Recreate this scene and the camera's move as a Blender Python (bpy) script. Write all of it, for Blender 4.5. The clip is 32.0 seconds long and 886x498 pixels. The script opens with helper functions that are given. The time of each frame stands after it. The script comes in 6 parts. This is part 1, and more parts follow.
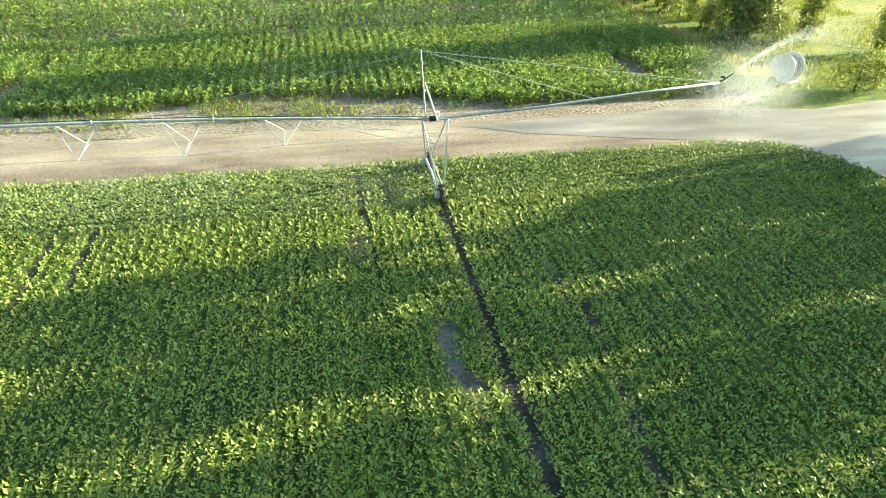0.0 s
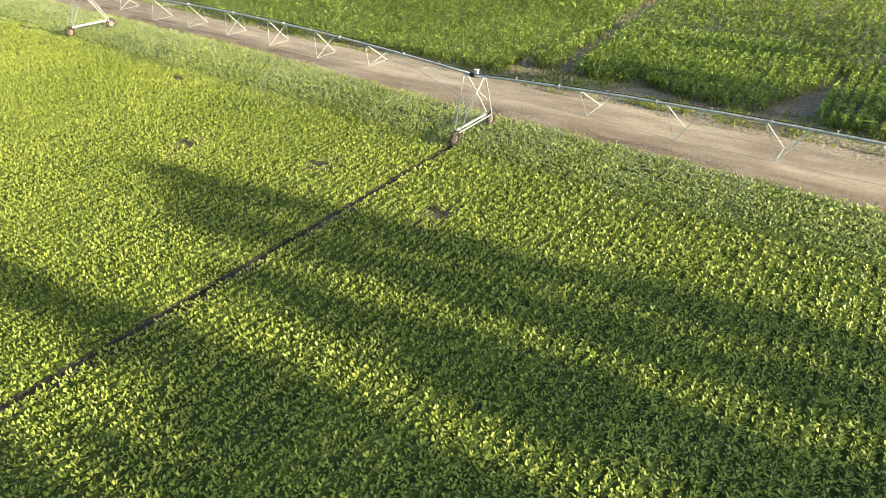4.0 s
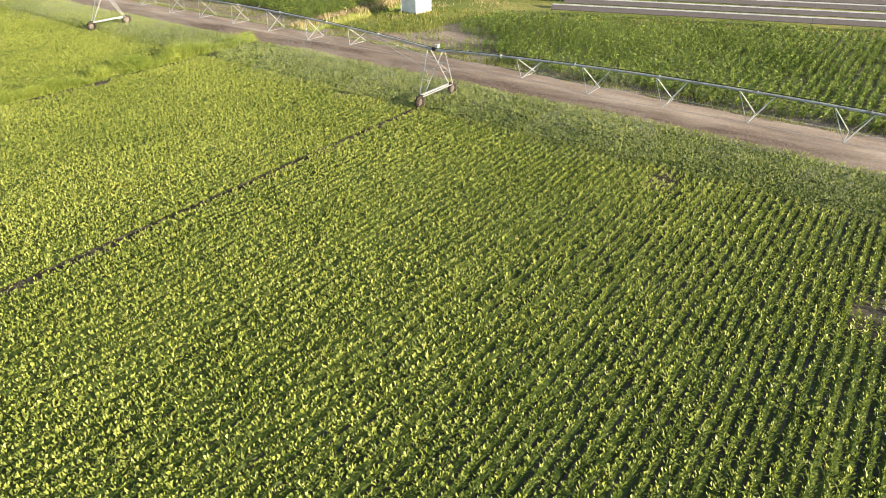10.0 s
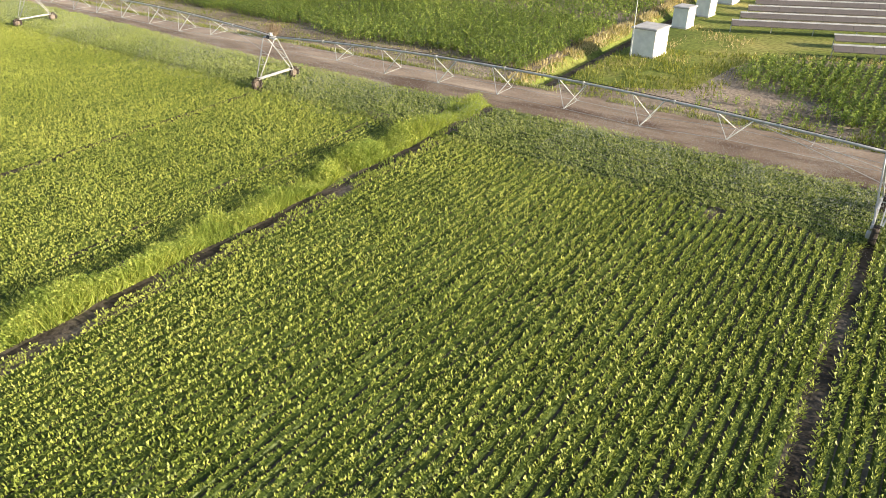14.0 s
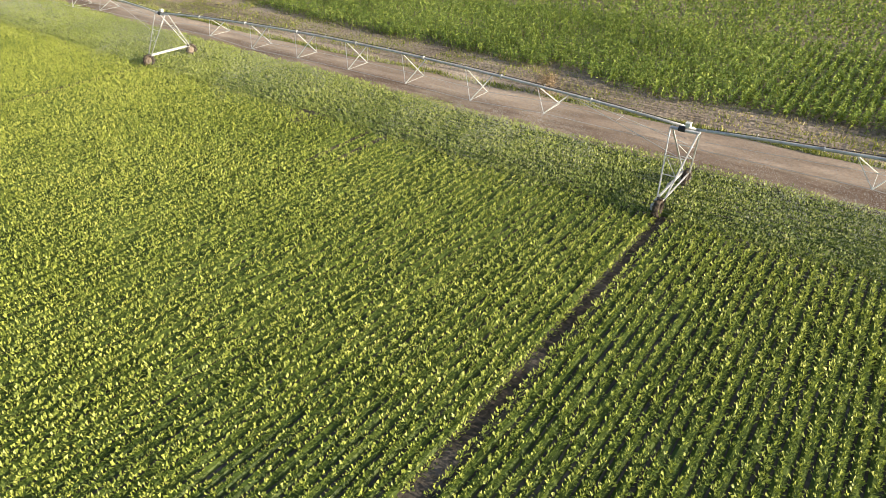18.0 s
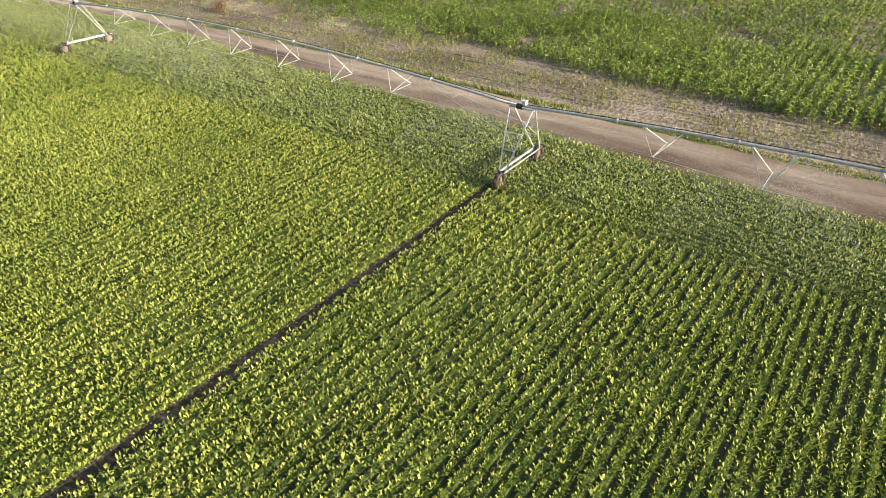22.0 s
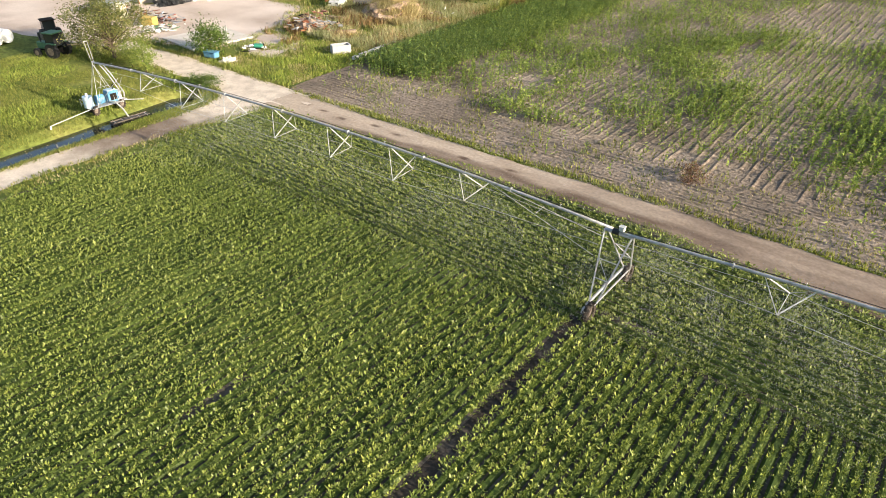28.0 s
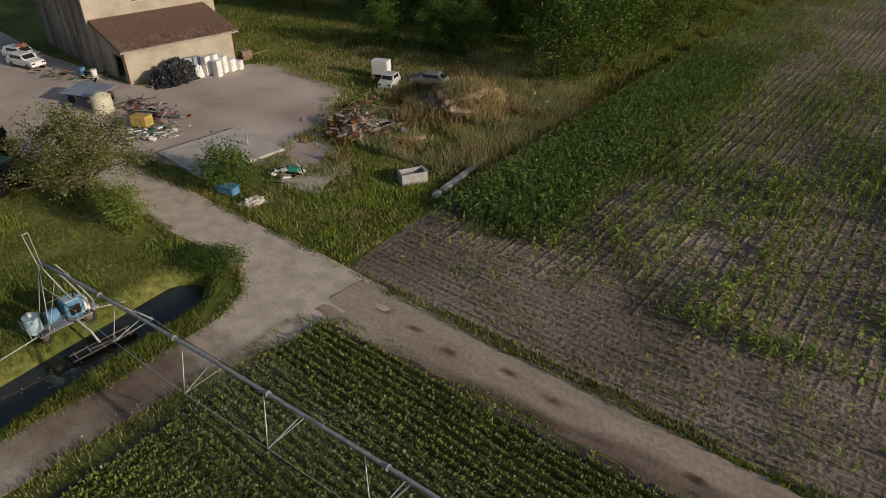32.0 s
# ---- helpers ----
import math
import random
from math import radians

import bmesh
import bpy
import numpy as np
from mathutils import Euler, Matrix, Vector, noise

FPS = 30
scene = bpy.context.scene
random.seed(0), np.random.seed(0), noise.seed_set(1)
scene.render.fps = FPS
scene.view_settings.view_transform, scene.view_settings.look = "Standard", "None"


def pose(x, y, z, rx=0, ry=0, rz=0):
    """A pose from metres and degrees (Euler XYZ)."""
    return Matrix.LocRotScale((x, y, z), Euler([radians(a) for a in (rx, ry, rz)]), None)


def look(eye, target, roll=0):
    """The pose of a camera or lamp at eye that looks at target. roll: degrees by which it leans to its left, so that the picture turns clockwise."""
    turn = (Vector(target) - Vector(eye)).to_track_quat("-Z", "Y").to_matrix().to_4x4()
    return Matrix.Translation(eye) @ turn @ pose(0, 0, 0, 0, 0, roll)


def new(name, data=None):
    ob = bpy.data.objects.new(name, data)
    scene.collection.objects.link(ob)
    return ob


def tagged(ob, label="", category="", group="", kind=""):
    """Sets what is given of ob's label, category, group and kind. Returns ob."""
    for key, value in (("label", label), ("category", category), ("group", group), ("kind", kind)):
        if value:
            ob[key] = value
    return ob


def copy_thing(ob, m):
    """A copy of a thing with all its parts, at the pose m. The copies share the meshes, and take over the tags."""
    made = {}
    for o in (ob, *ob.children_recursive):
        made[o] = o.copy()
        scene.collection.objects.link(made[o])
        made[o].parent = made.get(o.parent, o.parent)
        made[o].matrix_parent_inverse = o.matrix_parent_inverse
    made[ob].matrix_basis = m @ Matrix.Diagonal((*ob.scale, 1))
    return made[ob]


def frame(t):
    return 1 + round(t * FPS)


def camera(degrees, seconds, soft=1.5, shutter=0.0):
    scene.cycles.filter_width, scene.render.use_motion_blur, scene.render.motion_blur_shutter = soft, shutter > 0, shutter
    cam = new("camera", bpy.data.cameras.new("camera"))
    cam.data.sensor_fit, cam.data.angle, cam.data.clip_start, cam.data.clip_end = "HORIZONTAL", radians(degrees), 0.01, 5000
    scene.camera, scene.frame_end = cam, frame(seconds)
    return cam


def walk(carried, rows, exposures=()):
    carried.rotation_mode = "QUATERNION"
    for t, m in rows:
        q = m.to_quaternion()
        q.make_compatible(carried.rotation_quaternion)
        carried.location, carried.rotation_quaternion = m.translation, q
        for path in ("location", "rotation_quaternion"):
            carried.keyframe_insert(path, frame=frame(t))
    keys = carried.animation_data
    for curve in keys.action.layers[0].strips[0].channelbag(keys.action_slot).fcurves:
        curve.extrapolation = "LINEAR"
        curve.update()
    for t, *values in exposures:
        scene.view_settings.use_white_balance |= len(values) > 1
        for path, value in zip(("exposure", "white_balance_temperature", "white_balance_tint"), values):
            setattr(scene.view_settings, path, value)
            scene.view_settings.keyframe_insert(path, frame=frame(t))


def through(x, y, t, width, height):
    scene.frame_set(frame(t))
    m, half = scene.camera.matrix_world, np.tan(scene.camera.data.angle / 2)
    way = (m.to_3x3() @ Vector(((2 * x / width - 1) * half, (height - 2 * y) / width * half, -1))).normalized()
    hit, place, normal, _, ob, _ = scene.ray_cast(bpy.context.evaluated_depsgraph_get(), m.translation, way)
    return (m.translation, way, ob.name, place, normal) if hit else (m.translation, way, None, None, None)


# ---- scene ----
cam = camera(68.9, 32.0, 0.8)
PATH = [
    (0, (-5.857, -32.176, 16.686), (-5.528, -30.525, 15.607), 1.0),
    (0.5, (-7.053, -32.052, 16.689), (-6.742, -30.398, 15.61), 1.1),
    (1, (-8.756, -31.873, 16.641), (-8.519, -30.206, 15.561), 1.0),
    (1.5, (-10.735, -31.563, 16.58), (-10.906, -29.891, 15.496), 0.6),
    (2, (-12.942, -31.32, 16.497), (-13.519, -29.744, 15.409), 0.0),
    (2.5, (-15.43, -31.173, 16.417), (-16.267, -29.718, 15.329), -0.4),
    (3, (-18.166, -31.412, 16.437), (-19.088, -30.01, 15.348), -0.6),
    (3.5, (-20.982, -31.932, 16.503), (-21.956, -30.568, 15.411), -0.6),
    (5.5, (-33.23, -37.913, 15.941), (-34.216, -36.519, 14.9), 0.5),
    (6, (-36.49, -39.407, 16.006), (-37.483, -38.017, 14.965), 0.2),
    (6.5, (-39.539, -40.714, 16.04), (-40.537, -39.327, 15.001), 0.1),
    (7, (-42.552, -41.572, 15.987), (-43.552, -40.184, 14.951), 0.1),
    (7.5, (-45.596, -42.088, 16.009), (-46.6, -40.701, 14.974), -0.0),
    (7.8, (-47.641, -42.151, 15.979), (-48.648, -40.767, 14.944), -0.1),
    (8, (-48.781, -42.218, 15.999), (-49.786, -40.832, 14.964), -0.1),
    (8.5, (-51.856, -41.935, 16.094), (-52.862, -40.553, 15.056), -0.2),
    (9, (-54.835, -41.266, 16.168), (-55.842, -39.886, 15.129), -0.3),
    (9.5, (-57.822, -40.268, 16.205), (-58.829, -38.888, 15.167), -0.3),
    (10, (-60.848, -39.159, 16.187), (-61.858, -37.778, 15.15), -0.4),
    (10.5, (-64.033, -38.012, 16.271), (-65.044, -36.634, 15.233), -0.5),
    (11, (-67.419, -37.047, 16.418), (-68.429, -35.669, 15.377), -0.5),
    (11.5, (-70.948, -36.315, 16.506), (-71.959, -34.939, 15.464), -0.5),
    (12, (-74.624, -35.936, 16.619), (-75.638, -34.563, 15.577), -0.6),
    (12.5, (-78.504, -35.859, 16.661), (-79.521, -34.488, 15.619), -0.7),
    (13, (-82.466, -35.973, 16.639), (-83.486, -34.604, 15.597), -0.8),
    (13.5, (-86.423, -36.16, 16.646), (-87.45, -34.795, 15.606), -0.9),
    (14, (-90.465, -36.286, 16.683), (-91.496, -34.923, 15.645), -1.2),
    (14.5, (-94.581, -36.271, 16.745), (-95.618, -34.912, 15.707), -1.3),
    (16.5, (-114.249, -33.25, 15.849), (-115.254, -31.882, 14.791), -0.1),
    (17, (-118.507, -32.742, 15.85), (-119.513, -31.374, 14.793), -0.1),
    (17.5, (-122.839, -32.147, 15.894), (-123.845, -30.782, 14.835), -0.2),
    (18, (-127.255, -31.494, 15.983), (-128.26, -30.132, 14.916), -0.4),
    (18.5, (-131.772, -30.957, 16.063), (-132.773, -29.597, 14.993), -0.5),
    (19, (-136.371, -30.487, 15.978), (-137.37, -29.123, 14.909), -0.3),
    (19.5, (-140.918, -30.147, 15.972), (-141.914, -28.781, 14.904), -0.3),
    (20, (-145.497, -29.669, 15.976), (-146.496, -28.309, 14.902), -0.6),
    (20.5, (-149.972, -29.45, 16.131), (-150.97, -28.093, 15.052), -0.6),
    (21, (-154.519, -29.194, 16.172), (-155.517, -27.841, 15.089), -0.7),
    (21.5, (-159.094, -28.945, 16.224), (-160.093, -27.596, 15.137), -0.9),
    (22, (-163.661, -28.77, 16.275), (-164.66, -27.423, 15.185), -1.0),
    (22.5, (-168.218, -28.662, 16.261), (-169.215, -27.314, 15.171), -0.9),
    (23, (-172.793, -28.546, 16.072), (-173.79, -27.194, 14.986), -0.7),
    (23.5, (-177.304, -28.413, 15.928), (-178.305, -27.061, 14.846), -0.6),
    (24, (-181.821, -28.326, 16.098), (-182.822, -26.978, 15.011), -0.6),
    (24.5, (-186.373, -28.518, 16.32), (-187.365, -27.164, 15.233), -0.3),
    (25, (-190.879, -28.53, 16.47), (-191.872, -27.176, 15.384), 0.0),
    (25.5, (-195.457, -28.565, 17.037), (-196.451, -27.214, 15.948), -0.1),
    (26, (-200.075, -28.71, 17.67), (-201.062, -27.354, 16.58), 0.2),
    (26.5, (-204.345, -28.576, 18.336), (-205.334, -27.224, 17.243), 0.0),
    (28.5, (-218.163, -23.87, 20.151), (-219.22, -22.561, 19.07), 0.2),
    (29, (-221.406, -22.228, 20.634), (-222.463, -20.918, 19.553), 0.1),
    (29.5, (-224.328, -20.391, 21.081), (-225.387, -19.081, 20.002), 0.1),
    (30, (-227.116, -18.471, 21.448), (-228.176, -17.16, 20.373), 0.0),
    (30.5, (-229.774, -16.395, 21.641), (-230.834, -15.083, 20.567), -0.1),
    (31, (-232.285, -14.302, 21.635), (-233.343, -12.988, 20.561), -0.1),
    (31.5, (-234.854, -12.327, 21.577), (-235.912, -11.011, 20.505), -0.2),
    (32, (-237.559, -10.456, 21.571), (-238.618, -9.141, 20.499), -0.2),
]
walk(cam, [(t, look(eye, target, roll)) for t, eye, target, roll in PATH],
     exposures=[(0, 2.2, 6250, -15), (1, 2.13, 6300, -12), (2, 1.93, 7000, -10), (3, 1.78, 6850, -5), (6, 1.56, 6600, 3), (9, 1.43, 6500, 9), (13, 1.31, 6500, 11), (22, 1.31, 6500, 9), (26, 1.33, 6450, 10), (28.5, 1.19, 6300, 12), (31.3, 0.93, 6250, 14), (31.7, .36, 6250, 14), (32, -.68, 6250, 14)])

# ---- light ----
SUN_AZ = radians(9.0)      # from +x towards +y
SUN_EL = radians(16.0)
world = bpy.data.worlds.new("sky")
world.use_nodes = True
scene.world = world
wn = world.node_tree.nodes
sky = wn.new("ShaderNodeTexSky")
sky.sky_type = "NISHITA"
sky.sun_disc = False
sky.sun_elevation = SUN_EL
sky.sun_rotation = radians(90.0) - SUN_AZ
sky.air_density, sky.dust_density = 1.0, 2.0
wn["Background"].inputs["Strength"].default_value = 0.105
world.node_tree.links.new(sky.outputs[0], wn["Background"].inputs["Color"])
sun = new("sun", bpy.data.lights.new("sun", "SUN"))
sun.data.energy = 5.0
sun.data.angle = radians(0.6)
sun.data.color = (1.0, 0.86, 0.66)
sun.matrix_world = look((0, 0, 60), Vector((0, 0, 60)) - Vector((math.cos(SUN_AZ) * math.cos(SUN_EL), math.sin(SUN_AZ) * math.cos(SUN_EL), math.sin(SUN_EL))))
scene.view_settings.exposure = 0.0


# ---- materials ----
def material(name, rough=0.8, metal=0.0, spec=0.3):
    m = bpy.data.materials.new(name)
    m.use_nodes = True
    b = m.node_tree.nodes["Principled BSDF"]
    b.inputs["Roughness"].default_value = rough
    b.inputs["Metallic"].default_value = metal
    b.inputs["Specular IOR Level"].default_value = spec
    return m, m.node_tree.nodes, m.node_tree.links, b


def noise_node(n, l, scale, detail=4.0, coords="Object", stretch=None):
    tc = n.new("ShaderNodeTexCoord")
    src = tc.outputs[coords]
    if stretch:
        mp = n.new("ShaderNodeMapping")
        mp.inputs["Scale"].default_value = stretch
        l.new(src, mp.inputs["Vector"])
        src = mp.outputs[0]
    t = n.new("ShaderNodeTexNoise")
    t.inputs["Scale"].default_value = scale
    t.inputs["Detail"].default_value = detail
    l.new(src, t.inputs["Vector"])
    return t.outputs["Fac"]


def ramp(n, l, fac, *stops):
    r = n.new("ShaderNodeValToRGB")
    e = r.color_ramp.elements
    while len(e) < len(stops):
        e.new(0.5)
    for k, (p, c) in enumerate(stops):
        e[k].position = p
        e[k].color = (*c, 1.0)
    l.new(fac, r.inputs[0])
    return r.outputs[0]


def blend(n, l, a, b, fac=0.5, mode="MIX"):
    mx = n.new("ShaderNodeMixRGB")
    mx.blend_type = mode
    for k, v in ((0, fac), (1, a), (2, b)):
        if isinstance(v, (int, float)):
            mx.inputs[k].default_value = v
        elif isinstance(v, tuple):
            mx.inputs[k].default_value = (*v, 1.0)
        else:
            l.new(v, mx.inputs[k])
    return mx.outputs[0]


def bump(n, l, b, height, strength=0.4, dist=0.05):
    k = n.new("ShaderNodeBump")
    k.inputs["Strength"].default_value = strength
    k.inputs["Distance"].default_value = dist
    l.new(height, k.inputs["Height"])
    l.new(k.outputs[0], b.inputs["Normal"])


def earth(name, dark, mid, light, big=0.15, fine=6.0, strength=0.6, dist=0.04, stretch=None, grain=(0.55, 1.25)):
    """Loose ground: broad patches, fine grain and clods."""
    m, n, l, b = material(name, 0.95, 0, 0.1)
    a = noise_node(n, l, big, 5.0, stretch=stretch)
    f = noise_node(n, l, fine, 6.0)
    c = ramp(n, l, a, (0.3, dark), (0.5, mid), (0.72, light))
    g = ramp(n, l, f, (0.3, (grain[0], grain[0] * 0.97, grain[0] * 0.93)), (0.7, (grain[1], grain[1] * 0.98, grain[1] * 0.96)))
    l.new(blend(n, l, c, g, 1.0, "MULTIPLY"), b.inputs["Base Color"])
    bump(n, l, b, f, strength, dist)
    return m


def foliage(name, dark, mid, light, rough=0.5, through=0.35, patch=0.08, tint=(0.75, 0.75, 0.6), spec=0.22):
    """Leaves: each piece has its own tone, broad patches over the field, light passes through."""
    m, n, l, b = material(name, rough, 0, spec)
    g = n.new("ShaderNodeNewGeometry")
    c = ramp(n, l, g.outputs["Random Per Island"], (0.0, dark), (0.55, mid), (1.0, light))
    p = ramp(n, l, noise_node(n, l, patch, 4.0), (0.35, tint), (0.65, (1.1, 1.05, 1.0)))
    c = blend(n, l, c, p, 1.0, "MULTIPLY")
    l.new(c, b.inputs["Base Color"])
    tr = n.new("ShaderNodeBsdfTranslucent")
    l.new(blend(n, l, c, (1.25, 1.2, 0.5), 1.0, "MULTIPLY"), tr.inputs["Color"])
    mix = n.new("ShaderNodeMixShader")
    mix.inputs[0].default_value = through
    l.new(b.outputs[0], mix.inputs[1])
    l.new(tr.outputs[0], mix.inputs[2])
    l.new(mix.outputs[0], n["Material Output"].inputs["Surface"])
    return m


def paint(name, colour, rough=0.55, metal=0.0, wear=0.25, scale=3.0, spec=0.4):
    """Painted, moulded or metal surface with some dirt and fading."""
    m, n, l, b = material(name, rough, metal, spec)
    a = noise_node(n, l, scale, 6.0)
    d = tuple(v * (1.0 - wear) for v in colour)
    u = tuple(min(1.0, v * (1.0 + wear * 0.3)) for v in colour)
    l.new(ramp(n, l, a, (0.3, d), (0.65, u)), b.inputs["Base Color"])
    r = n.new("ShaderNodeMapRange")
    r.inputs["To Min"].default_value = max(0.05, rough - 0.15)
    r.inputs["To Max"].default_value = min(1.0, rough + 0.2)
    l.new(a, r.inputs["Value"])
    l.new(r.outputs[0], b.inputs["Roughness"])
    return m


M_GROUND = earth("meadow_ground", (0.085, 0.12, 0.028), (0.165, 0.20, 0.046), (0.32, 0.30, 0.10), 0.12, 2.5, 0.8, 0.08)
M_SOIL = earth("field_soil", (0.065, 0.057, 0.045), (0.105, 0.092, 0.074), (0.17, 0.148, 0.12), 0.3, 5.0, 0.8, 0.05)
M_CORNSOIL = earth("dry_field_soil", (0.19, 0.155, 0.121), (0.277, 0.229, 0.181), (0.38, 0.316, 0.257), 0.12, 4.0, 1.0, 0.12)
M_YARD = earth("yard_gravel", (0.43, 0.355, 0.30), (0.57, 0.49, 0.43), (0.68, 0.60, 0.535), 0.15, 9.0, 0.3, 0.02, grain=(0.88, 1.08))
M_DITCH = earth("ditch_earth", (0.05, 0.04, 0.03), (0.13, 0.10, 0.07), (0.28, 0.21, 0.14), 0.5, 4.0, 0.9, 0.08)
M_BEET = foliage("beet_leaf", (0.156, 0.203, 0.040), (0.262, 0.32, 0.065), (0.395, 0.43, 0.11), 0.48, 0.12, 0.10, (0.84, 0.84, 0.7), 0.25)
M_BEETWET = foliage("wet_beet_leaf", (0.145, 0.195, 0.052), (0.245, 0.308, 0.086), (0.39, 0.44, 0.15), 0.6, 0.14, 0.10, (0.82, 0.82, 0.78))
# darker green than M_BEET, mixed in towards the west end of the field
M_BEETDEEP = foliage("deep_green_beet_leaf", (0.11, 0.154, 0.033), (0.187, 0.244, 0.053), (0.30, 0.345, 0.088), 0.45, 0.13, 0.10, (0.82, 0.82, 0.7), 0.32)
# dark copy of the beet leaf: shade under the canopy put into the colour
M_BEETSHADE = foliage("shaded_beet_leaf", (0.05, 0.082, 0.017), (0.08, 0.12, 0.024), (0.11, 0.155, 0.034), 0.5, 0.25, 0.5)
M_CORN = foliage("corn_leaf", (0.115, 0.18, 0.04), (0.23, 0.32, 0.075), (0.40, 0.47, 0.13), 0.45, 0.3, 0.06)
M_GRASS = foliage("grass_blade", (0.11, 0.145, 0.034), (0.20, 0.24, 0.058), (0.36, 0.36, 0.115), 0.6, 0.35, 0.3)
M_DRY = foliage("dry_grass", (0.28, 0.24, 0.14), (0.44, 0.385, 0.235), (0.60, 0.54, 0.37), 0.7, 0.35, 0.4)
M_SEED = foliage("grey_seeding_grass", (0.21, 0.235, 0.13), (0.35, 0.375, 0.22), (0.48, 0.49, 0.32), 0.7, 0.35, 0.4)
M_WEED = foliage("rank_weed", (0.11, 0.17, 0.04), (0.22, 0.30, 0.075), (0.41, 0.47, 0.135), 0.6, 0.35, 0.3)
# brighter, yellower copy of M_WEED with sunlight put into its colour
M_RANK = foliage("sunlit_rank_weed", (0.15, 0.21, 0.042), (0.30, 0.38, 0.08), (0.49, 0.53, 0.15), 0.6, 0.36, 0.5, (0.66, 0.72, 0.6))
M_RUST = foliage("rusty_weed", (0.14, 0.085, 0.045), (0.24, 0.155, 0.08), (0.36, 0.26, 0.14), 0.7, 0.25, 0.4)
M_POPLAR = foliage("poplar_leaf", (0.11, 0.14, 0.045), (0.22, 0.26, 0.085), (0.38, 0.41, 0.16), 0.5, 0.35, 0.2)
M_TREE = foliage("tree_leaf", (0.038, 0.076, 0.015), (0.090, 0.153, 0.028), (0.192, 0.267, 0.051), 0.5, 0.3, 0.2)
M_FRUIT = foliage("pale_tree_leaf", (0.075, 0.095, 0.032), (0.165, 0.185, 0.066), (0.30, 0.30, 0.13), 0.5, 0.3, 0.3)
M_BARK = earth("bark", (0.05, 0.04, 0.03), (0.12, 0.095, 0.07), (0.2, 0.17, 0.13), 1.5, 14.0, 1.0, 0.03, (1, 1, 0.2))
M_GALV = paint("galvanised_steel", (0.42, 0.425, 0.43), 0.5, 0.25, 0.3, 4.0)
M_STRUT = paint("pale_galvanised_strut", (0.55, 0.56, 0.54), 0.5, 0.3, 0.3, 6.0)
M_TYRE = paint("muddy_tyre", (0.07, 0.058, 0.048), 0.9, 0, 0.6, 7.0, 0.1)
M_RIM = paint("grey_rim", (0.20, 0.165, 0.14), 0.5, 0.5, 0.4, 6.0)
M_WHITE = paint("white_plastic", (0.80, 0.80, 0.78), 0.45, 0, 0.15, 4.0)
M_BOX = paint("pale_grey_enamel", (0.55, 0.56, 0.54), 0.5, 0, 0.25, 5.0)
M_FADED = paint("faded_grey_paint", (0.20, 0.20, 0.19), 0.6, 0, 0.4, 3.0)
M_BLACK = paint("black_rubber", (0.02, 0.02, 0.022), 0.5, 0, 0.3, 5.0)


# ---- mesh helpers ----
def link_mesh(name, me, mat, parent=None, label=""):
    if mat is not None and not me.materials:
        me.materials.append(mat)
    ob = new(name, me)
    if parent is not None:
        ob.parent = parent
    if label:
        ob["label"] = label
    return ob


def part(name, bm, mat, parent=None, label="", smooth=False):
    me = bpy.data.meshes.new(name)
    bm.normal_update()
    bm.to_mesh(me)
    bm.free()
    if smooth:
        me.polygons.foreach_set("use_smooth", [True] * len(me.polygons))
    return link_mesh(name, me, mat, parent, label)


def thing(name, loc=(0, 0, 0), rz=0.0, label="", category="", group="", kind=""):
    e = new(name)
    e.matrix_basis = pose(*loc, 0, 0, rz)
    return tagged(e, label, category, group, kind)


def add_box(bm, c, s, rz=0.0, rx=0.0, ry=0.0, bevel=0.0):
    r = bmesh.ops.create_cube(bm, size=1.0, matrix=pose(*c, rx, ry, rz) @ Matrix.Diagonal((*s, 1)))
    if bevel:
        es = list({e for v in r["verts"] for e in v.link_edges})
        bmesh.ops.bevel(bm, geom=es, offset=bevel, segments=1, affect="EDGES")
    return bm


def box(c, s, rz=0.0, bevel=0.0, rx=0.0, ry=0.0):
    return add_box(bmesh.new(), c, s, rz, rx, ry, bevel)


def add_rod(bm, a, b, r, n=6, r2=None):
    a, b = Vector(a), Vector(b)
    d = b - a
    m = Matrix.Translation((a + b) / 2) @ d.to_track_quat("Z", "Y").to_matrix().to_4x4()
    bmesh.ops.create_cone(bm, cap_ends=True, segments=n, radius1=r, radius2=r if r2 is None else r2, depth=d.length, matrix=m)
    return bm


def rod(a, b, r, n=6, r2=None):
    return add_rod(bmesh.new(), a, b, r, n, r2)


def tube(points, radius, n=8, taper=None):
    """A swept tube through points."""
    bm = bmesh.new()
    pts = [Vector(p) for p in points]
    rings = []
    for k, p in enumerate(pts):
        d = (pts[min(k + 1, len(pts) - 1)] - pts[max(k - 1, 0)]).normalized()
        u = d.cross(Vector((0.31, 0.17, 0.93))).normalized()
        w = d.cross(u)
        r = radius if taper is None else radius + (taper - radius) * k / (len(pts) - 1)
        rings.append([bm.verts.new(p + r * (math.cos(6.2832 * j / n) * u + math.sin(6.2832 * j / n) * w)) for j in range(n)])
    for a, b in zip(rings, rings[1:]):
        for j in range(n):
            bm.faces.new((a[j], a[(j + 1) % n], b[(j + 1) % n], b[j]))
    bm.faces.new(rings[0][::-1])
    bm.faces.new(rings[-1])
    return bm


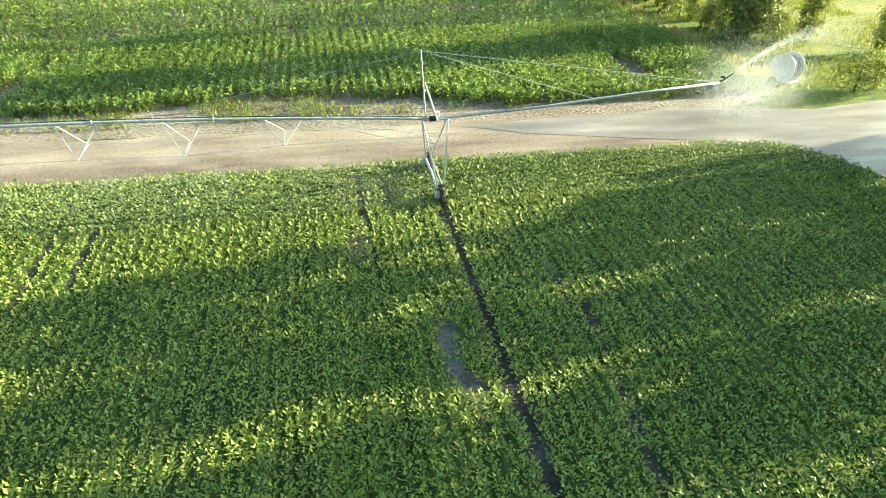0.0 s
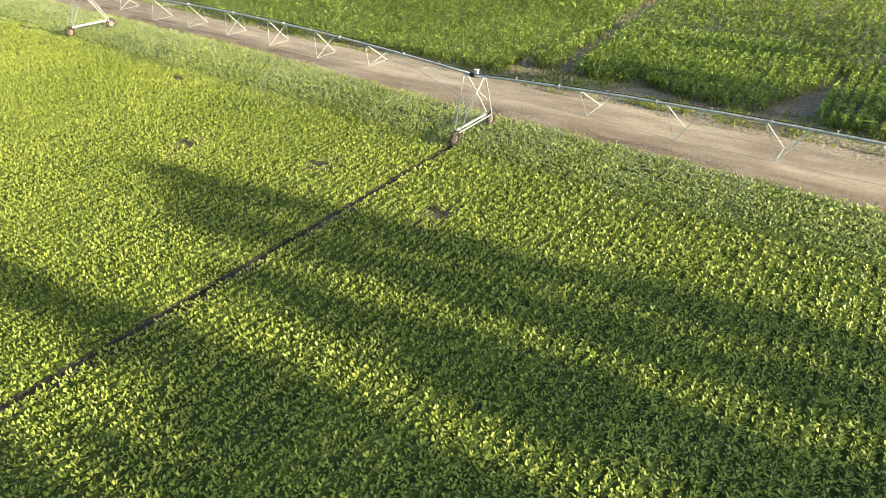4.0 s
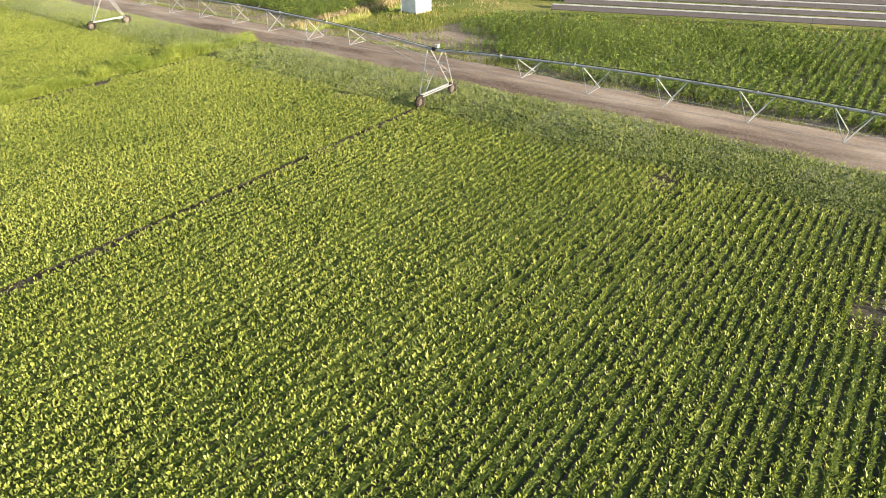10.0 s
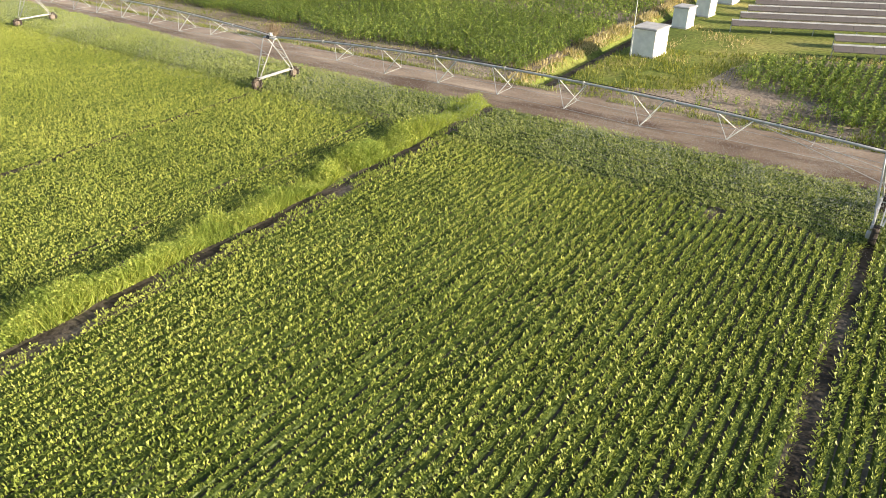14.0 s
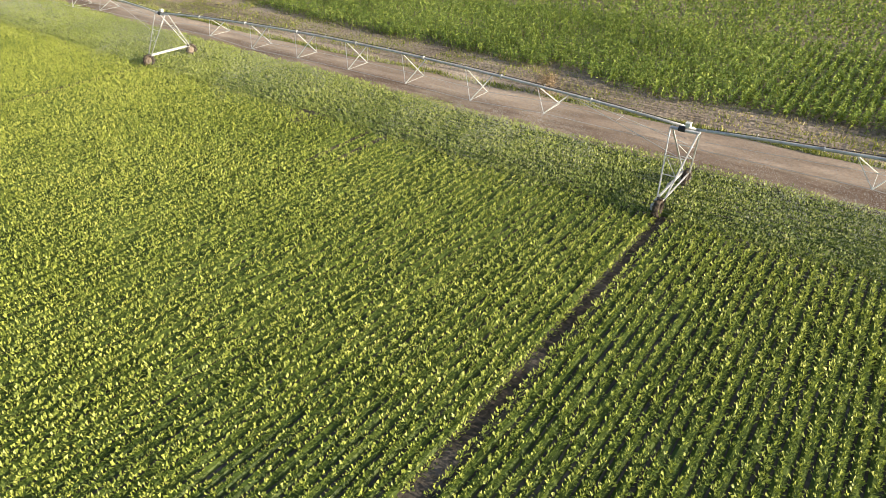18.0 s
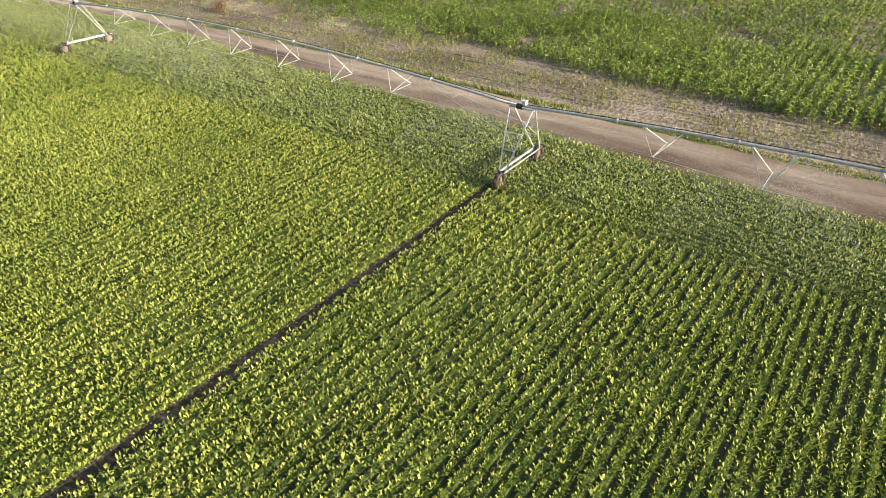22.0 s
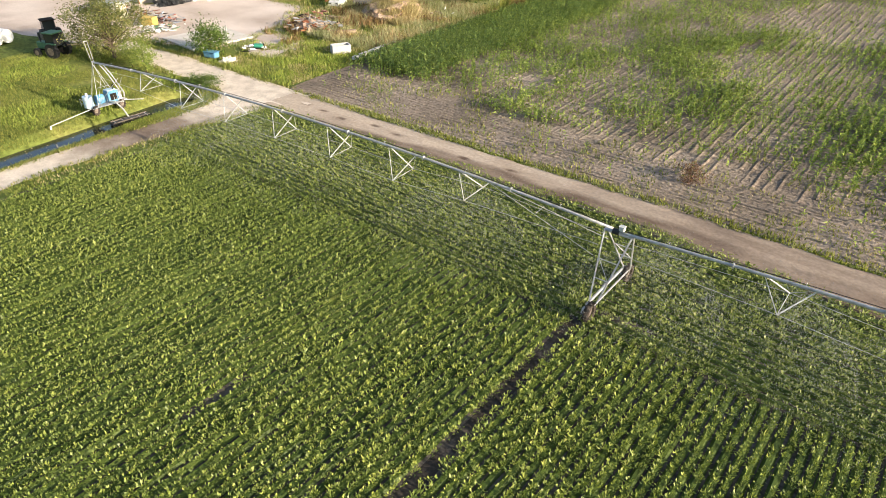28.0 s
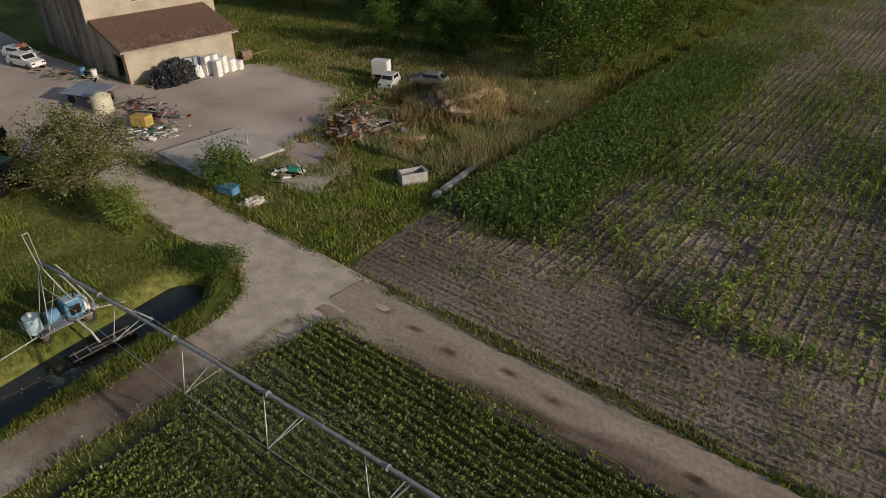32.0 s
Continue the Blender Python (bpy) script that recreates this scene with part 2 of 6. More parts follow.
def quads(name, co, mat, parent=None, label="", kind="", per=4):
    """One mesh of loose faces from an array of shape (faces, per, 3)."""
    co = np.asarray(co, dtype=np.float32)
    nf = len(co)
    me = bpy.data.meshes.new(name)
    me.vertices.add(nf * per)
    me.vertices.foreach_set("co", co.ravel())
    me.loops.add(nf * per)
    me.loops.foreach_set("vertex_index", np.arange(nf * per, dtype=np.int32))
    me.polygons.add(nf)
    me.polygons.foreach_set("loop_start", np.arange(0, nf * per, per, dtype=np.int32))
    me.polygons.foreach_set("loop_total", np.full(nf, per, dtype=np.int32))
    me.update(calc_edges=True)
    ob = link_mesh(name, me, mat, parent, label)
    return tagged(ob, kind=kind)


def strips(name, co, mat, parent=None, label=""):
    """One mesh of blades: co has shape (blades, rows, 2, 3), the rows of a blade joined."""
    co = np.asarray(co, dtype=np.float32)
    nb, k = co.shape[:2]
    me = bpy.data.meshes.new(name)
    base = (np.arange(nb) * k * 2)[:, None]
    f = np.concatenate([base + np.array([[2 * j, 2 * j + 1, 2 * j + 3, 2 * j + 2]]) for j in range(k - 1)], axis=0)
    me.vertices.add(nb * k * 2)
    me.vertices.foreach_set("co", co.ravel())
    me.loops.add(f.size)
    me.loops.foreach_set("vertex_index", f.ravel().astype(np.int32))
    me.polygons.add(len(f))
    me.polygons.foreach_set("loop_start", np.arange(0, f.size, 4, dtype=np.int32))
    me.polygons.foreach_set("loop_total", np.full(len(f), 4, dtype=np.int32))
    me.update(calc_edges=True)
    return link_mesh(name, me, mat, parent, label)


def sheet(name, outline, z, mat, label="", category="", kind="structure"):
    """A thin laid sheet of ground with the given outline."""
    bm = bmesh.new()
    vs = [bm.verts.new((x, y, z)) for x, y in outline]
    f = bm.faces.new(vs)
    f.normal_update()
    if f.normal.z < 0:
        f.normal_flip()
    bmesh.ops.triangulate(bm, faces=[f])
    ob = part(name, bm, mat)
    return tagged(ob, label, category, "", kind)


def wobble(a, b, step=1.5, amp=0.25, seed=0):
    """Points from a to b with an uneven edge."""
    rng = np.random.default_rng(seed)
    a, b = np.array(a, float), np.array(b, float)
    n = max(2, int(np.linalg.norm(b - a) / step))
    d = (b - a) / np.linalg.norm(b - a)
    nrm = np.array([-d[1], d[0]])
    off = rng.normal(0, amp, n + 1)
    off = np.convolve(np.pad(off, 1, mode="edge"), [0.3, 0.4, 0.3], "valid")
    return [tuple(a + (b - a) * k / n + nrm * off[k]) for k in range(n)]


def value_noise(x, y, cell, seed):
    """Smooth noise from 0 to 1 over the plan."""
    rng = np.random.default_rng(seed)
    t = rng.random((64, 64))
    u, v = np.asarray(x) / cell + 500.0, np.asarray(y) / cell + 500.0
    i, j = np.floor(u).astype(int), np.floor(v).astype(int)
    fu, fv = u - i, v - j
    fu, fv = fu * fu * (3 - 2 * fu), fv * fv * (3 - 2 * fv)
    g = lambda a, b: t[a % 64, b % 64]
    return (g(i, j) * (1 - fu) + g(i + 1, j) * fu) * (1 - fv) + (g(i, j + 1) * (1 - fu) + g(i + 1, j + 1) * fu) * fv


# ---- plan ----
SPAN = 45.0
ROW = 0.75
FIELD_W, FIELD_E = -259.6, 26.5          # crop field from canal road to poplar road


def road_near(x):
    return np.interp(x, [-262, -250, -240, -228, -217, -203, -182, -165, -150, -126, -110, -75, -50, -24, 25], [6.9, 7.3, 7.8, 8.1, 7.6, 6.5, 5.9, 5.2, 4.7, 4.8, 5.0, 5.0, 3.9, 3.55, 2.9])


def road_far(x):
    return np.interp(x, [-262, -250, -225, -205, -181, -157, -126, -110, -90, -67, -40, -12, 6, 25], [10.4, 10.5, 11.0, 11.0, 10.0, 9.9, 10.5, 10.9, 10.9, 10.2, 10.2, 9.3, 8.9, 9.0])


def canal_x(y):
    return -267.0 - 0.1 * np.clip(np.asarray(y) + 6.6, -14, 10)


def ground_z(x, y):
    """Height of the open ground: the canal, the field ditch and a slight unevenness."""
    c = canal_x(y)
    d = np.abs(x - c) + np.clip(y - 3.8, 0, None) * 1.2
    z = -1.0 * np.clip((2.4 - d) / 1.7, 0, 1)
    e = np.abs(x + 116.6)
    z = z - 0.9 * np.clip((1.5 - e) / 1.0, 0, 1) * np.clip((y - 11.8) / 0.8, 0, 1) * np.clip((70 - y) / 3, 0, 1)
    return z


def build_ground():
    xs = np.unique(np.concatenate([np.linspace(-2600, -460, 9), np.arange(-440, -285, 6.0), np.arange(-285, -258, 0.45),
                                   np.arange(-258, -121, 6.0), np.arange(-121, -112, 0.4), np.arange(-112, 70, 6.0), np.linspace(90, 2600, 12)]))
    ys = np.unique(np.concatenate([np.linspace(-2600, -120, 10), np.arange(-100, -20, 5.0), np.arange(-20, 16, 0.6), np.arange(16, 150, 4.0), np.linspace(160, 2600, 10)]))
    X, Y = np.meshgrid(xs, ys, indexing="ij")
    Z = ground_z(X, Y)
    nx, ny = X.shape
    me = bpy.data.meshes.new("ground")
    idx = np.arange(nx * ny).reshape(nx, ny)
    f = np.stack([idx[:-1, :-1], idx[1:, :-1], idx[1:, 1:], idx[:-1, 1:]], -1).reshape(-1, 4)
    me.from_pydata(np.stack([X, Y, Z], -1).reshape(-1, 3).tolist(), [], f.tolist())
    me.polygons.foreach_set("use_smooth", [True] * len(me.polygons))
    return tagged(link_mesh("ground", me, M_GROUND), "rough grassy ground with dry yellow patches", "ground", "", "structure")


build_ground()

# soil of the crop field, in two plots either side of the weedy strip
for k, (xa, xb) in enumerate(((FIELD_W, -118.5), (-116.9, FIELD_E))):
    edge_s = [(xa, -75.0), (xb, -75.0)]
    north = [(x, float(road_near(x))) for x in np.arange(xb, xa, -3.0)] + [(xa, float(road_near(xa)))]
    sheet("field_soil", edge_s + north, 0.012, M_SOIL, "dark damp soil under the crop rows", "soil")


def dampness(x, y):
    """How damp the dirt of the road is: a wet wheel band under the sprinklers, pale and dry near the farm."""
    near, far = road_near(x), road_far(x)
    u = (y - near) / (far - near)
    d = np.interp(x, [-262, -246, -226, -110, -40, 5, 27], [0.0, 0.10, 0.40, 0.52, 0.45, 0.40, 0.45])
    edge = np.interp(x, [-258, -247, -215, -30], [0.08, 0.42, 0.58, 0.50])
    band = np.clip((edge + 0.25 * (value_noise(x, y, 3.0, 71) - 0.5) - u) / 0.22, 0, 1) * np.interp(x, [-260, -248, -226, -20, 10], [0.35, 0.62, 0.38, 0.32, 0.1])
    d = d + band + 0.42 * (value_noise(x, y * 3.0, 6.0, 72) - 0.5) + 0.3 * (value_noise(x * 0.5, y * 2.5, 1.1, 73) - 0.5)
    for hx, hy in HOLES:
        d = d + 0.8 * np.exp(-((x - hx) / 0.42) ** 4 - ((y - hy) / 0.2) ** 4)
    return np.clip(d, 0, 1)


def lane(name, south, north, across, z, mat, label):
    """A strip of dirt road between two edges, with shallow wheel ruts and its dampness."""
    south, north = np.array(south), np.array(north)
    n, m = len(south), across + 1
    u = np.linspace(0, 1, m)
    xy = south[:, None, :] + (north - south)[:, None, :] * u[None, :, None]
    X, Y = xy[..., 0], xy[..., 1]
    rut = np.exp(-((u - 0.27) / 0.09) ** 2) + np.exp(-((u - 0.66) / 0.09) ** 2)
    flat = np.interp(X, [-8.0, 2.0], [1.0, 0.12])
    Z = z + flat * (0.035 * np.sin(np.pi * u)[None, :] ** 0.5 - 0.03 * rut[None, :] + 0.03 * (value_noise(X, Y, 0.9, 74) - 0.5) + 0.04 * np.exp(-((u - 0.44) / 0.05) ** 2)[None, :] * value_noise(X, Y, 1.2, 75))
    for hx, hy in HOLES:
        Z = Z - 0.03 * np.exp(-((X - hx) / 0.5) ** 2 - ((Y - hy) / 0.28) ** 2)
    idx = np.arange(n * m).reshape(n, m)
    f = np.stack([idx[:-1, :-1], idx[1:, :-1], idx[1:, 1:], idx[:-1, 1:]], -1).reshape(-1, 4)
    me = bpy.data.meshes.new(name)
    me.from_pydata(np.stack([X, Y, np.maximum(Z, z - 0.008)], -1).reshape(-1, 3).tolist(), [], f.tolist())
    me.polygons.foreach_set("use_smooth", [True] * len(me.polygons))
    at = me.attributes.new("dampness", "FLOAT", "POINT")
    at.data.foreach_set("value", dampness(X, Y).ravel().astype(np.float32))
    return tagged(link_mesh(name, me, mat), label, "road", "", "structure")


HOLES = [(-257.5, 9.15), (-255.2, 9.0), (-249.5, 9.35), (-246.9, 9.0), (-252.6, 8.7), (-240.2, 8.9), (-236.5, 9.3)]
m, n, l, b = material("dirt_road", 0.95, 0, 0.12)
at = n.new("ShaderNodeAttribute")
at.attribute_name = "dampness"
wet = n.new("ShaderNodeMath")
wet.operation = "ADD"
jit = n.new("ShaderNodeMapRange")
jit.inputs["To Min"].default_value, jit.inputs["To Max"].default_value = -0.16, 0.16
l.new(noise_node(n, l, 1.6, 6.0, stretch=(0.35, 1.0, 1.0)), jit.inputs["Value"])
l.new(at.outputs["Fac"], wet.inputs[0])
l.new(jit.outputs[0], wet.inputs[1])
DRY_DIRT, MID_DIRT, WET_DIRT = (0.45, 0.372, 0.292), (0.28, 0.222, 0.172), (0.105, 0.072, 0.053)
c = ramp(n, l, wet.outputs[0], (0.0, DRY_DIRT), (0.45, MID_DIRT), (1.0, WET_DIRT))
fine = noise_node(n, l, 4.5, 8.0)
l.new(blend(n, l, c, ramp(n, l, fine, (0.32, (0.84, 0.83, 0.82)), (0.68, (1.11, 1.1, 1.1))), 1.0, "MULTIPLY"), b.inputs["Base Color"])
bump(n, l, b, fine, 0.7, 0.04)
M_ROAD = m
rx = np.arange(-260.5, 27.0, 0.4)
rj = lambda seed: 0.35 * (value_noise(rx, 0 * rx, 1.3, seed) - 0.5) + 0.5 * (value_noise(rx, 0 * rx, 5.0, seed + 1) - 0.5)
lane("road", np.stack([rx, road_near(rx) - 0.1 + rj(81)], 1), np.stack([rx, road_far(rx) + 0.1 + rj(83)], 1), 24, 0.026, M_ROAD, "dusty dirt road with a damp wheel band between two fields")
canal_road = (wobble((-259.0, 6.5), (-260.9, -2), 1.5, 0.15, 3) + wobble((-260.9, -2), (-260.9, -75), 1.5, 0.15, 3) + wobble((-264.2, -75), (-264.1, -12), 2, 0.15, 4) + wobble((-264.1, -12), (-263.7, 1.5), 1.5, 0.15, 5)
              + [(-263.9, 3.2), (-264.9, 5.4), (-267.0, 6.6)] + wobble((-267, 6.6), (-289, 7.0), 1.5, 0.15, 6)
              + wobble((-289.0, 10.6), (-268.0, 10.8), 1.5, 0.2, 7) + [(-264.5, 10.9), (-258.6, 10.75), (-257.2, 9.6), (-257.6, 8.0)])
M_WETROAD = earth("wet_pale_road", (0.13, 0.105, 0.086), (0.23, 0.195, 0.165), (0.40, 0.355, 0.315), 0.5, 9.0, 0.3, 0.02, (0.22, 1.0, 1.0), grain=(0.8, 1.14))
M_WETROAD.node_tree.nodes["Principled BSDF"].inputs["Roughness"].default_value = 0.4
M_WETROAD.node_tree.nodes["Principled BSDF"].inputs["Specular IOR Level"].default_value = 0.4
turn = [(19.5, 3.3), (22.6, 2.4), (24.8, 0.6), (26.0, -1.8)] + wobble((26.4, -3.6), (26.6, -75), 2.0, 0.15, 30) + wobble((30.6, -75), (30.8, 0), 2.0, 0.2, 31) + [(32.0, 2.0), (37.5, 4.2), (44.0, 5.0), (44.0, 9.0), (36.0, 8.6), (30.0, 7.6), (24.6, 8.4), (20.0, 9.4)] + wobble((19.0, 9.4), (3.0, 8.4), 1.2, 0.25, 34) + wobble((3.0, 8.4), (8.0, 5.8), 1.0, 0.25, 35) + [(14.0, 4.6)]
sheet("road", turn, 0.05, M_WETROAD, "wet pale road bend under the end gun", "road")
m, n, l, b = material("pale_track", 0.95, 0, 0.12)
tc = n.new("ShaderNodeTexCoord")
sep = n.new("ShaderNodeSeparateXYZ")
l.new(tc.outputs["Object"], sep.inputs[0])
shift = n.new("ShaderNodeMath")
shift.operation = "MULTIPLY_ADD"
shift.inputs[1].default_value = 7.0
l.new(noise_node(n, l, 0.5, 5.0), shift.inputs[0])
l.new(sep.outputs["Y"], shift.inputs[2])
span_ = n.new("ShaderNodeMapRange")
span_.inputs["From Min"].default_value, span_.inputs["From Max"].default_value = -14.0, 14.0
l.new(shift.outputs[0], span_.inputs["Value"])
PALE = (0.66, 0.575, 0.475)
c = ramp(n, l, span_.outputs[0], (0.26, PALE), (0.44, MID_DIRT), (0.55, (0.22, 0.165, 0.127)), (0.64, MID_DIRT), (0.74, PALE))
patch = ramp(n, l, noise_node(n, l, 0.9, 6.0), (0.32, (0.78, 0.76, 0.74)), (0.62, (1.05, 1.05, 1.05)))
c = blend(n, l, c, patch, 1.0, "MULTIPLY")
fine = noise_node(n, l, 11.0, 6.0)
l.new(blend(n, l, c, ramp(n, l, fine, (0.3, (0.82, 0.81, 0.79)), (0.7, (1.1, 1.1, 1.1))), 1.0, "MULTIPLY"), b.inputs["Base Color"])
bump(n, l, b, fine, 0.4, 0.02)
M_TRACK = m
sheet("road", canal_road, 0.03, M_TRACK, "pale gravel track along the canal to the farm", "road")
M_MEADOW = earth("pale_meadow", (0.180, 0.189, 0.054), (0.288, 0.279, 0.090), (0.378, 0.342, 0.135), 0.12, 2.0, 0.5, 0.05)
sheet("meadow", wobble((41.0, 26.5), (41.0, 110), 3, 0.6, 32) + [(300.0, 160.0), (300.0, 12.0)] + wobble((60, 12), (46.5, 20), 3, 0.6, 33), 0.02, M_MEADOW, "sunlit pale yellow-green meadow beyond the poplars", "meadow")
# bare headland and corn soil beyond the road
soil_e = [(27.5, 9.7)] + [(x, float(road_far(x)) + 0.05) for x in np.arange(24.0, -115.0, -3.0)] + wobble((-115.2, 11.0), (-115.0, 14.0), 1, 0.1, 8) + wobble((-106, 17), (-103, 30), 2, 0.6, 9) \
    + wobble((-100, 32.0), (-58, 46), 2, 0.4, 10) + wobble((-58, 46), (-58, 110), 3, 0.4, 11) + [(29.0, 110.0)]
sheet("corn_soil", soil_e, 0.018, M_CORNSOIL, "dry pale brown soil with sparse weeds", "soil")
soil_w = [(-118.6, 11.0)] + [(x, float(road_far(x)) + 0.3) for x in np.arange(-120.0, -261.0, -3.0)] + [(-261.9, 11.0)] + wobble((-262, 12.0), (-262.6, 22), 1.5, 0.25, 12) \
    + wobble((-262.6, 22), (-263.6, 116), 2.5, 0.4, 13) + [(-264, 150.0), (-118.8, 150.0)]
sheet("corn_soil", soil_w, 0.018, M_CORNSOIL, "dry pale brown soil with sparse weeds", "soil")

# ---- irrigation machine ----
def pipe_z(u):
    """Height of the arched pipe at u from 0 to 1 along a span."""
    return 3.95 + 3.3 * u * (1 - u)


def make_span(length, stations, label, group):
    s = thing("irrigation_span", label=label, category="irrigation pipe", group=group)
    L = length
    part("pipe", tube([(L * k / 24, 0, pipe_z(k / 24)) for k in range(25)], 0.074, 10), M_GALV, s, smooth=True)
    for k in range(1, 8):                                   # flanges between pipe lengths
        u = k / 8
        part("flange", rod((L * u - 0.03, 0, pipe_z(u)), (L * u + 0.03, 0, pipe_z(u)), 0.135, 10), M_GALV, s)
    nodes = {-1: [], 1: []}
    for x in stations:
        u = x / L
        deep = 1.5 if 0.2 < u < 0.8 else 1.05
        zt, zb = pipe_z(u) - 0.08, pipe_z(u) - deep
        n1, n2 = (x, -0.95, zb), (x, 0.95, zb)
        nodes[-1].append(n1)
        nodes[1].append(n2)
        for dx, r in ((-0.95, 0.02), (0.95, 0.034)):
            part("truss_leg", rod((x + dx, -0.05, pipe_z((x + dx) / L) - 0.06), n1, r, 5), M_STRUT, s)
        for dx, r in ((-0.95, 0.03), (0.95, 0.011)):
            part("truss_leg", rod((x + dx, 0.05, pipe_z((x + dx) / L) - 0.06), n2, r, 5), M_STRUT, s)
        part("cross_strut", rod(n1, n2, 0.015, 5), M_STRUT, s)
    for side in (-1, 1):
        chain = [(0.45, side * 0.55, 3.2)] + nodes[side] + [(L - 0.45, side * 0.55, 3.2)]
        for a, b in zip(chain, chain[1:]):
            part("truss_rod", rod(a, b, 0.013, 4), M_GALV, s)
    for side in (-1, 1):                                     # braces from the pipe down to the next tower's legs
        part("end_brace", rod((L - 6.8, side * 0.06, pipe_z(1 - 6.8 / L) - 0.06), (L - 0.45, side * 0.9, 2.75), 0.019, 5), M_GALV, s)
    part("brace_tie", rod((L - 3.9, -0.44, 3.69), (L - 3.9, 0.44, 3.69), 0.016, 5), M_GALV, s)
    for k in range(8):                                       # sprinkler goosenecks on the pipe
        x = L * (k + 0.5) / 8
        z = pipe_z((k + 0.5) / 8)
        part("sprinkler", tube([(x, 0, z + 0.08), (x, 0, z + 0.17), (x, 0.04, z + 0.2), (x, 0.1, z + 0.16)], 0.014, 5), M_GALV, s)
    part("cable", tube([(0.4 + (L - 0.8) * k / 20, 0.1, pipe_z(k / 20) + 0.1) for k in range(21)], 0.018, 4), M_BLACK, s)
    return s


def make_wheel(parent, x, y, rz=0.0):
    w = part("wheel", rod((x - 0.05, y, 0.53), (x + 0.05, y, 0.53), 0.1, 10), M_RIM, parent)
    bm = bmesh.new()
    R, r = 0.39, 0.135
    rings = []
    for i in range(20):
        a = 6.2832 * i / 20
        ring = []
        for j in range(8):
            b = 6.2832 * j / 8
            q = R + r * math.cos(b) * (1.0 if math.cos(b) < 0.5 else 0.92)
            ring.append(bm.verts.new((x + 0.16 * math.sin(b), y + q * math.cos(a), 0.53 + q * math.sin(a))))
        rings.append(ring)
    for i in range(20):
        for j in range(8):
            bm.faces.new((rings[i][j], rings[i][(j + 1) % 8], rings[(i + 1) % 20][(j + 1) % 8], rings[(i + 1) % 20][j]))
    for i in range(20):                                      # tread lugs
        a = 6.2832 * (i + 0.5) / 20
        q = R + r * 0.95
        add_box(bm, (x + (0.08 if i % 2 else -0.08), y + q * math.cos(a), 0.53 + q * math.sin(a)), (0.16, 0.05, 0.06), 0, math.degrees(a))
    part("tyre", bm, M_TYRE, w, "black tyre caked with mud")
    bm = rod((x - 0.09, y, 0.53), (x + 0.02, y, 0.53), 0.27, 16)
    part("rim", bm, M_RIM, w)
    return w


def make_tower():
    t = thing("irrigation_tower", label="galvanised steel wheel tower carrying the irrigation pipe", category="irrigation tower", group="towers of the irrigation machine")
    hip, top = 1.05, 3.95
    for sy in (-1, 1):
        for sx in (-0.55, 0.55):
            part("leg", rod((sx * 1.25, sy * 0.14, top), (sx * 0.35, sy * 1.85, hip - 0.05), 0.045, 6), M_GALV, t)
        part("leg_brace", rod((-0.45, sy * 0.85, 2.8), (0.45, sy * 0.85, 2.8), 0.026, 5), M_STRUT, t)
        part("leg_brace", rod((-0.33, sy * 1.3, 2.0), (0.33, sy * 1.3, 2.0), 0.026, 5), M_STRUT, t)
        part("leg_brace", rod((-0.45, sy * 0.85, 2.8), (0.33, sy * 1.3, 2.0), 0.018, 5), M_STRUT, t)
        part("gearbox", box((-0.22, sy * 2.1, 0.53), (0.26, 0.3, 0.34), 0, 0.04), M_GALV, t)
        make_wheel(t, 0.0, sy * 2.1)
        part("drive_shaft", rod((-0.25, sy * 1.9, 0.72), (-0.25, sy * 0.2, 0.86), 0.022, 5), M_GALV, t)
    bm = box((-0.2, 0, hip - 0.16), (0.1, 4.2, 0.12), 0, 0.015)
    add_box(bm, (0.12, 0, hip - 0.16), (0.06, 3.9, 0.06))
    part("base_beam", bm, M_GALV, t)
    part("motor", rod((-0.25, -0.2, 0.88), (-0.25, 0.2, 0.88), 0.09, 10), M_FADED, t)
    part("saddle", box((0, 0, 3.93), (1.5, 0.22, 0.1), 0, 0.02), M_GALV, t)
    cb = part("control_box", box((0.1, 0.02, 4.2), (0.26, 0.22, 0.22), 0, 0.03), M_BOX, t, "white control box")
    part("lid", box((0.1, 0.02, 4.33), (0.3, 0.26, 0.03), 0, 0.01), M_BOX, cb)
    part("pipe_joint", rod((-0.32, 0, 3.97), (0.02, 0, 3.97), 0.15, 10), M_BLACK, t, "black rubber pipe joint")
    return t


STATIONS = [SPAN / 2 + 4.87 * k for k in range(-3, 4)]
span = make_span(SPAN, STATIONS, "arched galvanised irrigation pipe on a trussed frame", "spans of the irrigation machine")
span.matrix_basis = pose(-SPAN, 0, 0)
for k in range(2, 6):
    copy_thing(span, pose(-SPAN * k, 0, 0))
copy_thing(span, pose(-SPAN * 6 + 0.1, -2.2, 0, 0, 0, math.degrees(math.atan2(2.4, SPAN))))
tower = make_tower()
for k in range(1, 6):
    copy_thing(tower, pose(-SPAN * k + (0, 0, 0, -0.4, 0.45, 0.45)[k], (0, -0.1, 0, -0.35, -0.1, 0.0)[k], 0))

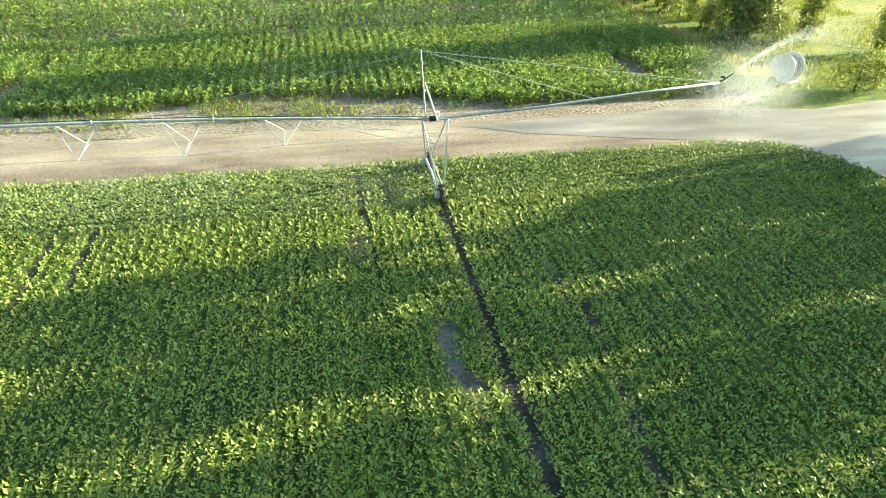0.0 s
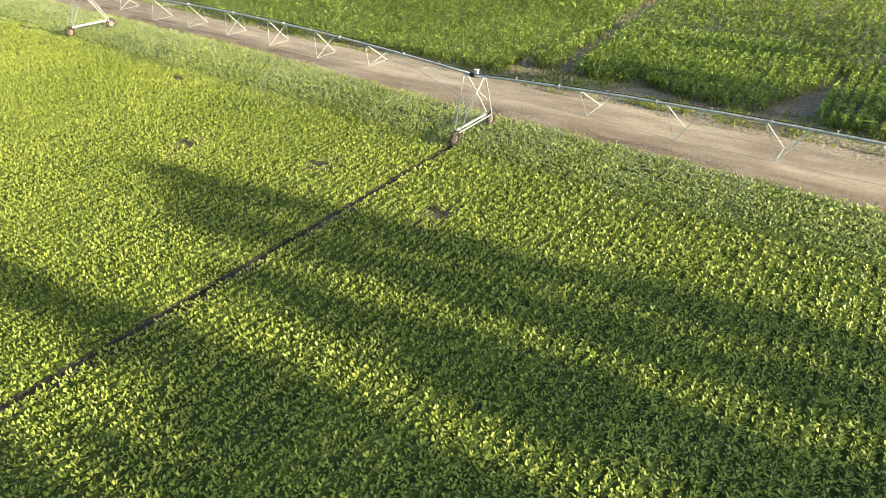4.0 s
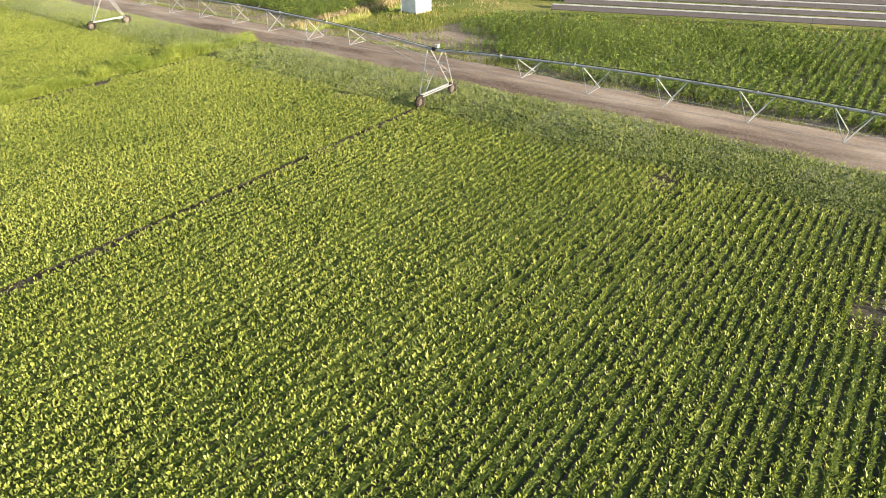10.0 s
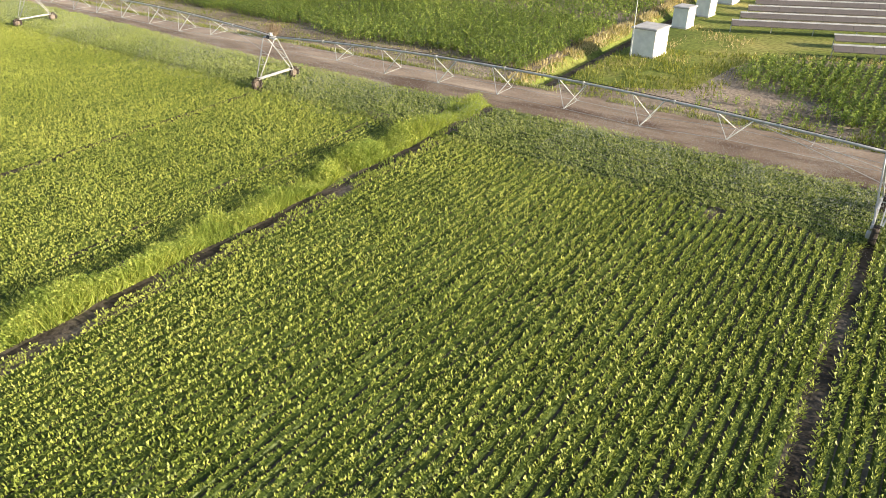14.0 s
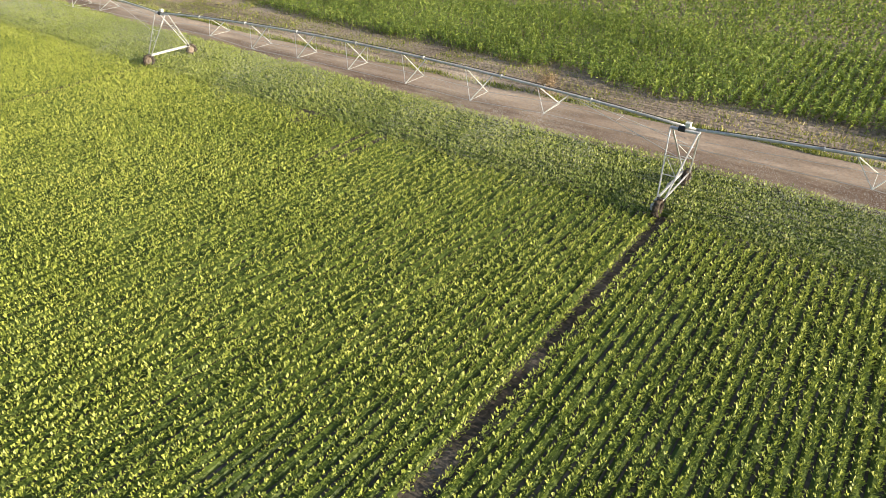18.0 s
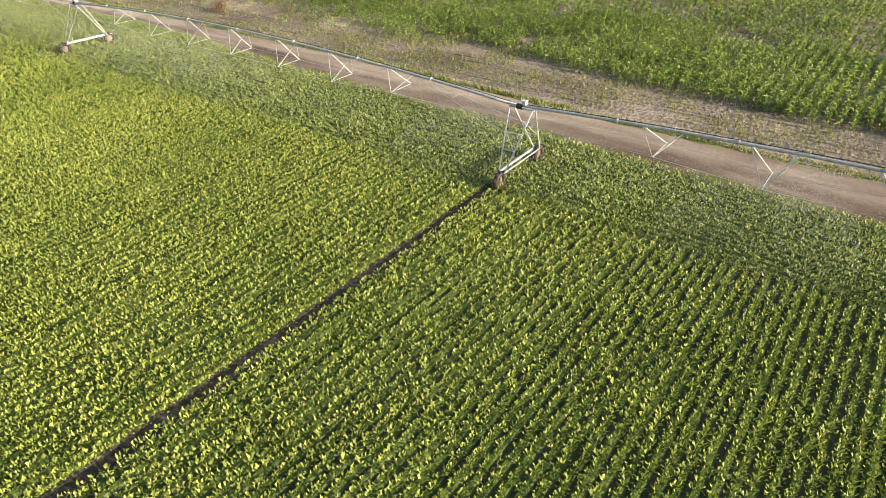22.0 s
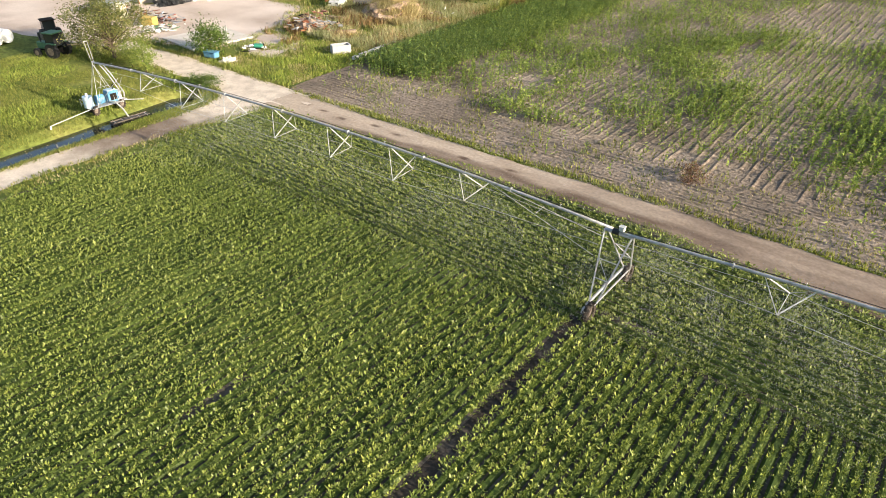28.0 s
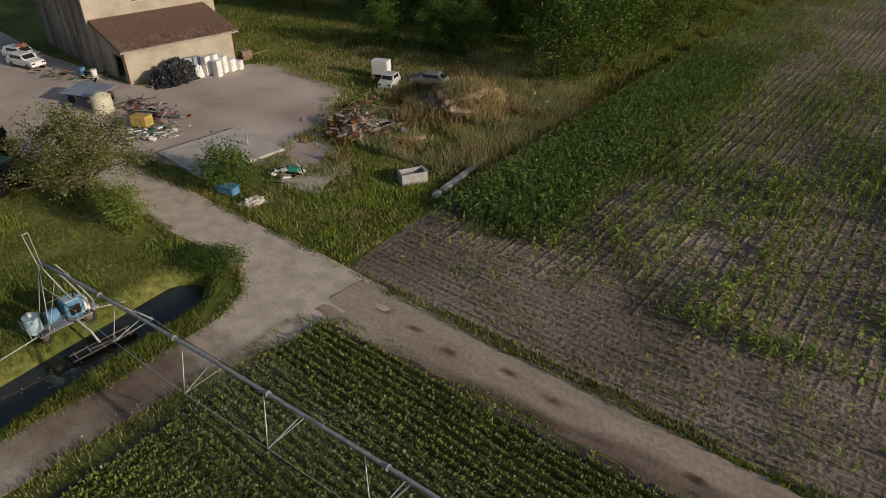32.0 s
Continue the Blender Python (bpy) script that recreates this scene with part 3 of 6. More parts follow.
# overhang with the end gun
boom = thing("end_boom", label="overhanging irrigation boom held by cables with an end gun", category="irrigation boom")
part("pipe", tube([(0.3, 0, 3.97), (6, 0, 4.3), (12, 0.2, 4.75), (16.6, 0.45, 5.0)], 0.075, 10), M_GALV, boom, smooth=True)
part("mast", rod((-0.5, 0.0, 3.95), (-0.75, 0.1, 7.6), 0.05, 6), M_GALV, boom)
for sy in (-0.28, 0.28):
    part("mast_leg", rod((0.1, sy, 3.95), (-0.53, sy * 0.3 + 0.05, 5.9), 0.04, 5), M_STRUT, boom)
part("mast_brace", rod((-0.53, -0.15, 5.5), (-0.53, 0.2, 5.5), 0.04, 5), M_STRUT, boom)
for a, b in (((-0.75, 0.1, 7.55), (16.2, 0.45, 5.05)), ((-0.75, 0.1, 7.55), (9.0, 0.1, 4.55)), ((-0.75, 0.1, 7.55), (-14.0, 0, 4.9))):
    part("stay_cable", rod(a, b, 0.012, 4), M_GALV, boom)
gun = part("end_gun", tube([(16.5, 0.45, 5.0), (16.8, 0.48, 5.12), (17.4, 0.55, 5.45)], 0.06, 8, 0.035), M_BLACK, boom, "dark end gun nozzle")
part("counterweight", box((16.75, 0.48, 5.3), (0.22, 0.12, 0.12), 0, 0.02), M_BLACK, boom)
part("booster_pump", box((16.0, 0.44, 4.8), (0.45, 0.25, 0.3), 0, 0.04), M_GALV, boom)


# ---- crops ----
def leaf_faces(P, size, rng, spread=0.55, sunward=0.4):
    """Folded leaf faces, one a point, turned a little towards the light: four corners each."""
    n = len(P)
    N = rng.normal(0, spread, (n, 3)) + np.array([sunward * math.cos(SUN_AZ), sunward * math.sin(SUN_AZ), 1.0])
    N /= np.linalg.norm(N, axis=1)[:, None]
    az = rng.uniform(0, 6.2832, n)
    d = np.stack([np.cos(az), np.sin(az), 0 * az], 1)
    d -= N * np.sum(d * N, 1)[:, None]
    d /= np.linalg.norm(d, axis=1)[:, None]
    w = np.cross(N, d)
    s = (size * rng.uniform(0.65, 1.35, n))[:, None]
    a = P - d * s * 0.5
    c = P + d * s * 0.6 - N * s * 0.12
    b = P + w * s * 0.42 + N * s * 0.05
    e = P - w * s * 0.42 + N * s * 0.05
    return np.stack([a, b, c, e], 1)


def tri_leaves(P, size, rng):
    f = leaf_faces(P, size, rng)
    return np.stack([(f[:, 0] + 2 * f[:, 1]) / 3, f[:, 2], (f[:, 0] + 2 * f[:, 3]) / 3], 1)


sheet("bare_soil", [(-2.3, -11.6), (-1.2, -11.9), (-0.95, -13.0), (-1.5, -13.4), (-1.4, -15.0), (-0.8, -15.4), (-0.8, -16.6), (-1.7, -16.9), (-2.2, -15.5), (-2.4, -13.5)], 0.019, earth("crusted_soil", (0.10, 0.09, 0.08), (0.16, 0.145, 0.13), (0.22, 0.2, 0.18), 0.8, 6.0, 0.5, 0.03), "bare crusted grey soil patch in the crop", "soil")
TRACKS = [-SPAN * k for k in range(6)]
# dark from damp, with the shade between plants mixed into the colour
M_RUT = earth("damp_shaded_rut_soil", (0.035, 0.031, 0.027), (0.06, 0.052, 0.044), (0.13, 0.115, 0.098), 0.35, 5.0, 0.8, 0.05)
for k, t in enumerate(TRACKS):
    sheet("wheel_rut", wobble((t + 0.3, -74), (t + 0.3, -1.9), 0.8, 0.05, 200 + k) + wobble((t - 0.3, -1.9), (t - 0.3, -74), 0.8, 0.05, 220 + k), 0.017, M_RUT, "dark damp wheel rut through the crop", "rut")
GAPS = [  # x, y, half width, half length of bare spots between the plants
    (-1.85, -14.2, 0.26, 1.9), (-1.4, -15.8, 0.36, 0.6), (-1.6, -12.7, 0.3, 0.4), (3.95, -9.5, 0.14, 1.0), (4.2, -13.2, 0.12, 1.2), (4.0, -17.4, 0.13, 1.6), (3.4, -20.4, 0.16, 0.9), (-4.2, -1.0, 0.13, 3.6), (-2.7, -1.6, 0.13, 3.0),
    (-4.8, -5.5, 0.5, 0.25), (-19.0, -4.5, 0.13, 4.0), (-17.2, -4.5, 0.13, 3.0), (-70.6, -4.1, 0.9, 0.3), (-59.0, -11.7, 0.9, 0.4), (-50.1, -9.1, 0.9, 0.4),
    (-40.8, -9.8, 0.8, 0.4), (-154.6, -4.6, 0.06, 3.2), (-153.2, -4.0, 0.06, 2.4), (-160.1, -2.4, 0.7, 0.3), (-253.8, -9.4, 0.14, 2.6), (-234.4, -15.6, 0.24, 0.4),
    (-222.4, -1.0, 0.6, 0.2), (-97.0, -3.0, 1.3, 0.25), (-122.0, -13.5, 0.15, 4.5), (-121.9, -23.0, 0.13, 4.0), (-122.2, -4.0, 0.13, 3.0)]


HEAD = -2.3           # north of this the rows follow the road
BEET = 0.45           # row spacing


def rosette(px, py, size, leaves, rng):
    """Many small upright leaves filling each plant, the inner ones higher and steeper, longer and more arching in the
    damp east of the field: three corners each."""
    n = len(px)
    lush = np.clip((px + 52.0) / 25.0, 0, 1)
    phase = rng.uniform(0, 6.2832, n)
    out = []
    for k in range(leaves):
        az = phase + 2.39996 * k + rng.normal(0, 0.4, n)
        q = (k + 0.5) / leaves
        dx, dy = np.cos(az), np.sin(az)
        r = size * (1.05 - 0.85 * q) * rng.uniform(0.2, 0.75, n) * (1 + 0.12 * lush)
        z = 0.04 + size * (0.15 + 0.75 * q) * rng.uniform(0.6, 1.1, n)
        el = np.radians((24 - 14 * lush) + (52 - 10 * lush) * q + rng.normal(0, 12, n))
        L = (0.62 + 0.1 * lush) * size * rng.uniform(0.7, 1.3, n)
        w = (L * rng.uniform(0.22, 0.36, n) * (1 + 0.12 * lush))[:, None]
        tw = rng.normal(0, 0.55, n) * (1 - 0.3 * lush)
        S = np.stack([-dy * np.cos(tw), dx * np.cos(tw), np.sin(tw)], 1)
        D = np.stack([dx * np.cos(el), dy * np.cos(el), np.sin(el)], 1) * L[:, None]
        B = np.stack([px + dx * r, py + dy * r, z], 1)
        if k % 3:
            out.append(np.stack([B, B + 0.75 * D + S * w, B + D - S * w * 0.8], 1))
        else:
            out.append(np.stack([B - S * w, B + 0.1 * D + S * w, B + D], 1))
    return np.concatenate(out)


def beet_field(name, xa, xb, ya, along, gap, leaves, seed, mat=None, fade=None):
    """Beet plants in rows along x or along y."""
    rng = np.random.default_rng(seed)
    yb = HEAD + 0.35 if along == "y" else 8.6
    lo, hi, s0, s1 = (xa, xb, ya, yb) if along == "y" else (ya, yb, xa, xb)
    rows = np.arange(math.ceil(lo / BEET - 0.5) * BEET + BEET / 2, hi, BEET)
    k = int((s1 - s0) / gap)
    q = np.repeat(rows, k)
    s = np.tile(s0 + gap * np.arange(k), len(rows)) + rng.normal(0, gap * 0.22, len(q))
    x, y = (q, s) if along == "y" else (s, q)
    stray = rng.normal(0, 1, len(q)) * (0.07 + 0.02 * np.clip((x + 52.0) / 25.0, 0, 1))
    x, y = (x + stray, y) if along == "y" else (x, y + stray)
    vig = 0.5 * value_noise(x, y, 1.2, 5) + 0.5 * value_noise(x, y, 6.0, 6)
    corner = (x > 19.5) & (y > -3.6) & ((x - 19.5) ** 2 + (y + 3.6) ** 2 > 6.7 ** 2)
    corner |= (x > -117.0) & (x < -116.2 + 1.1 * value_noise(y, 0 * y, 1.8, 385) ** 1.5)
    keep = ~corner & (y < road_near(x) - 0.15 - 0.3 * rng.random(len(x))) & (rng.random(len(x)) < 0.86 + 0.4 * vig)
    if along == "y":
        keep &= y < HEAD + 0.3 * (value_noise(x, 0 * x, 2.0, 7) - 0.3)
    for t in TRACKS:
        by = (np.abs(x - t) < 0.27) & (y < -1.6)
        keep &= ~(by & (rng.random(len(x)) < 0.3))
        x = np.where(by, t + np.sign(x - t) * rng.uniform(0.27, 0.42, len(x)), x)
    for gx, gy, hw, hl in GAPS:
        g = ((x - gx) / hw) ** 2 + ((y - gy) / hl) ** 2
        keep &= g > 0.5 + 1.1 * value_noise(x, y, 0.35, 9)
    if fade:                                             # one plot thins out where the next sets in
        keep &= rng.random(len(x)) < np.clip((x - fade[0]) / (fade[1] - fade[0]), 0, 1)
    x, y, vig = x[keep], y[keep], vig[keep]
    f = rosette(x, y, (0.178 + 0.095 * vig) * rng.uniform(0.85, 1.15, len(x)), leaves, rng)
    ob = quads(name, f, mat or (M_BEET if along == "y" else M_BEETWET), per=3)
    return tagged(ob, "rows of leafy green beet plants covering the soil" if along == "y" else "wet beet rows beside the road under the sprinklers", "crop", "", "stuff")


beet_field("beet_crop", -116.0, -48.0, -41.0, "y", 0.14, 9, 11)
beet_field("beet_crop", -48.0, -30.0, -33.0, "y", 0.14, 9, 17)
beet_field("beet_crop", -30.0, FIELD_E - 0.3, -27.0, "y", 0.14, 9, 19)
beet_field("beet_crop", -145.0, -119.0, -37.0, "y", 0.14, 9, 11)
beet_field("beet_crop", -200.0, -145.0, -31.0, "y", 0.14, 9, 12)
beet_field("beet_crop", -240.0, -200.0, -27.5, "y", 0.14, 9, 13, None, (-238.0, -206.0))
beet_field("beet_crop", FIELD_W + 0.3, -206.0, -27.5, "y", 0.14, 9, 18, M_BEETDEEP, (-206.0, -238.0))
beet_field("beet_crop", -115.95, FIELD_E - 0.3, HEAD - 0.4, "x", 0.14, 9, 14)
beet_field("beet_crop", -240.0, -119.0, HEAD - 0.4, "x", 0.14, 9, 15, None, (-238.0, -202.0))
beet_field("beet_crop", FIELD_W + 0.3, -202.0, HEAD - 0.4, "x", 0.14, 9, 16, M_BEETDEEP, (-202.0, -238.0))


def under_canopy(name, xa, xb, ya, along, seed, yb=None, step=1.5, mat=None, low=0.10):
    """The lower leaf layer of each beet row, a low uneven hedge. Its usual leaf colour has shade painted in."""
    rng = np.random.default_rng(seed)
    verts, faces = [], []
    yb = yb if yb is not None else HEAD - 0.15 if along == "y" else 8.2
    lo, hi, s0, s1 = (xa, xb, ya, yb) if along == "y" else (HEAD - 0.1, yb, xa, xb)
    for q in np.arange(math.ceil(lo / BEET - 0.5) * BEET + BEET / 2, hi, BEET):
        n = int((s1 - s0) / step)
        s = np.linspace(s0, s1, n + 1) + rng.normal(0, 0.1, n + 1)
        x, y = (np.full(n + 1, q), s) if along == "y" else (s, np.full(n + 1, q))
        ok = (y < road_near(x) - 0.55) & ~((x > 19.5) & (y > -3.6) & ((x - 19.5) ** 2 + (y + 3.6) ** 2 > 6.3 ** 2))
        for gx, gy, hw, hl in GAPS:
            ok &= ((x - gx) / (hw + 0.08)) ** 2 + ((y - gy) / (hl + 0.3)) ** 2 > 1
        half = rng.uniform(0.14, 0.22, (n + 1, 2)) + 0.045 * np.clip((x + 52.0) / 25.0, 0, 1)[:, None]
        if along == "y":
            for t in TRACKS:
                if abs(q - t) < 0.32:
                    ok &= y > -1.6
        top = rng.uniform(low, low + 0.08, n + 1)
        base = len(verts)
        for k in range(n + 1):
            for o, z in ((-half[k, 0], 0.03), (-half[k, 0] * 0.4, top[k]), (half[k, 1] * 0.4, top[k] - 0.03), (half[k, 1], 0.03)):
                verts.append((x[k] + o, y[k], z) if along == "y" else (x[k], y[k] + o, z))
            if k and ok[k] and ok[k - 1]:
                p = base + 4 * (k - 1)
                faces += [(p + i, p + 4 + i, p + 5 + i, p + 1 + i) for i in range(3)]
    me = bpy.data.meshes.new(name)
    me.from_pydata(verts, [], faces)
    return tagged(link_mesh(name, me, mat or M_BEETSHADE), "lower leaves of the beet rows", "crop", "", "stuff")


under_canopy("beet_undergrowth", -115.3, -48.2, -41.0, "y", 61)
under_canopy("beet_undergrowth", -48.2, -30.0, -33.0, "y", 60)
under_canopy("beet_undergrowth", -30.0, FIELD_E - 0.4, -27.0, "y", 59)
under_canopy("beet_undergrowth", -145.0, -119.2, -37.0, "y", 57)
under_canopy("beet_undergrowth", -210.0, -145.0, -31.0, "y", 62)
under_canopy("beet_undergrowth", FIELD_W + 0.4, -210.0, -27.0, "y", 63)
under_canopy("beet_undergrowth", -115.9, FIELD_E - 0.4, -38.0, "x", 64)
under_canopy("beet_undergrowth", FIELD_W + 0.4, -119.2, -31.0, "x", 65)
# rows south of the flight line
for xa, xb, yb, seed in ((-115.9, -48.2, -41.2, 66), (-48.2, -30.0, -33.2, 69), (-30.0, FIELD_E - 0.4, -27.2, 58), (-145.0, -119.2, -37.2, 56), (-210.0, -145.0, -31.2, 67), (FIELD_W + 0.4, -210.0, -27.2, 68)):
    under_canopy("beet_undergrowth", xa, xb, -74.5, "y", seed, yb, 4.5, M_BEET, 0.22)


def corn_field(name, pts, h, leaves, seed, half=0.11, label="tall green corn plants in rows", mat=None):
    """Corn plants at the given places: arching kite-shaped blades up a stalk."""
    rng = np.random.default_rng(seed)
    n = len(pts)
    hh = h * rng.uniform(0.8, 1.15, n)
    phase = rng.uniform(0, 6.2832, n)
    out = []
    for k in range(leaves):
        q = k / max(1, leaves - 1)
        az = phase + 3.1416 * k + rng.normal(0, 0.6, n)
        dx, dy = np.cos(az), np.sin(az)
        L = hh * rng.uniform(0.42, 0.53, n) * (1.05 - 0.35 * q)
        z0 = hh * (0.10 + 0.66 * q)
        el = np.radians(rng.uniform(48, 74, n))
        e2 = el - np.radians(rng.uniform(55, 95, n))
        r1 = 0.5 * L * np.cos(el)
        r2 = r1 + 0.58 * L * np.cos(e2)
        z1 = z0 + 0.5 * L * np.sin(el)
        B = np.stack([pts[:, 0], pts[:, 1], z0], 1)
        M = np.stack([pts[:, 0] + dx * r1, pts[:, 1] + dy * r1, z1], 1)
        T = np.stack([pts[:, 0] + dx * r2, pts[:, 1] + dy * r2, z1 + 0.58 * L * np.sin(e2)], 1)
        w = (L * half)[:, None]
        S = np.stack([-dy, dx, rng.normal(0, 0.3, n)], 1)
        out.append(np.stack([B, M + S * w, T, M - S * w], 1))
    ob = quads(name, np.concatenate(out), mat or M_CORN)
    return tagged(ob, label, "crop", "", "stuff")


def corn_points(xa, xb, ya, yb, step, seed, keep):
    rng = np.random.default_rng(seed)
    xs = np.arange(xa, xb, ROW)
    n = int(len(xs) * (yb - ya) / step)
    x = xs[rng.integers(0, len(xs), n)] + rng.normal(0, 0.12, n)
    y = rng.uniform(ya, yb, n)
    ok = keep(x, y, rng.random(n))
    return np.stack([x, y], 1)[ok]


def keep_a(x, y, r):
    v = value_noise(x, y, 4.0, 21)
    edge = 13.8 - 3.6 * np.clip((x - 1) / 4, 0, 1) + (2.0 - 1.2 * np.clip((x - 8) / 4, 0, 1)) * value_noise(x, 0 * x, 5.0, 22)
    bare = np.abs(x + 29.2 - 0.19 * (y - 14.0)) < 1.5 * np.clip((25.0 - y) / 9.0, 0, 1) + 0.7 * (value_noise(x, y, 1.3, 371) - 0.4)
    bare |= ((x + 45.9) / 2.4) ** 2 + ((y - 13.0) / 2.2) ** 2 < 1
    bare |= ((x - 20.0) / 1.0) ** 2 + ((y - 18.0) / 4.0) ** 2 < 1
    bare |= ((x + 45.9 + 0.1 * (y - 13)) / 1.3) ** 2 < r
    return (y > edge) & (r < 0.55 + 0.6 * v) & ~bare & (x < 28.2)


def keep_b(x, y, r):
    v = value_noise(x, y, 4.0, 23)
    far = 31.5 + (x + 98) * 0.335
    thin = np.clip((-93.0 - x) / 8.0, 0, 0.75) * np.clip((24 - y) / 6, 0, 1)
    bare = np.clip((19.5 + 0.12 * (-88 - x) - y) / 3.0, 0, 0.8) * np.clip((-84 - x) / 7, 0, 1)
    edge = np.interp(x, [-95, -84], [13.0, 10.9]) + 0.9 * v
    return (y > edge) & (y < far - 1.0) & (r < 0.6 + 0.6 * v - thin - bare * (1.2 - v)) & (x > -104 + 3 * v)


def keep_c(x, y, r):
    v = value_noise(x, y, 5.0, 24)
    near = np.interp(x, [-208, -182, -150, -119], [20.5, 16.6, 14.8, 13.2]) + 2.6 * value_noise(x, y, 5.0, 25)
    hole = (value_noise(x, y, 2.4, 29) > 0.84) & (x < -165)
    return (y > near) & (r < (0.65 + 0.5 * v) * np.clip((y - near) / 2.0 + 0.25, 0, 1)) & (x < -119.2) & ~hole


def keep_d(x, y, r):
    v = value_noise(x, y * 0.45, 5.0, 26)
    w = value_noise(x * 1.4, y * 0.35, 2.2, 27)
    dense = np.clip((x + 225) / 18, 0, 1) * np.clip((y - 24) / 6, 0, 1)
    west = np.clip((-253.0 - x) / 4.0, 0, 1) * np.clip((y - 19.5) / 1.5, 0, 1)
    west2 = np.clip((-249.0 - x) / 12.0, 0, 1) * np.clip((y - 26) / 10, 0, 1) * 0.5
    west = west * np.clip((84 - y) / 14, 0.1, 1)
    bald = np.clip((-243.0 - x) / 5.0, 0, 1) * np.clip((x + 256.0) / 3.0, 0, 1) * np.clip((42 - y) / 10, 0, 1)
    p = (0.17 + 0.7 * np.clip((v - 0.28) * 2.5, 0, 1) * (w > 0.3)) * (1 - 0.6 * bald) + 0.3 * dense + 0.95 * west + west2
    p = p * np.clip((y - 17.0) / 8.0, 0.03, 1) * np.clip(1.35 - 0.9 * value_noise(x, y, 1.2, 28), 0.25, 1)
    p = p + 0.55 * np.exp(-((x + 240.5) / 3.2) ** 2 - ((y - 18.9) / 0.9) ** 2)
    lim = np.interp(y, [12, 22, 60, 115], [-261.8, -262.3, -262.8, -263.3])
    return (r < p) & (x > lim) & (y > 12.2)


corn_field("corn_crop", corn_points(-49.0, 28.5, 11.5, 32.0, 0.092, 31, keep_a), 1.2, 6, 41, 0.135)
corn_field("corn_crop", corn_points(-58.0, 28.5, 32.0, 75.0, 0.25, 32, keep_a), 1.35, 4, 42, 0.16)
corn_field("corn_crop", corn_points(-106.0, -50.0, 10.9, 50.0, 0.11, 33, keep_b), 1.1, 6, 43, 0.115)
corn_field("corn_crop", corn_points(-200.0, -119.0, 13.5, 36.0, 0.13, 34, keep_c), 1.15, 6, 44, 0.12)
corn_field("corn_crop", corn_points(-215.0, -119.0, 36.0, 75.0, 0.29, 35, keep_c), 1.25, 4, 45, 0.16)
corn_field("corn_crop", corn_points(-270.0, -199.5, 12.5, 60.0, 0.09, 36, keep_d), 1.05, 6, 46, 0.13, "patchy young green corn on dry soil")
corn_field("corn_crop", corn_points(-262.0, -252.5, 19.6, 74.0, 0.11, 38, lambda x, y, r: r < 0.95 * np.clip((-252.8 - x) / 2.5, 0, 1) * np.clip((76 - y) / 14, 0, 1) * np.clip((y - 19.6) / 1.2 + 0.2, 0, 1)), 1.2, 7, 48, 0.10, "dense dark green corn rows at the field edge", foliage("dark_corn_leaf", (0.08, 0.14, 0.04), (0.16, 0.25, 0.07), (0.30, 0.38, 0.12), 0.45, 0.3, 0.2))
corn_field("corn_crop", corn_points(-275.0, -199.5, 60.0, 125.0, 0.22, 37, keep_d), 1.05, 4, 47, 0.16, "patchy young green corn on dry soil")
corn_field("corn_crop", corn_points(-44.0, 24.0, 11.2, 15.4, 0.12, 372, lambda x, y, r: (r < 0.75 * np.clip(value_noise(x, y, 1.8, 373) * 2.2 - 0.9, 0, 1)) & (y > road_far(x) + 0.7)), 0.6, 5, 374, 0.13, "scattered stunted corn on the headland")
corn_field("corn_crop", corn_points(-105.0, -86.0, 11.2, 22.0, 0.12, 375, lambda x, y, r: (r < 0.85 * np.clip(value_noise(x * 0.5, y * 1.6, 1.8, 376) * 2.4 - 0.9, 0, 1)) & (y > road_far(x) + 0.8) & (x > -104.5 + 0.35 * (y - 11))), 0.75, 5, 377, 0.13, "scattered stunted corn on the headland")

# ---- soil ridges between the corn rows ----
def ridges(name, lines, seed, h=0.10, half=0.26, step=1.6):
    """Low uneven ridges along straight lines from a to b."""
    rng = np.random.default_rng(seed)
    plot = thing(name, label="low crumbly soil ridges of the corn rows", category="soil", kind="structure")
    for (ax, ay), (bx, by) in lines:
        L = math.hypot(bx - ax, by - ay)
        n = max(2, int(L / step))
        dx, dy = (bx - ax) / L, (by - ay) / L
        verts, faces = [], []
        jit = rng.normal(0, 0.025, (n + 1, 3))
        for k in range(n + 1):
            x, y = ax + dx * L * k / n, ay + dy * L * k / n
            for o, z, j in ((-half, 0.016, 0), (0.0, h, 1), (half, 0.016, 2)):
                o += jit[k, j]
                verts.append((x - dy * o, y + dx * o, z + (abs(jit[k, 1]) if j == 1 else 0)))
            if k:
                p = 3 * (k - 1)
                faces += [(p, p + 3, p + 4, p + 1), (p + 1, p + 4, p + 5, p + 2)]
        me = bpy.data.meshes.new("ridge")
        me.from_pydata(verts, [], faces)
        link_mesh("ridge", me, M_CORNSOIL, plot)
    return plot


ridges("ridged_soil", [((x, 16.6 + 4.5 * random.random() ** 2), (x, 118.0)) for x in np.arange(-270.0, -200.0, ROW) if x > -262.3], 51, 0.04, 0.19)
ridges("ridged_soil", [((-261.5, y), (-120.0, y)) for y in np.arange(11.8, 16.8, 0.45)], 52, 0.07, 0.15, 2.0)
ridges("ridged_soil", [((-92.0, y), (22.0, y)) for y in np.arange(11.6, 15.0, 0.45)], 53, 0.07, 0.15, 2.0)


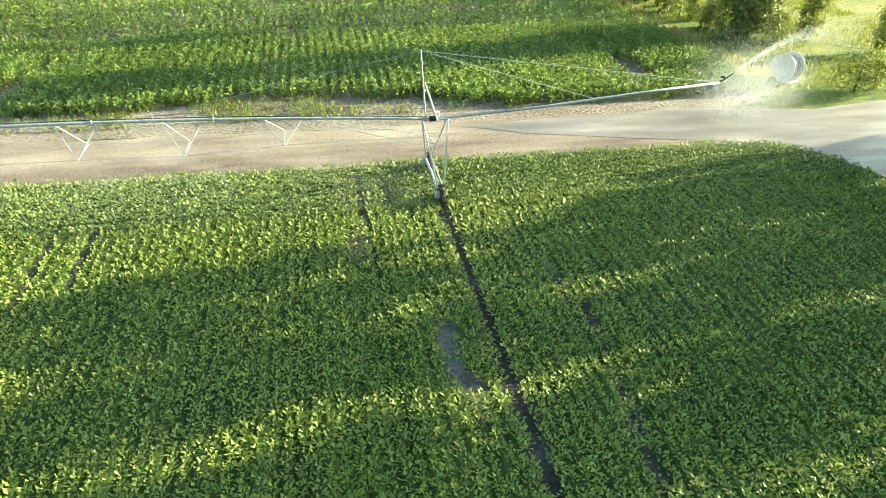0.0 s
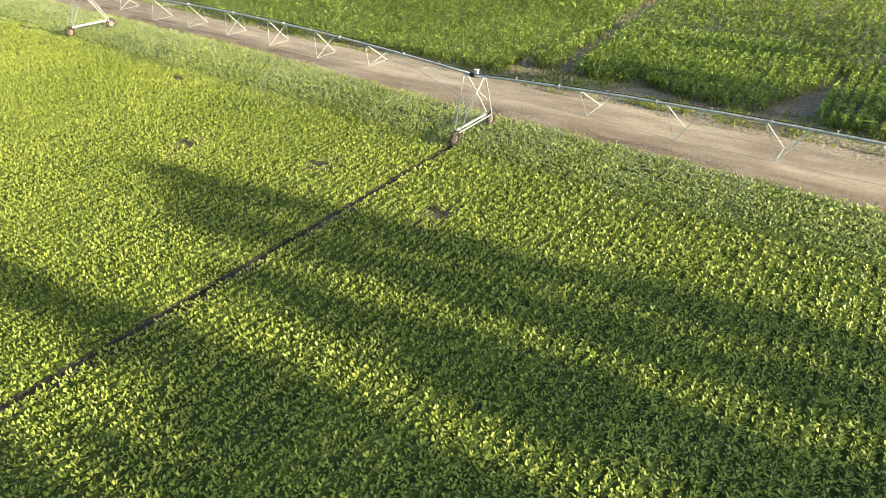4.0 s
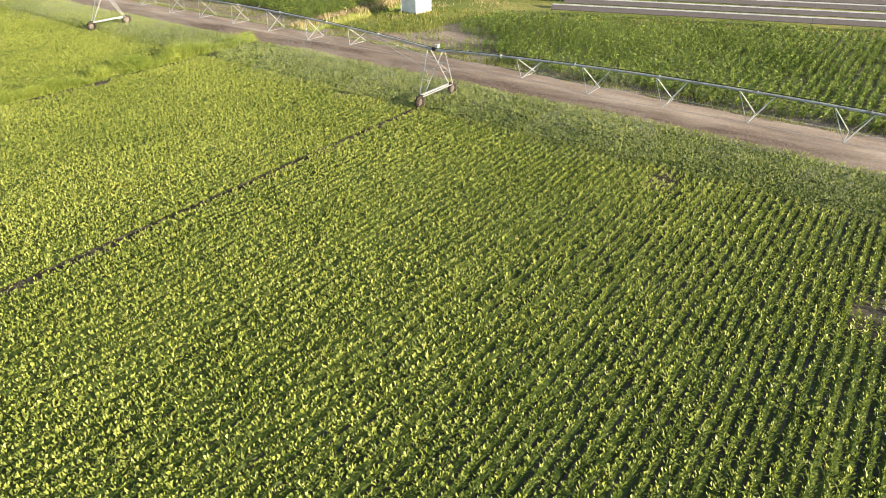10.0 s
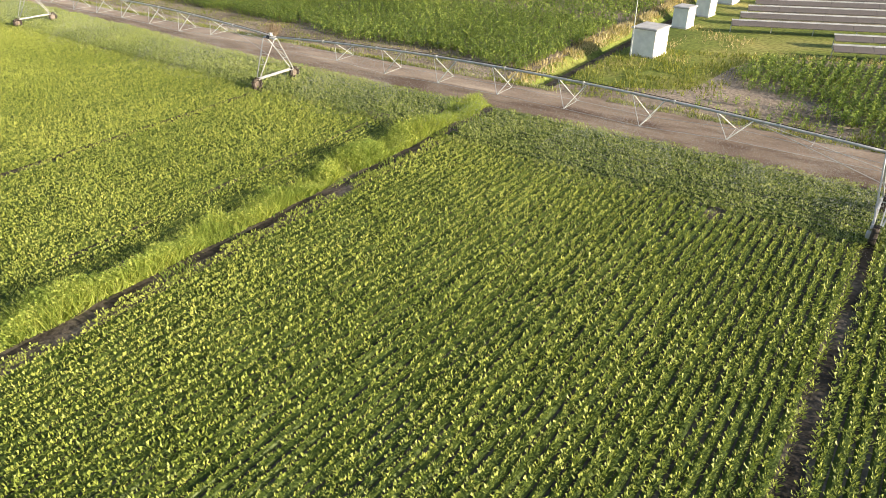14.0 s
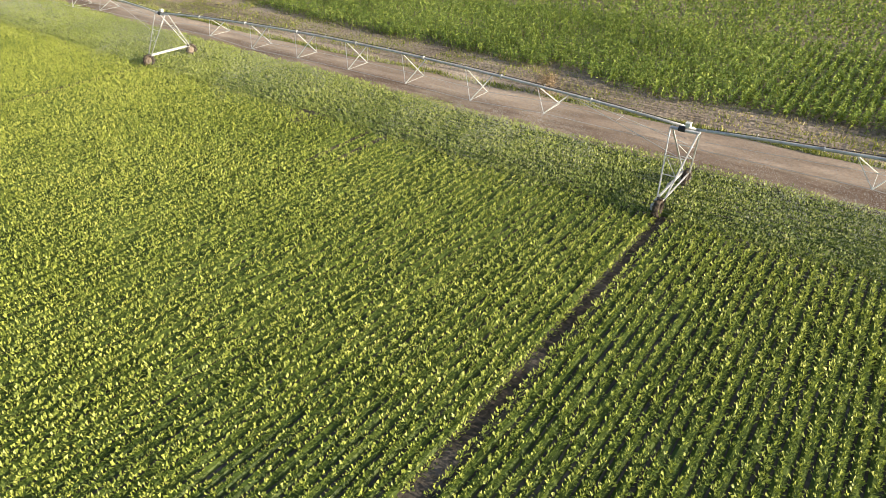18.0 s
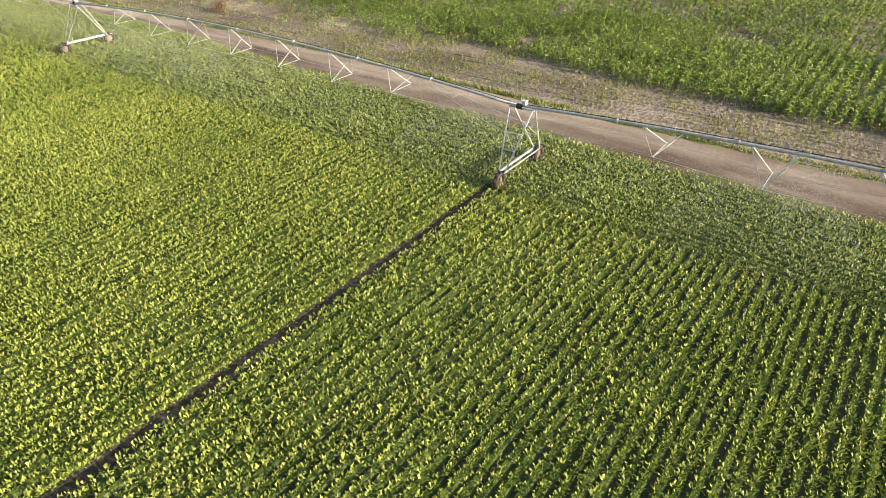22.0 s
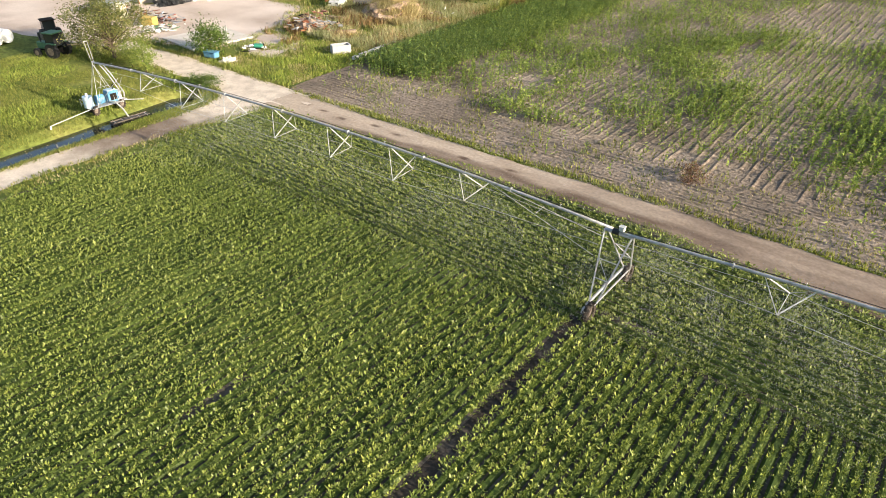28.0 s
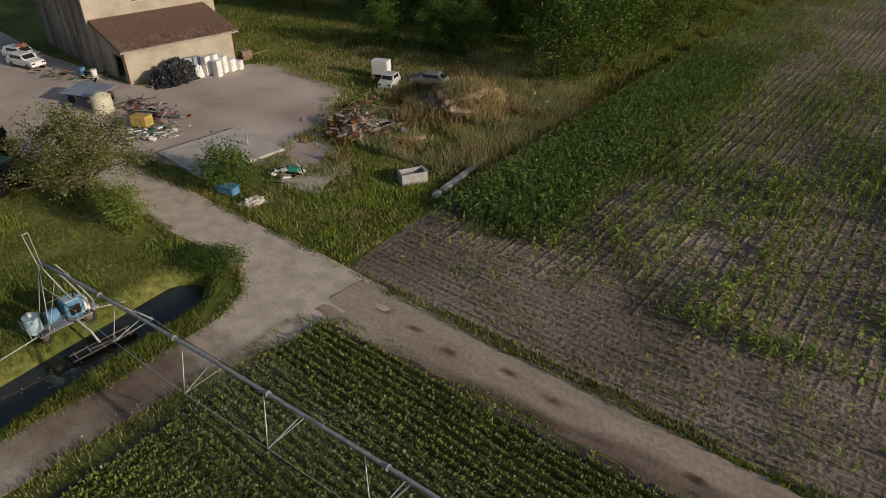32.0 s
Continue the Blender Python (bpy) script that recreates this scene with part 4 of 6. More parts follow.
# ---- grass and weeds ----
def blades(name, pts, h, width, mat, seed, label, category="grass", bend=0.35):
    """Tufts of upright blades at the given places (x, y, z)."""
    rng = np.random.default_rng(seed)
    n = len(pts)
    az = rng.uniform(0, 6.2832, n)
    hh = h * rng.uniform(0.5, 1.3, n)
    tx, ty = np.cos(az), np.sin(az)
    lx, ly = rng.normal(0, bend, n) * hh, rng.normal(0, bend, n) * hh
    w = width * rng.uniform(0.6, 1.4, n)
    a = np.stack([pts[:, 0] - tx * w, pts[:, 1] - ty * w, pts[:, 2] - 0.03], 1)
    b = np.stack([pts[:, 0] + tx * w, pts[:, 1] + ty * w, pts[:, 2] - 0.03], 1)
    c = np.stack([pts[:, 0] + lx, pts[:, 1] + ly, pts[:, 2] + hh], 1)
    ob = quads(name, np.stack([a, b, c], 1), mat, per=3)
    return tagged(ob, label, category, "", "stuff")


def scatter(xa, xb, ya, yb, per_m2, seed, keep=None, cell=1.2, thin=0.35):
    rng = np.random.default_rng(seed)
    n = int((xb - xa) * (yb - ya) * per_m2)
    x, y = rng.uniform(xa, xb, n), rng.uniform(ya, yb, n)
    ok = rng.random(n) < np.clip((value_noise(x, y, cell, seed) - thin) * 3.0, 0, 1)
    if keep is not None:
        ok &= keep(x, y)
    x, y = x[ok], y[ok]
    return np.stack([x, y, ground_z(x, y)], 1)


def on_water(x, y):
    return (np.abs(x - canal_x(y)) < 1.55) & (y < 4.6)


def free_w(x, y):
    road = ((x > -264.0) & (x < -260.4) & (y < 7)) | ((y > 2.2) & (y < 7) & (x < -260) & (x > -264.2 - (y - 2.2) * 0.75)) | ((y > 6.5) & (y < 10.9) & (x < -258)) | (y < 6.5) & (x > -259.8)
    yard = (x < -271 - np.clip(y - 10, 0, 12) * 0.75) & (y > 14) & (y < 34) & (x > -330)
    return ~road & ~on_water(x, y) & ~yard


# canal banks and meadow west of the canal road
blades("meadow_grass", scatter(-292, -263.9, -20, 7, 150, 61, free_w, 2.5, 0.1), 0.19, 0.022, M_GRASS, 61, "short sunlit meadow grass on the canal bank")
blades("meadow_grass", scatter(-290, -264.2, -18, 7, 70, 370, free_w, 2.6, 0.42), 0.3, 0.028, M_RANK, 370, "clumps of taller weeds on the canal bank")
blades("meadow_grass", scatter(-265.4, -263.8, -24, 5, 150, 62, free_w, 1.0, 0.1), 0.24, 0.025, M_GRASS, 62, "grass verge between canal and track")
blades("field_margin", scatter(-260.9, -259.3, -24, 6.2, 30, 81, None, 1.0, 0.35), 0.18, 0.03, M_DRY, 81, "thin dry grass between the track and the crop")
blades("field_margin", scatter(-260.9, -259.3, -24, 6.2, 50, 82, None, 1.0, 0.3), 0.24, 0.035, M_GRASS, 82, "thin green weeds between the track and the crop")
# verge on the far side of the road
blades("road_verge", scatter(-259, -130, 10.4, 12.0, 40, 63, lambda x, y: np.abs(y - road_far(x) - 0.35) < 0.45, 1.8, 0.3), 0.32, 0.05, M_GRASS, 63, "thin grass verge along the dirt road")
blades("road_verge", scatter(-112, 26, 10.2, 11.8, 14, 64, lambda x, y: np.abs(y - road_far(x) - 0.3) < 0.4, 1.6, 0.5), 0.26, 0.05, M_GRASS, 64, "thin grass verge along the dirt road")
blades("road_verge", scatter(-258, -62, 8.6, 12.4, 55, 330, lambda x, y: np.abs(y - road_far(x) - 0.35) < 0.2 + 0.4 * value_noise(x, 0 * x, 2.2, 331), 1.6, 0.25), 0.26, 0.045, M_GRASS, 330, "uneven green verge between the road and the headland")
blades("road_verge", scatter(-258, -62, 8.6, 12.4, 50, 333, lambda x, y: np.abs(y - road_far(x) - 0.35) < 0.25 + 0.4 * value_noise(x, 0 * x, 2.2, 331), 1.6, 0.25), 0.24, 0.035, M_SEED, 333, "pale seeding grass between the road and the headland")
blades("road_verge", scatter(-258, 24, 2.4, 9.0, 60, 332, lambda x, y: np.abs(y - road_near(x) - 0.12) < 0.35, 1.4, 0.4), 0.16, 0.045, M_WEED, 332, "low weeds along the crop side of the road")


def fringe(name, outline, per_m, reach, h, mat, seed, label, keep=None):
    """Grass tufts creeping over the edge of a laid surface."""
    rng = np.random.default_rng(seed)
    pts = []
    for (ax, ay), (bx, by) in zip(outline, outline[1:] + outline[:1]):
        n = int(math.hypot(bx - ax, by - ay) * per_m)
        q = rng.random(n)
        pts.append(np.stack([ax + (bx - ax) * q, ay + (by - ay) * q], 1))
    p = np.concatenate(pts) + rng.normal(0, reach, (sum(len(a) for a in pts), 2))
    x, y = p[:, 0], p[:, 1]
    ok = rng.random(len(x)) < np.clip(value_noise(x, y, 1.5, seed) * 2.2 - 0.4, 0, 1)
    if keep is not None:
        ok &= keep(x, y)
    x, y = x[ok], y[ok]
    return blades(name, np.stack([x, y, ground_z(x, y) + 0.02], 1), h, 0.04, mat, seed, label)


off_road = lambda x, y: ~((y > 7.4) & (y < 10.2) & (x > -270)) & (y > -30)
fringe("track_fringe", canal_road, 90, 0.22, 0.2, M_GRASS, 340, "green tufts creeping over the track edge", off_road)
fringe("track_fringe", canal_road, 22, 0.3, 0.16, M_DRY, 341, "dry tufts creeping over the track edge", off_road)
# weeds over the bare headland
blades("headland_weeds", scatter(-259, -120, 11.6, 26, 14, 65, None, 2.2, 0.4), 0.30, 0.05, M_GRASS, 65, "sparse weeds on the dry headland", "weeds")
blades("headland_weeds", scatter(-100, 26, 11, 15.5, 26, 66, None, 2.0, 0.35), 0.42, 0.05, M_GRASS, 66, "sparse weeds on the dry headland", "weeds")
def row_weeds(name, xa, xb, rows, per_m, h, mat, seed, label):
    """Stunted plants along old seed rows beside the road."""
    rng = np.random.default_rng(seed)
    n = int((xb - xa) * per_m)
    x = rng.uniform(xa, xb, n * len(rows))
    y = np.repeat(rows, n) + rng.normal(0, 0.05, n * len(rows))
    ok = rng.random(len(x)) < np.clip(value_noise(x, y * 2.0, 3.0, seed) * 1.7 - 0.25, 0, 1)
    x, y = x[ok], y[ok]
    return blades(name, np.stack([x, y, 0 * x + 0.02], 1), h, 0.035, mat, seed, label, "weeds", 0.6)


row_weeds("headland_weeds", -226.0, -120.0, np.arange(12.0, 17.2, 0.62), 16, 0.17, M_GRASS, 301, "lines of stunted weeds on the dry headland")
row_weeds("headland_weeds", -259.0, -120.0, np.arange(12.2, 17.2, 0.62), 5, 0.15, M_DRY, 302, "lines of dry stubble on the headland")
row_weeds("headland_weeds", -212.0, -140.0, np.arange(17.4, 22.0, 0.62), 16, 0.2, M_GRASS, 303, "lines of stunted weeds on the dry headland")
row_weeds("headland_weeds", -92.0, 24.0, np.arange(11.4, 15.2, 0.62), 14, 0.17, M_GRASS, 304, "lines of stunted weeds on the dry headland")
blades("dry_grass", scatter(-205, -122, 13.5, 30, 10, 305, lambda x, y: np.abs(y - np.interp(x, [-200, -160, -145, -119], [26, 22, 17.5, 15])) < 4.5, 2.6, 0.5), 0.4, 0.05, M_DRY, 305, "dry straw-coloured grass at the corn's edge")
# weedy strip across the beet field
# flat dark sheet: the shade of the recess is painted, nothing is dug
sheet("strip_rut", wobble((-116.6, -74), (-116.6, 4.4), 0.9, 0.12, 380) + wobble((-116.05, 4.4), (-116.05, -74), 0.7, 0.16, 381), 0.02, M_RUT, "flat dark strip painted as the shaded furrow beside the weedy strip", "rut")


def strip_edge(x, y):
    return np.abs(x + 117.75 - 0.6 * (value_noise(y, 0 * y, 5.0, 68) - 0.5)) < 0.6 + 0.55 * value_noise(y, 0 * y, 2.2, 69)


ws = scatter(-119.2, -116.3, -42, 5.2, 330, 67, strip_edge, 1.4, -0.2)
tall = 0.15 + 1.0 * value_noise(ws[:, 0] * 1.5, ws[:, 1], 1.3, 70)
blades("weed_strip", ws, tall, 0.03, M_RANK, 67, "rank green weeds in a bushy strip across the field", "weeds", 0.5)
blades("weed_strip", scatter(-118.8, -116.9, -42, 5.4, 40, 68, strip_edge, 2.6, 0.5), 0.6, 0.02, M_SEED, 68, "pale seeding grass among the strip's weeds", "weeds", 0.45)
for seed, mat, thin, rise, label in ((74, M_RANK, 0.2, 1.2, "yellow-green bushy weeds in clumps along the strip"), (77, M_TREE, 0.5, 0.5, "dark broad-leaved weeds in the strip across the field")):
    ws = scatter(-119.2, -116.4, -42, 5.2, 480 if mat is M_RANK else 150, seed, strip_edge, 1.5, thin)
    up = rise * value_noise(ws[:, 0] * 1.5, ws[:, 1], 1.3, 70) * np.random.default_rng(seed + 1).uniform(0.3, 1.1, len(ws))
    tagged(quads("weed_leaves", tri_leaves(ws + np.stack([0 * up, 0 * up, 0.08 + up], 1), 0.13, np.random.default_rng(seed + 2)), mat, per=3), label, "weeds", "", "stuff")
blades("weed_strip", scatter(-116.8, -115.4, -42, 5.0, 110, 382, None, 1.3, 0.42), 0.22, 0.04, M_WEED, 382, "low weeds creeping over the furrow", "weeds", 0.5)
# beside the field ditch and the cabins
blades("ditch_grass", scatter(-119.6, -117.6, 11.5, 70, 45, 69, None, 1.6, 0.2), 0.5, 0.05, M_DRY, 69, "dry straw-coloured grass on the ditch edge")
blades("ditch_grass", scatter(-115.4, -103, 11.3, 34, 22, 70, lambda x, y: y < 32 + (x + 100) * 0.3, 2.0, 0.25), 0.34, 0.05, M_GRASS, 70, "green grass beside the ditch")
blades("dry_grass", scatter(-115.4, -94, 11.3, 60, 14, 71, lambda x, y: (y > 20) & (y < 33 - (x + 100) * 0.9) | (y < 30 + (x + 98) * 0.335 + 3.5) & (y > 30 + (x + 98) * 0.335), 2.8, 0.45), 0.3, 0.035, M_DRY, 71, "dry straw-coloured grass round the panels")
blades("dry_grass", scatter(-100, -50, 31, 49, 26, 72, lambda x, y: np.abs(y - 32.6 - (x + 98) * 0.335) < 1.0, 1.6, 0.2), 0.4, 0.04, M_DRY, 72, "dry straw-coloured grass below the solar panels")
blades("meadow_grass", scatter(-57, -49, 38, 62, 20, 73, None, 2.0, 0.2), 0.4, 0.05, M_DRY, 73, "dry straw-coloured grass beyond the corn")
# farm side
def weed_zone(x, y):
    trodden = (x < -270.4) & (x > -279.6) & (y > 15.6) & (y < 21.5 - 0.45 * (x + 273.0)) & (value_noise(x, y, 1.6, 365) < 0.7)
    return ~trodden & free_w(x, y) & (y > 11.0) & (x < -262.4) & (y < 62) & (x > -282 - 0.05 * y)


blades("farm_weeds", scatter(-281, -262.3, 11, 62, 85, 74, weed_zone, 2.6, 0.45), 0.36, 0.035, M_RANK, 74, "rank green weeds round the scrap heaps", "weeds")
blades("farm_weeds", scatter(-281, -262.3, 20, 60, 34, 75, weed_zone, 2.4, 0.52), 0.85, 0.05, M_RUST, 75, "rust-brown seeding weeds round the scrap heaps", "weeds")
blades("farm_weeds", scatter(-281, -262.3, 11, 45, 80, 76, weed_zone, 2.2, 0.52), 0.32, 0.028, M_DRY, 76, "dry straw-coloured weeds", "weeds")
blades("lawn_grass", scatter(-325, -264.5, 34, 60, 22, 77, None, 3.0, 0.2), 0.32, 0.06, M_GRASS, 77, "rough lawn behind the farm yard")
blades("field_edge_grass", scatter(-266, -262.6, 30, 112, 36, 78, None, 2.0, 0.2), 0.7, 0.06, M_GRASS, 78, "tall grass along the corn field edge")
blades("farm_weeds", scatter(-281, -262.3, 11, 62, 45, 353, weed_zone, 1.2, 0.15), 0.25, 0.05, M_GRASS, 353, "low green grass between the weeds", "weeds")
blades("farm_weeds", scatter(-283, -262.5, 24, 60, 70, 350, weed_zone, 3.0, 0.42), 0.85, 0.03, M_SEED, 350, "grey-green seeding grass round the scrap heaps", "weeds")
blades("farm_weeds", scatter(-271, -262.5, 24, 48, 80, 351, weed_zone, 2.2, 0.5), 0.8, 0.03, M_DRY, 351, "tall straw-coloured weeds at the field edge", "weeds")
blades("lawn_grass", scatter(-300, -270, 33, 50, 45, 352, None, 3.0, 0.35), 0.3, 0.05, M_DRY, 352, "sunlit yellowing grass behind the farm yard")
# poplar side
blades("meadow_grass", scatter(26.8, 60, -30, 60, 14, 79, lambda x, y: ~(((y < 11.0) & (x < 32 + 0.5 * np.clip(y, 0, 9))) | ((y > 6.5) & (y < 11.8) & (x < 45))), 3.0, 0.3), 0.4, 0.06, M_GRASS, 79, "sunlit meadow grass by the poplars")
blades("dry_grass", scatter(27.8, 31.5, 12, 60, 30, 80, None, 1.8, 0.35), 0.6, 0.05, M_DRY, 80, "dry straw-coloured grass along the field edge")


# ---- trees ----
def crown_points(n, rng, shape, per=45):
    """Points spread through clumps that fill the crown."""
    k = max(6, n // per)
    c = np.array([shape(rng) for _ in range(k)])
    i = rng.integers(0, k, n)
    size = rng.uniform(0.5, 1.2, k)
    return c[i][:, :3] + rng.normal(0, 1, (n, 3)) * (c[i][:, 3] * size[i])[:, None]


def tree(name, h, trunk_r, shape, n, leaf, mat, seed, label, category="tree", group="", limbs=7, bare=0.15, per=45):
    rng = np.random.default_rng(seed)
    t = thing(name, label=label, category=category, group=group)
    lean = rng.normal(0, 0.02 * h, 2)
    pts = [(lean[0] * q * q, lean[1] * q * q, h * 0.86 * q) for q in np.linspace(0, 1, 7)]
    bm = tube(pts, trunk_r, 7, trunk_r * 0.15)
    part("trunk", bm, M_BARK, t)
    P = crown_points(n, rng, shape, per)
    for k in range(limbs):
        tip = Vector(P[rng.integers(0, n)])
        q = max(bare, min(0.8, (tip.z / h) * rng.uniform(0.45, 0.8)))
        root = Vector((lean[0] * q * q, lean[1] * q * q, h * 0.86 * q))
        mid = (root + tip) / 2 + Vector((0, 0, 0.08 * h * rng.uniform(-0.3, 0.6)))
        part("limb", tube([root, mid, tip], trunk_r * 0.34, 5, trunk_r * 0.06), M_BARK, t)
    P[:, 2] = np.clip(P[:, 2], 0.1, None)
    f = leaf_faces(P, leaf * 1.25, rng, 1.0, 0.2)
    quads("crown", np.stack([(f[:, 0] + 2 * f[:, 1]) / 3, f[:, 2], (f[:, 0] + 2 * f[:, 3]) / 3], 1), mat, t, per=3)
    return t


def poplar_shape(h, r):
    def f(rng):
        z = rng.uniform(0.03, 1.0) ** 0.95
        rad = r * (0.35 + 0.65 * math.sin(min(1.0, z * 1.12) * 3.0) ** 0.7) * math.sqrt(rng.random()) * (1.15 - 0.5 * z)
        a = rng.uniform(0, 6.2832)
        return (rad * math.cos(a), rad * math.sin(a), h * z, 0.42)
    return f


def round_shape(h, r, low=0.3, clump=0.5):
    def f(rng):
        v = rng.normal(0, 1, 3)
        v /= np.linalg.norm(v)
        q = rng.random() ** 0.4
        return (r * v[0] * q, r * v[1] * q, h * (0.5 + low / 2) + h * (0.5 - low / 2) * v[2] * q, clump)
    return f


POP = "poplars in the windbreak"
pop = [tree("poplar", 20.0, 0.24, poplar_shape(20.0, 1.0), 2600, 0.6, M_POPLAR, 90 + k, "tall slender poplar with pale green leaves", "tree", POP, 10) for k in range(2)]
low = tree("poplar", 11.0, 0.16, poplar_shape(11.0, 1.25), 6500, 0.27, M_POPLAR, 93, "slender poplar leafy down to the ground", "tree", POP, 12)
bush = [tree("shrub", 3.2, 0.10, round_shape(3.2, 1.7, 0.1), 1500, 0.2, M_POPLAR, 95, "leafy green shrub at the foot of the poplars", "shrub", "", 6)]
rngp = random.Random(5)
first = []
TALL = [(-0.9, 27.0), (-3.3, 26.0), (-6.9, 23.5), (-8.4, 21.0), (-12.2, 27.2), (-13.5, 22.5), (-16.2, 22.0), (-19.0, 28.3), (-20.3, 26.0), (-21.7, 28.8), (-23.6, 27.0), (-25.5, 28.4), (-27.8, 27.0), (-30.6, 28.0), (-33.5, 27.0), (-36.6, 28.0), (-40, 27.0)]
spots = [(35.0 + rngp.uniform(-0.6, 0.6), y, h) for y, h in TALL]
near = [(35.4, -5.2, 10), (35.2, -9.8, 11), (35.5, -15.0, 12), (35.2, -21.6, 13), (35.6, -23.8, 12), (35.3, -26.3, 12), (34.6, -1.2, 9), (34.8, 0.8, 8), (35.2, 2.4, 7), (36.0, 26.3, 25), (36.3, 28.0, 24), (36.6, 26.6, 5.5), (35.9, 27.9, 6), (35.5, 30.0, 7), (34.9, 31.3, 6), (34.6, 34.4, 5.5), (34.2, 38.8, 22), (34.4, 41.6, 5.5), (34.0, 44.6, 24), (34.2, 47, 6), (34, 50.6, 23), (34, 54, 8), (45.9, 20.4, 9.0)]
for x, y, h in near:
    copy_thing(low, pose(x, y, 0, rngp.uniform(-1.5, 1.5), rngp.uniform(-1.5, 1.5), rngp.uniform(0, 360)) @ Matrix.Diagonal((0.42 + h / (26 if h > 20 else 40), 0.42 + h / (26 if h > 20 else 40), h / 11.0, 1)))
low.matrix_basis = pose(42.1, 25.5, 0) @ Matrix.Diagonal((0.85, 0.85, 0.8, 1))
for k, (x, y, h) in enumerate(spots):
    m = pose(x, y, 0, rngp.uniform(-1.5, 1.5), rngp.uniform(-1.5, 1.5), rngp.uniform(0, 360)) @ Matrix.Diagonal((0.86 + h / 70, 0.86 + h / 70, h / 20.0, 1))
    if k > 1:
        copy_thing(pop[k % 2], m)
    else:
        first.append(m)
for t, m in zip(pop, first):
    t.matrix_basis = m
bush[0].matrix_basis = pose(37.0, 23.4, 0)
for x, y, s in ((38.3, 24.9, 0.9), (33.6, 27.0, 0.5), (35.6, 10.6, 1.0), (37.6, 11.0, 0.9), (33.8, 31.0, 0.7), (36.2, -6.0, 0.8), (34.0, 36.0, 0.8)):
    copy_thing(bush[0], pose(x, y, 0, 0, 0, rngp.uniform(0, 360)) @ Matrix.Scale(s, 4))

# farm trees
fruit = tree("fruit_tree", 6.6, 0.22, round_shape(6.4, 4.2, 0.10, 0.42), 14500, 0.16, M_FRUIT, 101, "spreading tree with pale dusty leaves and bare twigs", "tree", "", 60, 0.12, 150)
fruit.matrix_basis = pose(-283.0, 5.7, 0)
young = tree("young_tree", 3.4, 0.08, round_shape(3.4, 1.4, 0.05, 0.35), 3200, 0.13, M_WEED, 102, "small leafy tree beside the farm track", "tree", "", 8)
young.matrix_basis = pose(-276.2, 5.2, 0)
copy_thing(young, pose(-278.9, 5.3, 0, 0, 0, 120) @ Matrix.Scale(0.8, 4))
fig = tree("bush", 3.4, 0.09, round_shape(3.4, 1.9, 0.05, 0.4), 4200, 0.17, M_TREE, 103, "dense green bush beside the concrete slab", "shrub", "", 8)
fig.matrix_basis = pose(-276.6, 12.9, 0)
copy_thing(fig, pose(-268.3, 6.1, -0.1, 0, 0, 40) @ Matrix.Diagonal((0.9, 0.7, 0.4, 1)))
WOOD = "trees of the wood behind the farm"
wood = [tree("broadleaf_tree", 12.0, 0.26, round_shape(12.0, 4.6, 0.0, 0.8), 7000, 0.32, M_TREE, 110 + k, "dense dark green broadleaf tree at the wood's edge", "tree", WOOD, 9, 0.15, 110) for k in range(2)]
wspots = [(-270.0, 49.0, 0.75), (-268.2, 54.0, 0.8), (-269.5, 60.0, 0.85), (-267.6, 66.0, 0.7), (-268.6, 72.0, 0.8), (-267.4, 79.0, 0.7), (-268.0, 87.0, 0.75), (-268.5, 96.0, 0.8), (-268.0, 106, 0.8),
          (-293.5, 47.0, 0.5), (-287.0, 50.5, 0.6), (-283.5, 52.0, 0.55), (-300, 58, 0.9), (-293, 60, 1.0), (-286, 62, 1.0), (-279, 60, 0.9), (-275, 68, 1.0), (-283, 72, 1.1), (-292, 72, 1.1), (-301, 70, 1.1),
          (-310, 62, 1.0), (-318, 56, 0.9), (-326, 60, 1.0), (-276, 82, 1.1), (-277, 96, 1.1), (-286, 86, 1.1), (-311, 76, 1.1), (-320, 72, 1.1), (-332, 50, 0.9), (-338, 62, 1.0), (-345, 44, 0.9), (-296, 90, 1.2), (-306, 92, 1.2)]
first = []
for k, (x, y, s) in enumerate(wspots):
    m = pose(x, y, 0, 0, 0, rngp.uniform(0, 360)) @ Matrix.Diagonal((s * rngp.uniform(0.85, 1.15), s * rngp.uniform(0.85, 1.15), s * rngp.uniform(0.85, 1.1), 1))
    if k > 1:
        copy_thing(wood[k % 2], m)
    else:
        first.append(m)
for t, m in zip(wood, first):
    t.matrix_basis = m

# dry shrub heap beside the far field's first row
heap = tree("dead_shrub", 1.5, 0.05, round_shape(1.5, 1.3, 0.0, 0.25), 1500, 0.09, foliage("withered_leaf", (0.07, 0.04, 0.03), (0.15, 0.085, 0.06), (0.24, 0.15, 0.105), 0.8, 0.15, 0.4), 120, "withered reddish-brown brushwood heap", "shrub", "", 8)
heap.matrix_basis = pose(-226.2, 15.7, 0) @ Matrix.Diagonal((1.05, 0.95, 0.9, 1))

# ---- water in the canal and the ditch ----
m, n, l, b = material("canal_water", 0.06, 0, 0.5)
wv = noise_node(n, l, 0.35, 3.0)
l.new(ramp(n, l, wv, (0.3, (0.02, 0.022, 0.018)), (0.75, (0.06, 0.065, 0.04))), b.inputs["Base Color"])
bump(n, l, b, noise_node(n, l, 2.5, 2.0), 0.08, 0.02)
M_WATER = m
sheet("water", [(-268.2, -110), (-263.9, -110), (-263.9, -10), (-265.6, 5.2), (-270.6, 5.2), (-269.4, -8)], -0.62, M_WATER, "still dark water in the canal with floating leaves", "water")
rngw = np.random.default_rng(7)
